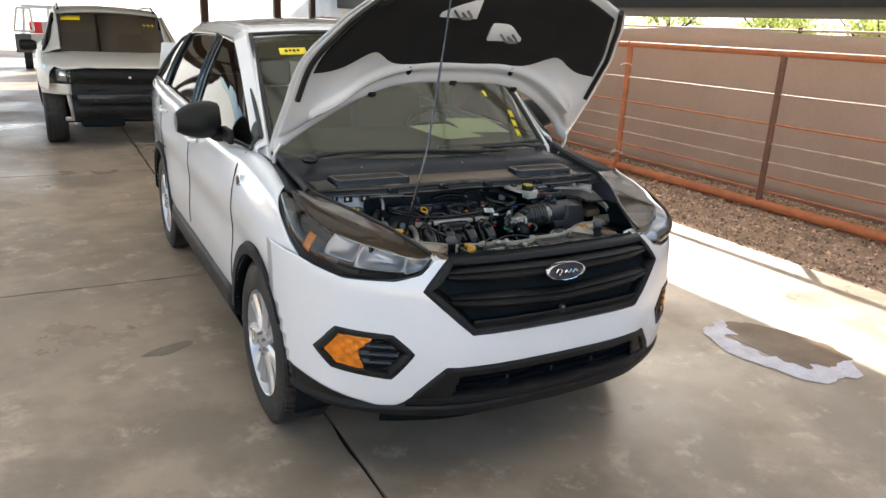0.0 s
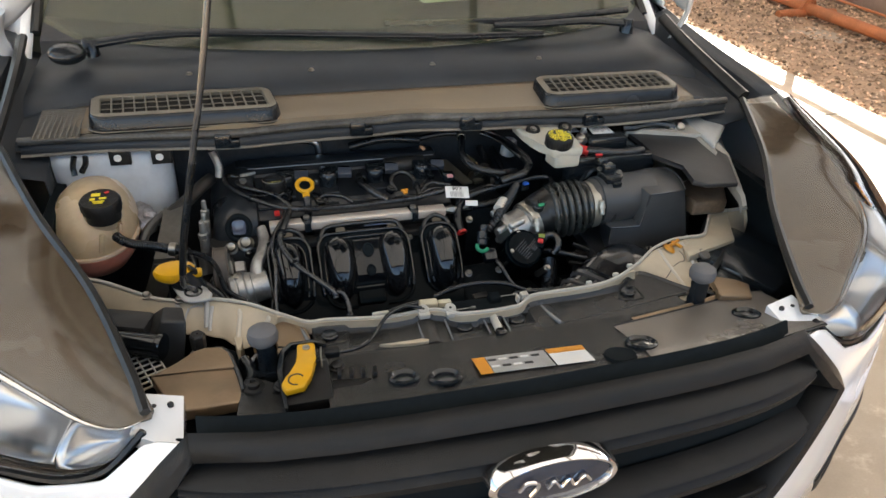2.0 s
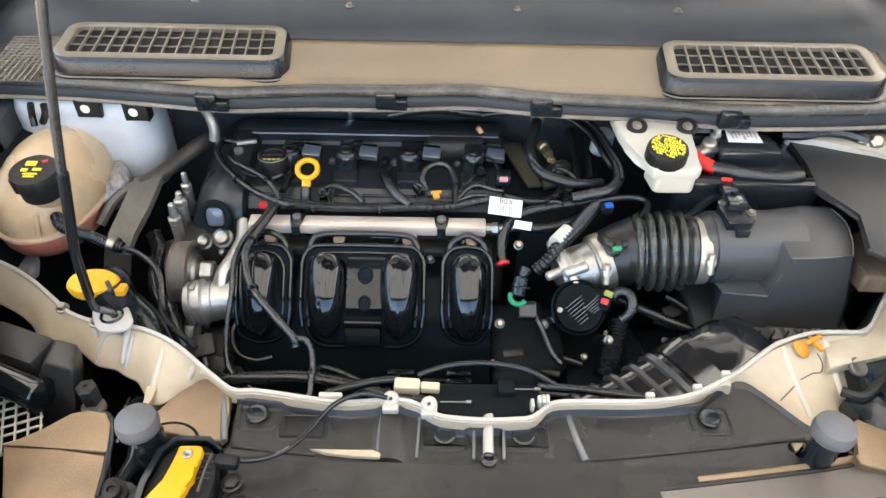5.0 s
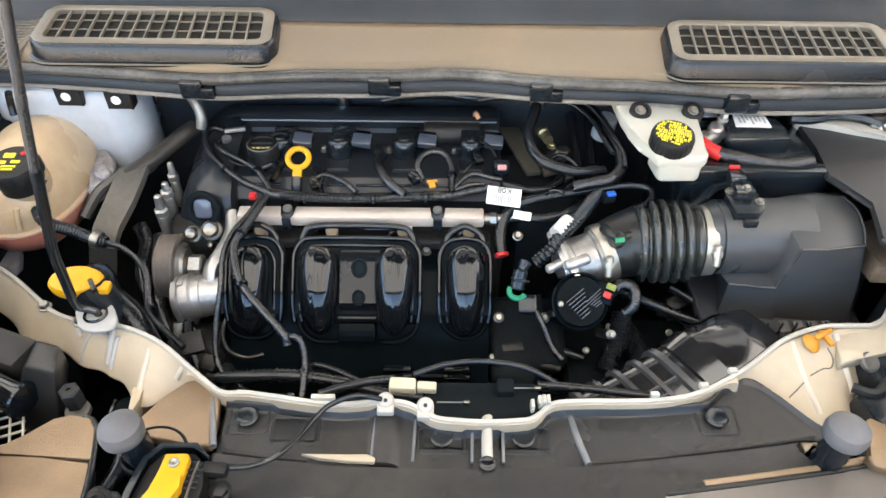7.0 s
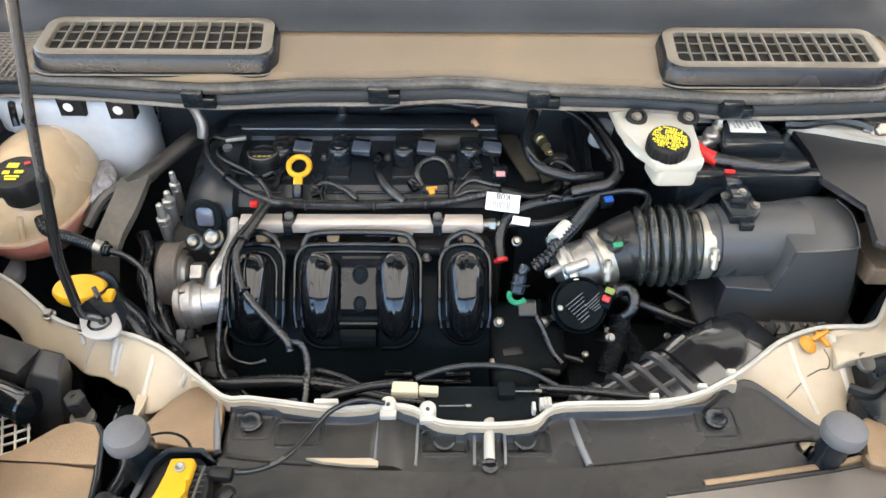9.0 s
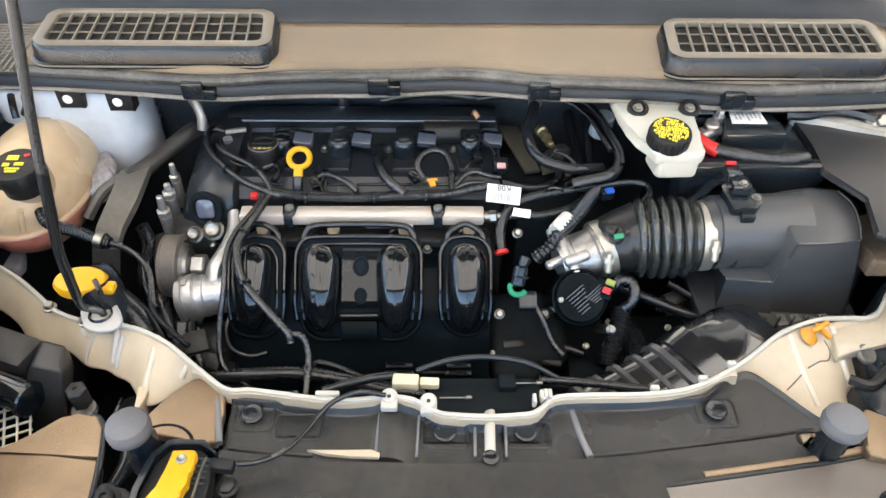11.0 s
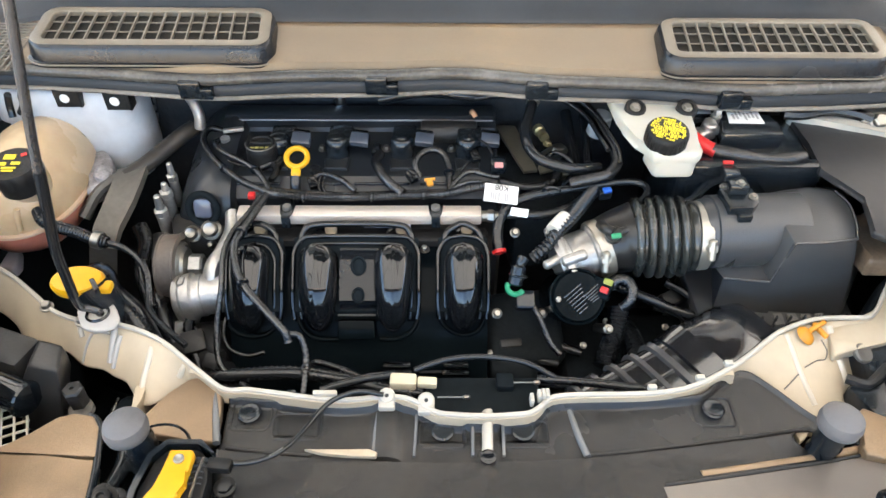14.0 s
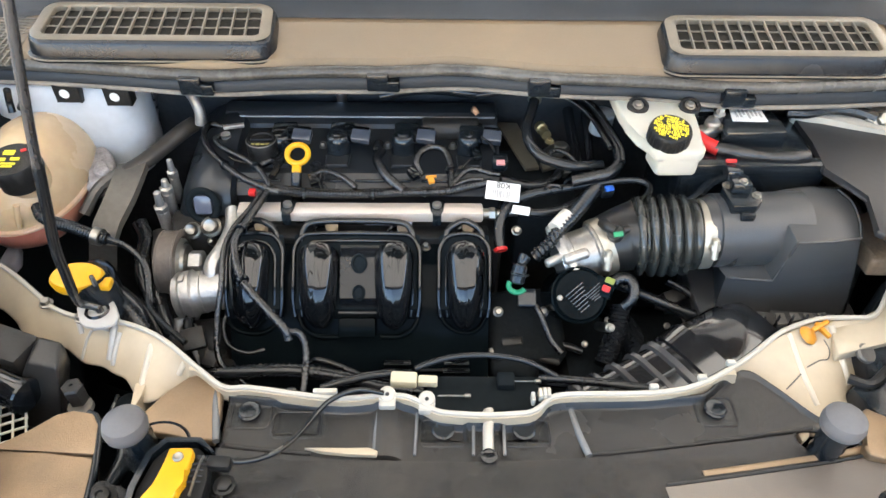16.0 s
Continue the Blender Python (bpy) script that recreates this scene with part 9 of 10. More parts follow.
def front_edge(x):
    a = abs(x)
    thin = rear_edge(x) - 0.008
    if x < -0.25:
        return min(thin, curve1([(-0.6459, 0.5304), (-0.5904, 0.5033), (-0.5597, 0.4809), (-0.5368, 0.4557), (-0.5039, 0.4452), (-0.4809, 0.4383), (-0.4531, 0.4173), (-0.4278, 0.4115), (-0.4127, 0.4017), (-0.3958, 0.3937), (-0.3798, 0.3733), (-0.3647, 0.3611), (-0.3547, 0.3642), (-0.3407, 0.3718), (-0.3223, 0.3780), (-0.3087, 0.3780)], x))
    wide = curve1([(0.29, 0.375), (0.33, 0.365), (0.36, 0.34), (0.40, 0.325), (0.435, 0.345), (0.47, 0.40), (0.55, 0.44), (0.66, 0.53)], a)
    return min(thin, wide) if a > 0.29 else thin


bm = B()


def panel_f(x, v):
    y1, y0 = rear_edge(x), front_edge(x)
    z = curve1([(0, 0.858), (0.06, 0.866), (0.12, 0.867), (1, 0.867)], 1 - v)
    drop = 0.0 if y1 - y0 < 0.02 else (0.038 if x < 0 else 0.05) * (1 - v) ** 1.2
    if 1 - v > 0.9 and y1 - y0 < 0.02:
        z = 0.852
    return Vector((x, y0 + (y1 - y0) * v, z - drop))


sheet(bm, panel_f, steps(-0.66, 0.66, 190), [0, 0.04, 0.1, 0.25, 0.4, 0.55, 0.7, 0.8, 0.88, 0.94, 0.97, 1.0])
fp = part("front_panel", bm, WHITE_IN, car, "cream-white painted front cross panel with wavy rim", solid=0.004, sharp=50)
bm = B()
tube(bm, [(x, rear_edge(x) - 0.003, 0.868) for x in steps(-0.655, 0.655, 110)], 0.003, 8, 2)
part("panel_rim", bm, RIM_WHITE, fp)
bm = B()
loft(bm, [[Vector((x, rear_edge(x) + 0.004, 0.862)), Vector((x, rear_edge(x) + 0.010, 0.84)), Vector((x, rear_edge(x) + 0.012, 0.70))] for x in steps(-0.64, 0.64, 90)], closed=False)
part("panel_back", bm, BAY_BLACK, fp, solid=0.003)
PANEL_LIGHT = mat("pale_panel_paint", (0.5, 0.46, 0.385), 0.3, var=0.08, scale=14, bump=0.03)
for pts, r in (([(-0.3683, 0.4394, 0.8580), (-0.3655, 0.4141, 0.8591), (-0.3696, 0.3901, 0.8450), (-0.3713, 0.3767, 0.8363)], 0.0042), ([(-0.3221, 0.4036, 0.8580), (-0.3233, 0.3948, 0.8570), (-0.3288, 0.3894, 0.8471)], 0.0036), ([(0.3862, 0.4363, 0.8644), (0.3920, 0.3953, 0.8493), (0.4025, 0.3579, 0.8322)], 0.004), ([(0.4429, 0.4493, 0.8636), (0.4471, 0.4146, 0.8467), (0.4539, 0.3909, 0.8273)], 0.0055)):
    bm = B()
    tube(bm, [(a, b, c - 0.45 * r) for a, b, c in pts], r, 12, 4)
    part("panel_rib", bm, PANEL_LIGHT, fp)
for pts in ([(0.3994, 0.3975, 0.8496), (0.4172, 0.4065, 0.8508), (0.4279, 0.4089, 0.8498), (0.4329, 0.4196, 0.8533), (0.4288, 0.4316, 0.8586)], [(0.3697, 0.3737, 0.8395), (0.3795, 0.3811, 0.8435), (0.3900, 0.3897, 0.8471)]):
    bm = B()
    tube(bm, pts, 0.0009, 6, 3)
    part("panel_seam", bm, GREY_MET, fp)
bm = B()
prism(bm, [(-0.3784, 0.3803), (-0.3654, 0.3866), (-0.3666, 0.3642), (-0.3697, 0.3471), (-0.3741, 0.3471)], 0.80, 0.84, 0.001)
part("panel_fin", bm, WHITE_IN, fp)
bm = B()
prism(bm, [(0.4464, 0.4614), (0.4704, 0.4637), (0.4952, 0.4642), (0.5116, 0.4725), (0.5362, 0.5028), (0.5722, 0.5449), (0.6151, 0.5555), (0.5568, 0.4403), (0.4996, 0.4238), (0.4821, 0.4196), (0.4556, 0.4128), (0.4334, 0.4045), (0.4390, 0.4314)], 0.848, 0.862, 0.003, seg=3)
part("panel_arm", bm, WHITE_IN, fp, sharp=50)
# prop-rod eye
bm = B()
prism(bm, [(-0.4635, 0.4743), (-0.4572, 0.4775), (-0.4479, 0.4798), (-0.4382, 0.4812), (-0.4300, 0.4789), (-0.4212, 0.4726), (-0.4131, 0.4618), (-0.4053, 0.4486), (-0.4045, 0.4409), (-0.4069, 0.4340), (-0.4146, 0.4298), (-0.4270, 0.4281), (-0.4395, 0.4306), (-0.4474, 0.4365), (-0.4568, 0.4555)], 0.8765, 0.8815, 0.0022, seg=3)
part("rod_eye", bm, EYE_WHITE, fp, "white moulded eye that holds the prop rod", sharp=50)
for pts, r in (([(-0.4180, 0.4594, 0.8580), (-0.4151, 0.4446, 0.8631), (-0.4158, 0.4322, 0.8541), (-0.4186, 0.4152, 0.8382)], 0.0042), ([(-0.4652, 0.4628, 0.8580), (-0.4582, 0.4488, 0.8600), (-0.4548, 0.4414, 0.8543)], 0.0034), ([(-0.4427, 0.4431, 0.8585), (-0.4480, 0.4357, 0.8507), (-0.4517, 0.4278, 0.8414), (-0.4551, 0.4204, 0.8313)], 0.0018), ([(-0.4406, 0.4435, 0.8592), (-0.4323, 0.4441, 0.8606), (-0.4210, 0.4417, 0.8603)], 0.0018), ([(-0.4073, 0.4384, 0.8603), (-0.4108, 0.4238, 0.8488), (-0.4143, 0.4093, 0.8351)], 0.003)):
    bm = B()
    tube(bm, pts, r, 10, 5)
    part("eye_leg", bm, EYE_WHITE, fp)
bm = B()
lathe(bm, [(0.0142, -0.012), (0.0142, 0.0), (0.0125, 0.002), (0.009, -0.004), (0, -0.006)], 24, Matrix.Translation((-0.4324, 0.4538, 0.8830)) @ Matrix.Diagonal((1.0, 0.98, 1, 1)))
part("rod_grommet", bm, BLACK_GL, fp)
for x in (-0.505, -0.455):
    bm = B()
    bolt(bm, (x, rear_edge(x) - 0.004, 0.868), 0.006, 0.008)
    part("panel_bolt", bm, STEEL, fp)
for x in (-0.155, 0.205, 0.262, 0.30):
    bm = B()
    box(bm, (x, rear_edge(x) + 0.002, 0.871), (0.010 if x > 0 else 0.026, 0.006, 0.007), 0.0015)
    part("panel_clip", bm, RIM_WHITE, fp)
for p in ((-0.0875, 0.3455, 0.8680), (-0.0446, 0.3394, 0.8680)):
    bm = B()
    q_ = Vector(p)
    cyl(bm, q_ + Vector((0, 0.003, -0.006)), q_ + Vector((0, -0.001, 0.005)), 0.0092, n=20)
    box(bm, q_ + Vector((0, -0.007, -0.003)), (0.018, 0.014, 0.009), 0.002)
    tb_ = part("panel_tab", bm, RIM_WHITE, fp)
    bm = B()
    cyl(bm, q_ + Vector((0, 0.001, -0.002)), q_ + Vector((0, -0.0012, 0.0056)), 0.0032, n=14)
    part("tab_hole", bm, INK, tb_)
bm = B()
for x, y in ((0.0704, 0.3405), (0.0790, 0.3455), (0.0835, 0.3465), (0.0880, 0.3465)):
    box(bm, (x, y, 0.8695), (0.0042, 0.011, 0.012), 0.001)
part("panel_notch", bm, RIM_WHITE, fp)
bm = B()
lathe(bm, [(0.012, 0), (0.0108, 0.003), (0.0065, 0.006), (0, 0.007)], 20, Matrix.Translation((0.4087, 0.4340, 0.8629)) @ pose(0, 0, 0, 10, 25, 0))
box(bm, (0.4250, 0.4435, 0.8691), (0.028, 0.006, 0.006), 0.002, (0, 0, 30))
box(bm, (0.4272, 0.4388, 0.8673), (0.006, 0.024, 0.006), 0.002, (0, 0, 20))
part("wiring_clip", bm, ORANGE, fp, "orange plastic wiring clip")


# black sight shield
STEP = [(-0.36, 0.312), (-0.243, 0.290), (-0.096, 0.2775), (0.0, 0.275), (0.122, 0.2805), (0.219, 0.291), (0.381, 0.314), (0.52, 0.34)]


def shield(x, v):
    yb = min(rear_edge(x) - 0.0065, curve1([(0, 0.345), (0.26, 0.352), (0.30, 0.382), (0.325, 0.388), (0.345, 0.37), (0.385, 0.325), (0.45, 0.30), (0.5, 0.28)], abs(x)))
    yf = 0.118 + 0.35 * max(0, abs(x) - 0.25) ** 2
    ys = min(yb - 0.004, curve1(STEP, x))
    y = yb + (ys - yb) * v * 2.5 if v < 0.4 else ys + (yf - ys) * (v - 0.4) / 0.6
    t = ys - y
    z = 0.852 + 0.007 * min(1, max(0, t / 0.004)) + 0.038 * min(1, max(0, (0.275 - y) / 0.13)) - 0.012 * min(1, max(0, (0.132 - y) / 0.014))
    if v < 0.4:
        z += 0.0085 * max(0, 1 - (yb - y) / 0.006) * (1 if x < 0.3 else 0.5)
        for cx, w, y0 in ((-0.184, 0.026, 0.306), (-0.027, 0.026, 0.298), (0.06, 0.026, 0.298)):
            e = min(1, (w - abs(x - cx)) / 0.005, (y - y0) / 0.005)
            if e > 0:
                z -= 0.005 * e
        for cx, w, h in ((-0.087, 0.017, 0.007),):
            z += h * max(0, 1 - ((x - cx) / w) ** 2)
    return Vector((x, y, z))


def hole_r(x, y):
    """1 on the rim of the slanted oval opening round the bump stop."""
    dx, dy = x - 0.381, y - 0.2905
    return math.hypot((0.945 * dx - 0.327 * dy) / 0.036, (0.327 * dx + 0.945 * dy) / 0.0185)


bm = B()
sheet(bm, shield, steps(-0.262, 0.50, 260), steps(0, 0.4, 34) + [0.4 + 0.6 * k / 40 for k in range(1, 41)], lambda x, v: hole_r(x, shield(x, v).y) > 1)
for v in bm.verts:
    e = hole_r(v.co.x, v.co.y)
    if 0.8 < e < 1.25 and any(q.is_boundary for q in v.link_edges):
        v.co.x = 0.381 + (v.co.x - 0.381) / e
        v.co.y = 0.2905 + (v.co.y - 0.2905) / e
sh = part("sight_shield", bm, DUSTY_PL, car, "dusty black plastic radiator cover", sharp=25, solid=0.003)
bm = B()
prism(bm, [(-0.3516, 0.3269), (-0.3312, 0.3587), (-0.3127, 0.3769), (-0.3027, 0.3800), (-0.2882, 0.3723), (-0.2702, 0.3587), (-0.2670, 0.3318), (-0.2663, 0.2954), (-0.2905, 0.2988), (-0.3349, 0.3062)], 0.846, 0.859, 0.003, seg=3)
part("shield_wedge", bm, TAN_SHEEN, sh, "dusty grained corner of the cover with painted tan sheen")
# light grey base paints the highlights along the ridges and beads
RIDGE_GLINT = mat("painted_glint_edge", (0.12, 0.125, 0.13), 0.2, var=0.2, scale=20, fine=500, bump=0.15, spec=0.9)
for pts in (((-0.281, 0.371, 0.857), (-0.272, 0.33, 0.860), (-0.263, 0.294, 0.864)), ((0.113, 0.342, 0.852), (0.118, 0.31, 0.854), (0.124, 0.279, 0.859))):
    bm = B()
    tube(bm, [(a, b, c - 0.0028) for a, b, c in pts], 0.004, 14, 5)
    part("shield_ridge", bm, RIDGE_GLINT, sh)
for pts, r in (([(-0.0970, 0.3388, 0.8525), (-0.0979, 0.3113, 0.8525), (-0.0984, 0.2878, 0.8525)], 0.0036), ([(-0.0816, 0.3402, 0.8525), (-0.0822, 0.3113, 0.8525), (-0.0824, 0.2878, 0.8525)], 0.0045)):
    bm = B()
    tube(bm, pts, r, 10, 4)
    part("shield_ridge", bm, RIDGE_GLINT, sh)
for x0, x1 in ((-0.255, -0.165), (0.124, 0.372)):
    bm = B()
    tube(bm, [(x, curve1(STEP, x) + 0.0022, 0.8524) for x in steps(x0, x1, 14)], 0.002, 8, 2)
    part("shield_groove", bm, INK, sh)
for x, y in ((-0.237, 0.334), (-0.027, 0.314), (0.06, 0.314), (0.272, 0.337)):
    bm = B()
    lathe(bm, [(0.0125, 0), (0.0125, 0.003), (0.0105, 0.0045), (0.007, 0.003), (0, 0.0035)], 24, Matrix.Translation((x, y, 0.8535 if abs(x) > 0.1 else 0.8485)))
    part("push_pin", bm, BLACK_SAT, sh, "black push-pin fastener")


def pressed_frame(cx, cy, w, h, z, material, r=0.007):
    b = B()
    pts = []
    for sx, sy, a0 in ((1, 1, 0), (-1, 1, 90), (-1, -1, 180), (1, -1, 270)):
        for k in range(4):
            a = radians(a0 + 30 * k)
            pts.append((cx + sx * (w / 2 - r) + r * math.cos(a), cy + sy * (h / 2 - r) + r * math.sin(a), z))
    tube(b, [(a, c, e - 0.0004) for a, c, e in pts[8:] + pts[:9]], 0.0014, 8, 2)
    part("pressed_frame", b, material, sh)


pressed_frame(-0.235, 0.334, 0.042, 0.038, 0.8525, DUSTY_PL)
pressed_frame(-0.184, 0.319, 0.052, 0.032, 0.852, DUSTY_PL)
pressed_frame(-0.027, 0.309, 0.05, 0.032, 0.852, DUSTY_PL)
pressed_frame(0.062, 0.309, 0.05, 0.032, 0.852, DUSTY_PL)
pressed_frame(0.273, 0.336, 0.043, 0.036, 0.8525, DUSTY_PL)
bm = B()
tube(bm, [(0.022, 0.334, 0.857), (0.0205, 0.305, 0.858), (0.0195, 0.278, 0.857)], 0.0066, 12, 4, flat=0.7)
st_ = part("shield_slot", bm, RIM_WHITE, sh, "narrow slot showing the cream panel")
bm = B()
lathe(bm, [(0.0085, 0), (0.0085, 0.005), (0.006, 0.0062), (0, 0.004)], 18, Matrix.Translation((0.0195, 0.2765, 0.858)))
part("slot_end", bm, BLACK_GL, st_)
for x in (0.006, 0.0385, -0.055):
    bm = B()
    tube(bm, [(x, 0.33 + 0.002, 0.8545), (x - 0.001, 0.305, 0.8555), (x - 0.002, 0.28, 0.857)], 0.0018, 8, 3)
    part("shield_bead", bm, RIDGE_GLINT, sh)
bm = B()
prism(bm, [(-0.1709, 0.2858), (-0.1358, 0.2851), (-0.1037, 0.2857), (-0.0947, 0.2818), (-0.0962, 0.2766), (-0.1235, 0.2780), (-0.1529, 0.2812)], 0.8575, 0.8632, 0.0008)
part("shield_gap", bm, WHITE_IN, sh)
CREASE = [(0.1930, 0.2404), (0.2342, 0.2469), (0.2822, 0.2547), (0.3251, 0.2621), (0.3687, 0.2696), (0.4071, 0.2773), (0.4468, 0.2864)]


def shield_z(x, y):
    """Height of the cover at a place on its front half."""
    return 0.859 + 0.038 * min(1, max(0, (0.275 - y) / 0.13))


bm = B()
tube(bm, [(x, y + 0.007, shield_z(x, y + 0.007) - 0.0022) for x, y in CREASE[1:]], 0.0052, 10, 4, flat=0.7)
# the crease's warm highlight is put into its tan colour
part("shield_crease", bm, TAN_SHEEN, sh)
bm = B()
tube(bm, [(x, y, shield_z(x, y) + 0.0006) for x, y in CREASE], 0.0018, 8, 4)
part("shield_groove", bm, INK, sh)
bm = B()


def end_f(x, w):
    y1 = curve1(CREASE, x) - 0.003
    y = y1 + (0.121 + 0.35 * max(0, x - 0.25) ** 2 - y1) * w
    return Vector((x, y, shield_z(x, y) - 0.012 * min(1, max(0, (0.132 - y) / 0.014)) + 0.0014))


# overlay sheet whose paler grey paints the slope's bright reflection
sheet(bm, end_f, steps(0.19, 0.498, 40), steps(0, 1, 30))
part("shield_end", bm, mat("grey_sheen_on_dusty_plastic", (0.115, 0.102, 0.09), 0.3, var=0.3, scale=8, fine=900, bump=0.22, spec=0.8, dirt=(0.19, 0.165, 0.14), dirt_amount=0.6), sh, "dusty front corner of the cover with painted grey sheen", sharp=25)
bm = B()
prism(bm, [(0.4186, 0.3194), (0.4288, 0.3286), (0.4606, 0.3075), (0.4770, 0.2920), (0.4591, 0.2566), (0.4084, 0.2718), (0.4071, 0.2822), (0.4192, 0.2987)], 0.858, 0.872, 0.003, seg=3)
part("shield_wing", bm, TAN_SHEEN, car, "dusty grained side wing of the radiator cover with painted tan sheen")
for x, y, r in ((0.197, 0.17, 0.02), (0.41, 0.21, 0.018), (-0.157, 0.18, 0.018), (-0.104, 0.163, 0.02)):
    bm = B()
    lathe(bm, [(r + 0.004, 0), (r + 0.004, 0.004), (r, 0.006), (r - 0.004, 0.002), (r * 0.5, 0.003), (0, 0.005)], 26, Matrix.Translation((x, y, 0.859 + 0.038 * (0.275 - y) / 0.13)) @ pose(0, 0, 0, -16, 0, 0))
    part("push_pin", bm, BLACK_SAT, sh, "black push-pin fastener")
for x, y in ((0.149, 0.147), (0.468, 0.2)):
    bm = B()
    lathe(bm, [(0.024, 0), (0.022, 0.004), (0.018, 0.003), (0, 0.001)], 24, Matrix.Translation((x, y, 0.859 + 0.038 * (0.275 - y) / 0.13 - 0.001)) @ pose(0, 0, 0, -16, 0, 0))
    part("shield_hole", bm, BLACK_DULL, sh)
# warning label
LW = Matrix.Translation((0.025, 0.172, 0.8920)) @ pose(0, 0, 0, -16, 0, -3)
for cx, w, m_ in ((-0.072, 0.018, ORANGE), (-0.018, 0.088, GREY_INK), (0.057, 0.056, PAPER)):
    bm = B()
    box(bm, (0, 0, 0), (w, 0.05, 0.001), 0)
    bm.transform(LW @ pose(cx, 0, 0))
    part("warning_label", bm, m_, sh, "orange, grey and white warning label")
bm = B()
box(bm, (0.057, 0.018, 0.001), (0.056, 0.014, 0.001), 0)
bm.transform(LW)
part("label_header", bm, ORANGE, sh)
for k in range(9):
    bm = B()
    box(bm, (-0.055 + 0.016 * (k % 5), 0.012 - 0.02 * (k // 5), 0.001), (0.012, 0.005, 0.0008), 0)
    bm.transform(LW)
    part("label_line", bm, PAPER if k % 2 else INK, sh)
# white bumper corner pads beside the shield
for s in (-1, 1):
    bm = B()
    loft(bm, [[Vector((s * x, y, z)) for x, y, z in ((0.44, 0.205, 0.895), (0.487, 0.21, 0.905), (0.50, 0.15, 0.897), (0.44, 0.122, 0.885))], [Vector((s * x, y, z - 0.02)) for x, y, z in ((0.44, 0.205, 0.895), (0.487, 0.21, 0.905), (0.50, 0.15, 0.897), (0.44, 0.122, 0.885))]])
    part("bumper_corner", bm, WHITE, car, "white bumper corner with two small holes")
    for dx in (0.455, 0.475):
        bm = B()
        cyl(bm, (s * dx, 0.19, 0.89), (s * dx, 0.19, 0.9015), 0.004, n=10)
        part("corner_hole", bm, INK, car)

# hood bump stops
for x, y in ((-0.335, 0.2765), (0.366, 0.280)):
    bm = B()
    lathe(bm, [(0.0, 0.0), (0.0155, 0.0), (0.0205, 0.005), (0.0215, 0.013), (0.0195, 0.021), (0.0135, 0.0255), (0, 0.027)], 32, Matrix.Translation((x, y, 0.905)) @ pose(0, 0, 0, -4, 0, 0))
    bs = part("bump_stop", bm, GREY_RUB, car, "grey rubber hood bump stop")
    bm = B()
    prof = []
    for k in range(9):
        prof.append((0.0155 if k % 2 == 0 else 0.0135, -0.06 + 0.0085 * k))
    lathe(bm, [(0.0, -0.06)] + prof + [(0, 0.006)], 24, Matrix.Translation((x + 0.004, y + 0.004, 0.902)))
    part("stop_thread", bm, BLACK_SAT, bs)
    if x > 0:
        for pts in ([(0.3912, 0.2868), (0.3977, 0.2908), (0.4077, 0.2927), (0.4189, 0.2975), (0.4317, 0.3098), (0.4388, 0.3077), (0.4266, 0.2874), (0.4055, 0.2736), (0.3876, 0.2736), (0.3785, 0.2763)], [(0.3585, 0.3127), (0.3673, 0.3148), (0.3753, 0.3162), (0.3684, 0.3078), (0.3599, 0.3016)]):
            bm = B()
            prism(bm, pts, 0.838, 0.846, 0.001)
            part("cup_floor", bm, WHITE_IN, bs, "cream panel showing in the opening")
        continue
    bm = B()
    lathe(bm, [(0.034, -0.006), (0.034, 0.002), (0.031, 0.006), (0.028, 0.003), (0.028, -0.04)], 32, Matrix.Translation((x + 0.012, y + 0.014, 0.855)) @ Matrix.Diagonal((1.05, 0.9, 1, 1)))
    part("stop_cup", bm, BLACK_SAT, bs)
    bm = B()
    cyl(bm, (x + 0.008, y + 0.012, 0.80), (x + 0.008, y + 0.012, 0.806), 0.033)
    part("cup_floor", bm, BLACK_DULL, bs)

# hood release latch
bm = B()
prism(bm, [(-0.318, 0.16), (-0.316, 0.225), (-0.309, 0.255), (-0.298, 0.269), (-0.268, 0.269), (-0.256, 0.258), (-0.252, 0.235), (-0.255, 0.16)], 0.872, 0.893, 0.003)
box(bm, (-0.245, 0.253, 0.889), (0.024, 0.013, 0.012), 0.003, (0, 0, -6))
la = part("hood_latch", bm, BLACK_PL, car, "black hood latch with a yellow release lever")
bm = B()
prism(bm, [(-0.318, 0.15), (-0.322, 0.225), (-0.315, 0.262), (-0.30, 0.277), (-0.266, 0.277), (-0.25, 0.262), (-0.254, 0.262), (-0.268, 0.272), (-0.298, 0.272), (-0.310, 0.258), (-0.316, 0.224), (-0.313, 0.15)], 0.86, 0.8985, 0.001)
part("latch_rim", bm, BLACK_SAT, la)
bm = B()
prism(bm, [(-0.291, 0.2605), (-0.270, 0.261), (-0.2665, 0.257), (-0.268, 0.238), (-0.2715, 0.226), (-0.2715, 0.214), (-0.279, 0.195), (-0.29, 0.175), (-0.314, 0.172), (-0.319, 0.186), (-0.312, 0.200), (-0.299, 0.212), (-0.2935, 0.222), (-0.2935, 0.234)], 0.896, 0.907, 0.003, seg=3)
yl = part("latch_lever", bm, YELLOW, la, "yellow release lever")
bm = B()
lathe(bm, [(0.0052, 0), (0.0052, 0.002), (0.004, 0.003), (0.002, 0.0015), (0, 0.0015)], 18, Matrix.Translation((-0.2795, 0.250, 0.9066)))
part("lever_pivot", bm, STEEL, yl)
bm = B()
tube(bm, [(-0.299 + 0.010 * math.cos(a), 0.19 + 0.010 * math.sin(a), 0.907) for a in steps(0.4, 4.8, 11)], 0.0012, 6, 2)
part("lever_mark", bm, INK, yl)
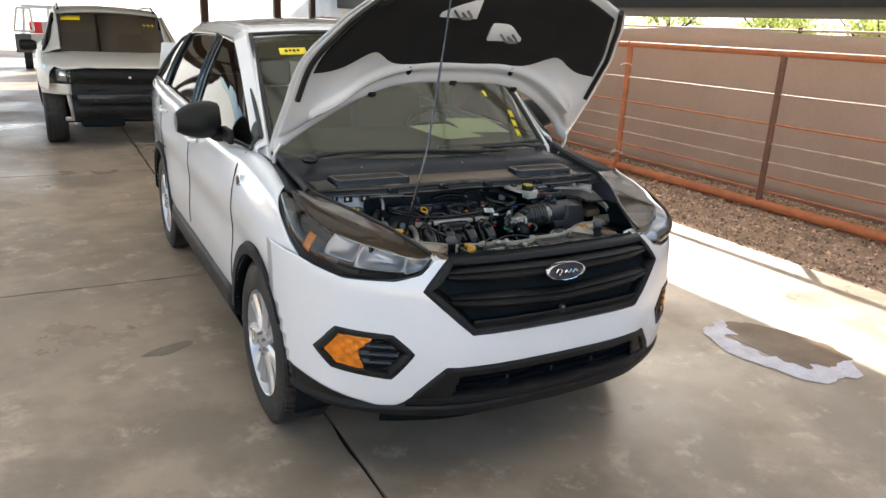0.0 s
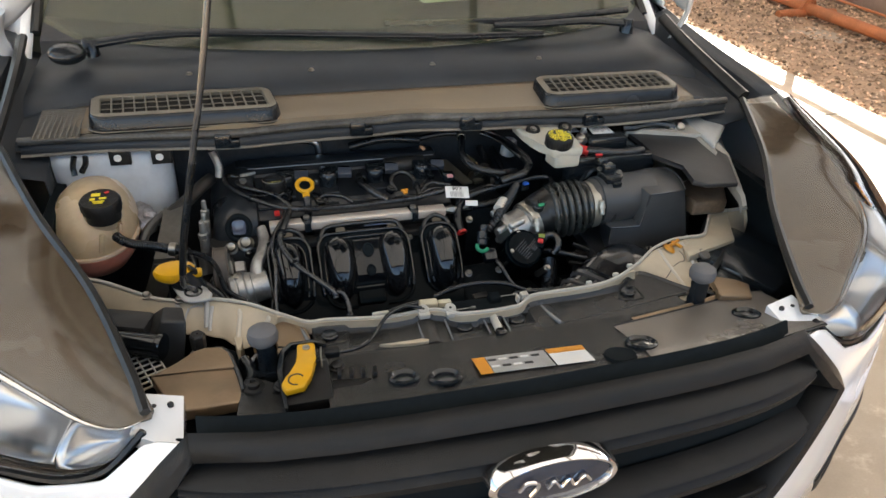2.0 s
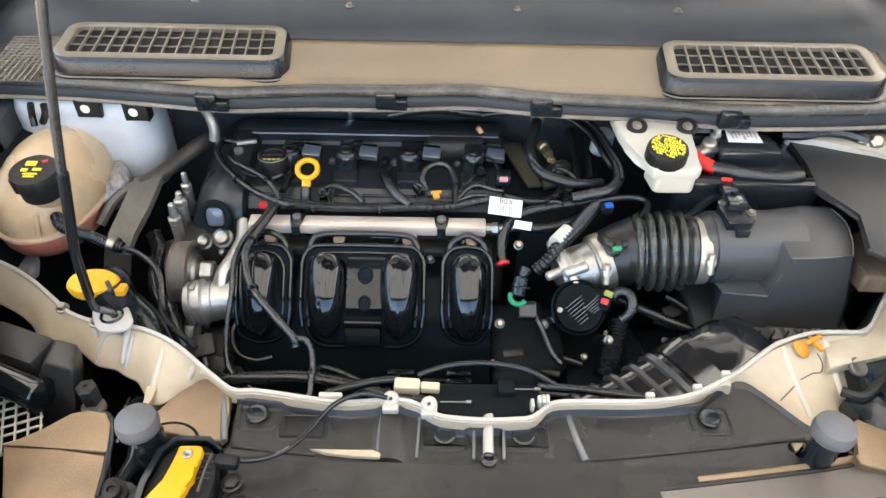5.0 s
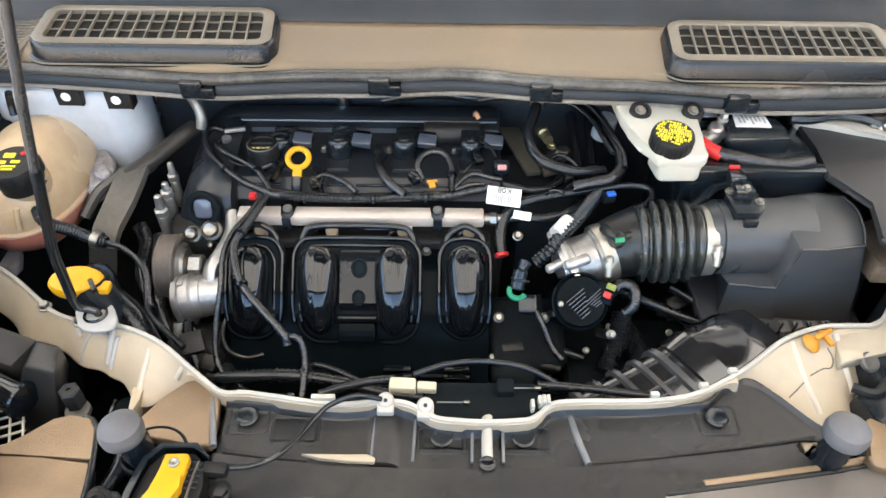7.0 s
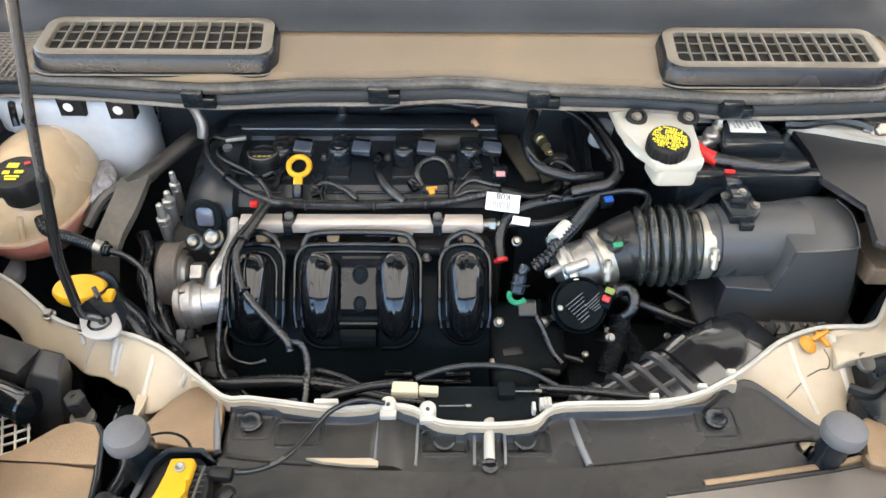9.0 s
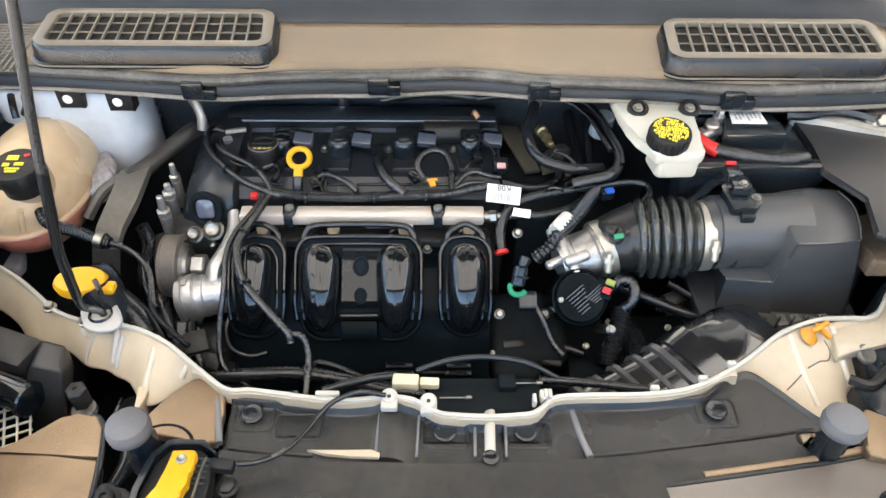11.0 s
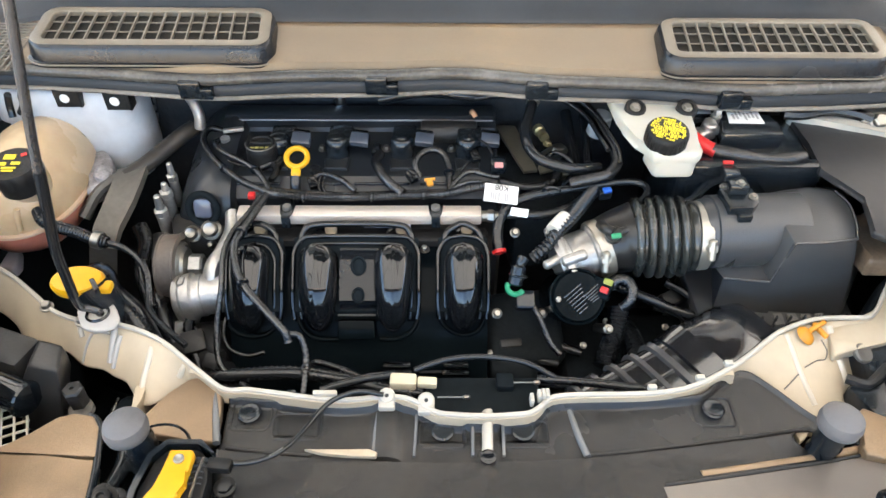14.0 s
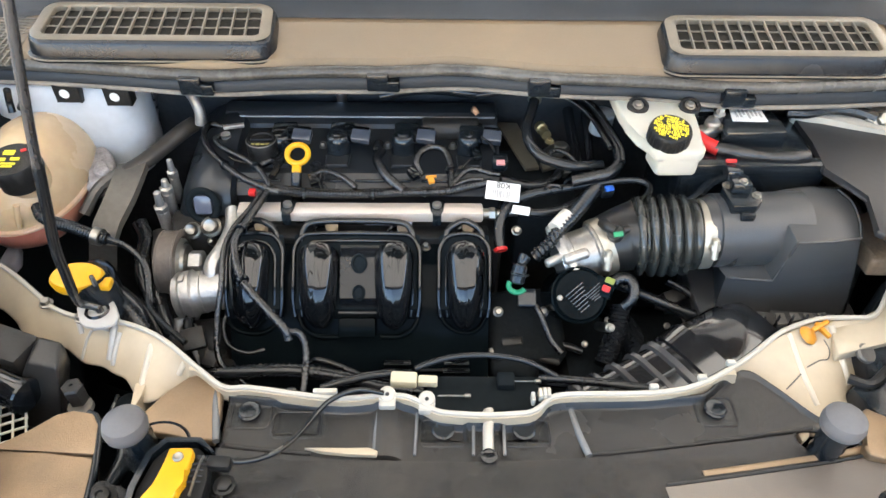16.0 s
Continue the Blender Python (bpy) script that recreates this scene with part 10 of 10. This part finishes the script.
for k in range(4):
    bm = B()
    tube(bm, [(-0.268, 0.247 - 0.006 * k, 0.899), (-0.262, 0.2475 - 0.006 * k, 0.9), (-0.256, 0.248 - 0.006 * k, 0.898)], 0.0011, 6, 2)
    part("latch_spring", bm, DARK_MET, la)
bm = B()
tube(bm, [(-0.259, 0.256, 0.899), (-0.261, 0.24, 0.90), (-0.2625, 0.215, 0.90)], 0.0014, 6, 3)
part("spring_core", bm, STEEL, la)
bm = B()
box(bm, (-0.215, 0.19, 0.878), (0.075, 0.02, 0.012), 0.002, (-14, 0, -8))
for k in range(4):
    box(bm, (-0.24 + 0.016 * k, 0.212 - 0.002 * k, 0.885), (0.006, 0.02, 0.008), 0.002, (-14, 0, -8))
part("latch_plate", bm, BLACK_PL, la)
line("release_cable", [(-0.2586, 0.2583, 0.8880), (-0.2252, 0.2580, 0.8840), (-0.2003, 0.2659, 0.8820), (-0.1836, 0.2802, 0.8800), (-0.1697, 0.3016, 0.8770), (-0.1584, 0.3200, 0.8770), (-0.1435, 0.3341, 0.8800), (-0.1180, 0.3421, 0.8840), (-0.0913, 0.3433, 0.8760)], 0.0029, BLACK_GL, "black hood release cable", parent=la)
# thin grey line along the top of the cable
bm = B()
tube(bm, [(-0.2003, 0.2660, 0.8846), (-0.1936, 0.2705, 0.8842), (-0.1880, 0.2755, 0.8834)], 0.0007, 6, 4)
part("cable_mark", bm, GREY_MET, la)
for x, y, z in ((-0.2705, 0.2572, 0.8900), (-0.2636, 0.2571, 0.8890)):
    bm = B()
    cyl(bm, (x, y, z), (x + 0.012, y - 0.0005, z - 0.0005), 0.0052 if x < -0.25 else 0.0045)
    part("cable_end", bm, BLACK_SAT, la)
for p in ((-0.318, 0.215, 0.876), (-0.36, 0.235, 0.868), (-0.24, 0.238, 0.874)):
    bm = B()
    bolt(bm, p, 0.008, 0.007)
    part("latch_bolt", bm, DARK_MET, la)
# cable junction in front of the engine
bm = B()
box(bm, (-0.0707, 0.3745, 0.8560), (0.03, 0.016, 0.014), 0.003, (0, 0, -3))
box(bm, (-0.0439, 0.3736, 0.8550), (0.022, 0.011, 0.010), 0.002, (0, 0, -3))
cj = part("cable_junction", bm, CREAM, car, "cream plastic cable connector")
line("latch_cable", [(-0.0802, 0.3860, 0.8530), (-0.1074, 0.3850, 0.8500), (-0.1365, 0.3807, 0.8450), (-0.1657, 0.3755, 0.8380)], 0.0055, HOSE, parent=cj)
line("latch_cable", [(-0.0588, 0.3872, 0.8600), (-0.0394, 0.3944, 0.8620), (-0.0167, 0.4002, 0.8640), (0.0159, 0.4027, 0.8650), (0.0484, 0.4002, 0.8640), (0.0742, 0.3945, 0.8610), (0.1030, 0.3821, 0.8530)], 0.0036, HOSE, parent=cj)
line("latch_cable", [(0.0819, 0.3819, 0.8500), (0.1128, 0.3796, 0.8500), (0.1514, 0.3764, 0.8490), (0.1893, 0.3710, 0.8490), (0.2178, 0.3670, 0.8480)], 0.0052, HOSE, parent=cj)
for a, b_ in (((0.0383, 0.3758, 0.8520), (0.0773, 0.3757, 0.8520)), ((-0.0324, 0.3562, 0.8520), (-0.0035, 0.3561, 0.8520))):
    bm = B()
    tube(bm, [a, tuple((p + r) / 2 for p, r in zip(a, b_)), b_], 0.0009, 6, 3)
    cyl(bm, b_, (b_[0] + 0.008, b_[1], b_[2]), 0.0024)
    part("cable_wire", bm, STEEL, cj)
bm = B()
box(bm, (0.02, 0.365, 0.83), (0.13, 0.05, 0.03), 0.006)
box(bm, (0.045, 0.378, 0.845), (0.02, 0.02, 0.02), 0.003)
part("latch_block", bm, BLACK_DULL, cj)

# headlamp backs beside the panel
bm = B()
t_ = bmesh.new()
top = [t_.verts.new(p) for p in [(-0.4718, 0.3995, 0.9000), (-0.4447, 0.3932, 0.9000), (-0.4394, 0.3612, 0.8950), (-0.4760, 0.3686, 0.8950)]]
mid = [t_.verts.new(p) for p in [(-0.4876, 0.4172, 0.8800), (-0.4504, 0.4017, 0.8750), (-0.4429, 0.3533, 0.8700), (-0.4885, 0.3652, 0.8720)]]
bot = [t_.verts.new(p) for p in [(-0.5497, 0.4798, 0.8000), (-0.4879, 0.4440, 0.8000), (-0.4566, 0.3403, 0.8000), (-0.5096, 0.3477, 0.8000)]]
t_.faces.new(top)
t_.faces.new(bot[::-1])
for a_, b_ in ((top, mid), (mid, bot)):
    for k in range(4):
        t_.faces.new((a_[k], b_[k], b_[(k + 1) % 4], a_[(k + 1) % 4]))
bmesh.ops.recalc_face_normals(t_, faces=t_.faces[:])
bmesh.ops.bevel(t_, geom=t_.edges[:], offset=0.004, segments=3, profile=0.5, affect="EDGES")
join(bm, t_)
LAMP_PL = mat("dusty_lamp_plastic", (0.02, 0.0195, 0.019), 0.4, var=0.3, scale=14, fine=300, bump=0.08, spec=0.5)
hb = part("lamp_back", bm, LAMP_PL, car, "dusty black plastic back of the headlamp", sharp=34)
bm = B()
cyl(bm, (-0.545, 0.372, 0.868), (-0.478, 0.345, 0.868), 0.018, n=28, bev=0.003)
cyl(bm, (-0.482, 0.3465, 0.868), (-0.474, 0.3432, 0.868), 0.0205, n=28)
part("lamp_knob", bm, BLACK_GL, hb)
bm = B()
box(bm, (-0.5350, 0.4147, 0.8550), (0.09, 0.045, 0.05), 0.01, (0, 0, -20))
part("lamp_lid", bm, LAMP_PL, hb)
bm = B()
lathe(bm, [(0.0, -0.02), (0.013, -0.02), (0.0135, -0.004), (0.0128, -0.002), (0.0128, 0.0), (0.0138, 0.0), (0.0138, 0.009), (0.0115, 0.0115), (0.003, 0.0115), (0.003, 0.009), (0, 0.009)], 6, Matrix.Translation((-0.4275, 0.3515, 0.8680)) @ pose(0, 0, 0, 0, 0, 12) @ Matrix.Diagonal((0.84, 0.84, 0.84, 1)))
part("lamp_adjuster", bm, DARK_MET, hb, "hexagonal adjuster screw")
bm = B()
lathe(bm, [(0.0, -0.012), (0.017, -0.012), (0.0165, -0.004), (0.012, -0.002), (0, -0.002)], 24, Matrix.Translation((-0.4293, 0.3502, 0.8450)) @ Matrix.Diagonal((0.8, 0.8, 0.8, 1)))
part("adjuster_collar", bm, GREY_MET, hb)
bm = B()
tube(bm, [(-0.388, 0.335, 0.79), (-0.39, 0.352, 0.805), (-0.392, 0.37, 0.80), (-0.395, 0.385, 0.78)], 0.02, 14, 5)
part("lamp_boot", bm, BLACK_DULL, hb)
bm = B()
tube(bm, [(-0.401, 0.322, 0.81), (-0.403, 0.35, 0.82), (-0.405, 0.38, 0.815)], 0.003, 8, 4)
part("boot_lip", bm, BLACK_GL, hb)
# cream mesh beside the lamp
GRID = Matrix.Translation((-0.503, 0.322, 0.846)) @ pose(0, 0, 0, 0, 0, 22)
for k in range(7):
    bm = B()
    box(bm, (0, -0.036 + 0.012 * k, 0), (0.056, 0.0022, 0.003), 0.0006)
    bm.transform(GRID)
    part("grid_bar", bm, MILKY, hb)
for k in range(5):
    bm = B()
    box(bm, (-0.026 + 0.013 * k, 0, 0.001), (0.0022, 0.078, 0.003), 0.0006)
    bm.transform(GRID)
    part("grid_bar", bm, MILKY, hb)
# dusty wings of the cover on either side, a tan reflection in their colour
bm = B()
prism(bm, [(-0.4867, 0.2772), (-0.4757, 0.2841), (-0.4520, 0.2984), (-0.4321, 0.3185), (-0.4162, 0.3233), (-0.3950, 0.3198), (-0.3855, 0.3069), (-0.3768, 0.2725), (-0.4273, 0.2758), (-0.4881, 0.2803)], 0.855, 0.873, 0.003, seg=3)
part("shield_wing", bm, TAN_SHEEN, car, "dusty grained side wing of the radiator cover with painted tan sheen")
bm = B()
prism(bm, [(-0.4883, 0.2793), (-0.4274, 0.2748), (-0.3767, 0.2709), (-0.3723, 0.2513), (-0.3688, 0.2222), (-0.3683, 0.2028), (-0.4544, 0.2031)], 0.852, 0.8715, 0.003, seg=3)
part("shield_wing", bm, TAN_SHEEN, car, "dusty grained side wing of the radiator cover with painted tan sheen")
bm = B()
tube(bm, [(-0.4027, 0.3250, 0.8660), (-0.3923, 0.3182, 0.8670), (-0.3843, 0.3040, 0.8680), (-0.3774, 0.2774, 0.8690), (-0.3719, 0.2521, 0.8700), (-0.3675, 0.2219, 0.8720)], 0.004, 10, 5)
part("wing_edge", bm, BLACK_SAT, car)
bm = B()
tube(bm, [(-0.365, 0.31, 0.85), (-0.356, 0.28, 0.85), (-0.362, 0.25, 0.85), (-0.37, 0.22, 0.852)], 0.009, 10, 5)
part("wing_channel", bm, BLACK_SAT, car)
bm = B()
prism(bm, [(-0.372, 0.225), (-0.36, 0.243), (-0.34, 0.24), (-0.318, 0.222), (-0.318, 0.17), (-0.38, 0.17)], 0.855, 0.872, 0.003)
lb_ = part("latch_shelf", bm, DUSTY_PL, car, "dusty black shelf beside the hood latch")
bm = B()
lathe(bm, [(0, 0), (0.014, 0), (0.014, 0.002), (0.009, 0.003), (0.009, 0.009), (0.007, 0.0105), (0.004, 0.0105), (0.003, 0.008), (0, 0.008)], 24, Matrix.Translation((-0.354, 0.226, 0.872)))
part("latch_bolt", bm, DARK_MET, lb_)
bm = B()
for a in ((0.565, 0.40, 0.82),):
    box(bm, a, (0.16, 0.18, 0.07), 0.02, (0, 0, 28))
box(bm, (0.487, 0.36, 0.82), (0.07, 0.07, 0.05), 0.012, (0, 0, 25))
hb = part("lamp_back", bm, BLACK_SAT, car, "black plastic back of the headlamp")
bm = B()
lathe(bm, [(0, 0), (0.0125, 0), (0.0125, 0.004), (0.0105, 0.006), (0.008, 0.005), (0, 0.005)], 28, Matrix.Translation((0.4724, 0.4148, 0.8530)) @ pose(0, 0, 0, 20, 15, 0))
part("round_plug", bm, GREY_MET, hb)
bm = B()
tube(bm, [(0.445, 0.385, 0.845), (0.465, 0.375, 0.848), (0.49, 0.392, 0.85), (0.52, 0.42, 0.85)], 0.006, 8, 5)
part("plug_bracket", bm, DARK_MET, hb)

# ---- second vehicle: white SUV without its front bumper ----
SX, SY = -0.70, 8.1
suv = root("suv", (SX, SY + 2.4, 0), "dusty white SUV with its front bumper missing", "car")


def suv_w(y):
    return curve1([(0, 0.80), (0.25, 0.93), (0.6, 0.985), (4.2, 0.985), (4.9, 0.9)], y)


def suv_top(y):
    return curve1([(0, 0.98), (0.3, 1.04), (1.1, 1.10), (1.4, 1.12), (4.9, 1.16)], y)


for s in (-1, 1):
    bm = B()

    def suv_side(y, v):
        zt = suv_top(y)
        z = 0.38 + (zt - 0.38) * v
        k = curve1([(0, 0.03), (0.3, 0.0), (0.7, 0.01), (0.9, 0.03), (1, 0.09)], v)
        return Vector((SX + s * (suv_w(y) - k), SY + y, z))
    sheet(bm, suv_side, steps(0.12, 4.9, 120), steps(0, 1, 24), lambda y, v: math.hypot(y - 0.66, suv_side(y, v).z - 0.38) > 0.43 and math.hypot(y - 3.5, suv_side(y, v).z - 0.38) > 0.43 and not (y < 0.5 and suv_side(y, v).z < 0.72))
    part("side_panel", bm, WHITE_DUSTY, suv, solid=0.006)
    bm = B()

    def suv_upper(y, t):
        zr = curve1([(1.15, 1.13), (1.8, 1.6), (2.3, 1.69), (4.2, 1.66), (4.9, 1.4)], y)
        return Vector((SX + s * (suv_w(y) - 0.09 - 0.23 * t), SY + y, suv_top(y) + (zr - suv_top(y)) * t))
    wins_ = ((1.75, 2.6), (2.7, 3.55), (3.65, 4.5))
    sheet(bm, suv_upper, steps(1.2, 4.9, 80), steps(0, 1, 16), lambda y, t: not any(a < y < b and 0.07 < t < 0.85 for a, b in wins_))
    part("pillar_frame", bm, WHITE_DUSTY, suv, solid=0.008)
    for a, b in wins_:
        bm = B()
        sheet(bm, lambda y, t: suv_upper(y, t) - Vector((s * 0.012, 0, 0)), steps(a - 0.03, b + 0.03, 8), steps(0.04, 0.9, 6))
        part("side_window", bm, SUVGLASS, suv, solid=0.004)
    bm = B()
    mx = SX + s * 1.06
    loft(bm, [[Vector((mx + s * (t - 0.5) * 0.22, SY + 1.45 + 0.06 * math.cos(a) * k, 1.19 + 0.075 * math.sin(a) * k)) for a in steps(0, 2 * math.pi, 17)[:-1]] for t, k in ((0, 0.6), (0.2, 0.95), (0.7, 1.0), (0.92, 0.85), (1, 0.4))])
    part("mirror", bm, BLACK_PL, suv, "black door mirror")
    for y in (0.66, 3.5):
        m = Matrix.Translation((SX + s * 0.90, SY + y, 0.38)) @ pose(0, 0, 0, 0, 90 * s, 0)
        bm = B()
        lathe(bm, [(0.0, 0.03), (0.06, 0.03), (0.2, 0.0), (0.225, 0.03), (0.235, 0.03), (0.235, -0.1), (0, -0.1)], 32, m)
        wl = part("wheel", bm, ALLOY, suv)
        bm = B()
        lathe(bm, [(0.23, -0.19), (0.33, -0.21), (0.365, -0.2), (0.38, -0.18), (0.38, 0.02), (0.365, 0.04), (0.32, 0.05), (0.24, 0.04), (0.23, 0.0)], 44, m)
        for k in range(4):
            lathe(bm, [(0.378, -0.16 + 0.05 * k), (0.384, -0.158 + 0.05 * k), (0.384, -0.125 + 0.05 * k), (0.378, -0.123 + 0.05 * k)], 44, m)
        part("tyre", bm, TYRE, wl, "dusty black tyre")
    # headlamp
    bm = B()
    sheet(bm, lambda u, v: Vector((SX + s * (0.44 + 0.46 * u), SY + 0.04 + 0.22 * u * u - 0.02 * math.sin(3.1 * v), 0.76 + 0.20 * v + 0.05 * u)), steps(0, 1, 14), steps(0, 1, 8))
    hl = part("headlight", bm, LENS, suv, "clear headlight lens")
    bm = B()
    sheet(bm, lambda u, v: Vector((SX + s * (0.44 + 0.46 * u), SY + 0.09 + 0.22 * u * u, 0.76 + 0.20 * v + 0.05 * u)), steps(0, 1, 14), steps(0, 1, 8))
    part("lamp_bowl", bm, BLACK_GL, hl, solid=0.004)
    for u0, u1 in ((0.1, 0.4), (0.48, 0.72)):
        bm = B()
        sheet(bm, lambda u, v: Vector((SX + s * (0.44 + 0.46 * u), SY + 0.07 + 0.22 * u * u, 0.79 + 0.14 * v + 0.05 * u)), steps(u0, u1, 4), steps(0, 1, 3))
        part("reflector", bm, CHROME, hl, solid=0.006)
    bm = B()
    sheet(bm, lambda u, v: Vector((SX + s * (0.62 + 0.33 * u), SY + 0.1 + 0.35 * u * u, 0.66 + 0.13 * v)), steps(0, 1, 8), steps(0, 1, 5))
    part("fender_corner", bm, WHITE_DUSTY, suv, solid=0.006)
    bm = B()
    box(bm, (SX + s * 0.64, SY + 0.25, 0.52), (0.06, 0.1, 0.4), 0.01, (0, s * 8, 0))
    box(bm, (SX + s * 0.56, SY + 0.2, 0.62), (0.08, 0.06, 0.12), 0.01)
    box(bm, (SX + s * 0.60, SY + 0.3, 0.34), (0.24, 0.05, 0.05), 0.01)
    part("bumper_bracket", bm, CAST, suv, "bare metal bumper bracket")

bm = B()
sheet(bm, lambda u, y: Vector((SX + u * (suv_w(y) - 0.1), SY + y - 0.06 * (1 - u * u) * max(0, 1 - y / 0.5), suv_top(y) + 0.03 * (1 - u * u) + 0.012 * math.exp(-((abs(u) - 0.6) / 0.1) ** 2))), steps(-1, 1, 26), steps(0.02, 1.2, 20))
part("hood", bm, WHITE_DUSTY, suv, "dusty white hood", solid=0.02)


def suv_screen(u, t):
    return Vector((SX + u * (0.86 - 0.16 * t), SY + 1.32 - 0.18 * (1 - u * u) + (0.62 + 0.06 * (1 - u * u)) * t, 1.12 + 0.48 * t + 0.03 * (1 - u * u) * t))


bm = B()
sheet(bm, suv_screen, steps(-1, 1, 20), steps(0, 1, 10))
sw = part("windshield", bm, SUVGLASS, suv, "dark windshield with yellow tape")
bm = B()
sheet(bm, lambda u, t: suv_screen(u, t) + Vector((0, -0.012, 0.012)), steps(-0.86, -0.52, 5), steps(0.80, 0.92, 3))
part("yellow_tape", bm, TAPE_Y, sw, solid=0.002)
bm = B()
for k in range(3):
    tube(bm, [suv_screen(0.58 + 0.08 * k + a, 0.72 + c) + Vector((0, -0.012, 0.012)) for a, c in ((0, 0), (0.04, 0.05), (0.02, -0.02), (0.06, 0.02))], 0.006, 6, 3)
part("paint_marking", bm, YELLOW_INK, sw)
for s in (-1, 1):
    bm = B()
    tube(bm, [suv_screen(s, t) + Vector((s * 0.02, 0.01, 0)) for t in steps(-0.05, 1.0, 6)], 0.035, 8, 3, flat=0.6)
    part("windshield_pillar", bm, WHITE_DUSTY if s > 0 else BLACK_SAT, suv)
bm = B()
sheet(bm, lambda u, y: Vector((SX + u * 0.68, SY + y - 0.06 * (1 - u * u) * max(0, 1 - (y - 1.9) / 0.4), curve1([(1.8, 1.6), (2.3, 1.69), (4.2, 1.66), (4.9, 1.4)], y) + 0.04 * (1 - u * u))), steps(-1, 1, 14), steps(1.93, 4.9, 20))
part("roof", bm, WHITE_DUSTY, suv, solid=0.02)
for s in (-1, 1):
    bm = B()
    tube(bm, [(SX + s * 0.64, SY + y, curve1([(1.8, 1.62), (2.3, 1.74), (4.2, 1.71), (4.6, 1.62)], y)) for y in steps(2.0, 4.5, 8)], 0.018, 8, 3)
    part("roof_rail", bm, BLACK_SAT, suv)
# bare black front
bm = B()
sheet(bm, lambda x, z: Vector((SX + x, SY + 0.05 + 0.05 * x * x - 0.015 * math.sin(z * 30), z)), steps(-0.62, 0.62, 20), steps(0.34, 0.98, 30))
fr = part("front_panel", bm, BLACK_PL, suv, "exposed black radiator support", solid=0.03)
for z in (0.46, 0.58, 0.72, 0.86):
    bm = B()
    box(bm, (SX + 0.05, SY + 0.03, z), (1.0, 0.03, 0.022), 0.006)
    part("radiator_bar", bm, BLACK_DULL, fr)
bm = B()
box(bm, (SX, SY + 0.0, 0.62), (1.15, 0.07, 0.12), 0.02)
part("crash_beam", bm, BLACK_SAT, fr)
bm = B()
box(bm, (SX - 0.3, SY + 0.1, 0.32), (0.5, 0.25, 0.1), 0.03)
part("lower_duct", bm, BLACK_DULL, fr)
bm = B()
bolt(bm, (SX + 0.05, SY + 0.0, 0.88), 0.012, 0.012, pose(0, 0, 0, 90, 0, 0))
part("front_clip", bm, PAPER, fr)
bm = B()
box(bm, (SX, SY + 2.6, 0.36), (1.7, 4.2, 0.2), 0.04)
box(bm, (SX, SY + 0.75, 0.75), (1.2, 1.0, 0.5), 0.04)
box(bm, (SX, SY + 1.45, 1.0), (1.6, 0.35, 0.25), 0.08)
part("underbody", bm, BLACK_DULL, suv)
for x in (-0.4, 0.4):
    bm = B()
    box(bm, (SX + x, SY + 2.4, 1.0), (0.5, 0.16, 0.7), 0.06, (-10, 0, 0))
    part("seat", bm, SEAT, suv)
bm = B()
sheet(bm, lambda u, v: Vector((SX + u * 0.85, SY + 4.9 - 0.2 * max(0, v - 1.1), v)), steps(-1, 1, 8), steps(0.4, 1.45, 8))
part("tailgate", bm, WHITE_DUSTY, suv, solid=0.02)

# ---- far stripped truck cab ----
TX, TY = -1.9, 22.0
cab = root("truck_cab", (TX, TY + 0.8, 0), "stripped white truck cab with an open door frame", "truck")
bm = B()
loft(bm, [[Vector((TX - 0.1 + x, TY + y, z)) for x, y in ((-0.1, 0), (0.85, 0), (0.85, 1.5), (-0.1, 1.5))] for z in (0.45, 0.98)])
loft(bm, [[Vector((TX - 0.1 + x, TY + y, z)) for x, y in ((0.0, 0.3), (0.8, 0.3), (0.8, 1.4), (0.0, 1.4))] for z in (1.66, 1.76)])
part("cab_body", bm, WHITE_DUSTY, cab)
for x, y in ((0.0, 0.1), (0.62, 0.1), (0.0, 1.35), (0.7, 1.35)):
    bm = B()
    tube(bm, [(TX + x - 0.1, TY + y, 0.95), (TX + x - 0.06, TY + y + 0.15, 1.4), (TX + x - 0.04, TY + y + 0.22, 1.7)], 0.035, 8, 3)
    part("pillar", bm, WHITE_DUSTY, cab)
bm = B()
loop = [(TX - 0.32, TY - 0.2, 1.05), (TX - 0.2, TY - 0.2, 1.66), (TX + 0.12, TY - 0.2, 1.66), (TX + 0.16, TY - 0.2, 1.05), (TX - 0.32, TY - 0.2, 1.05)]
for a, b in zip(loop, loop[1:]):
    tube(bm, [a, tuple((p + q) / 2 for p, q in zip(a, b)), b], 0.03, 8, 2)
part("door_frame", bm, WHITE_DUSTY, cab)
bm = B()
box(bm, (TX - 0.12, TY - 0.2, 0.72), (0.4, 0.06, 0.5), 0.02)
part("door_panel", bm, GREY_MET, cab)
bm = B()
box(bm, (TX + 0.35, TY + 0.8, 1.05), (0.6, 0.2, 0.5), 0.05)
part("seat", bm, RED, cab)
for x in (-0.05, 0.7):
    bm = B()
    cyl(bm, (TX + x - 0.1, TY + 0.3, 0.33), (TX + x + 0.1, TY + 0.3, 0.33), 0.33)
    part("wheel", bm, TYRE, cab)
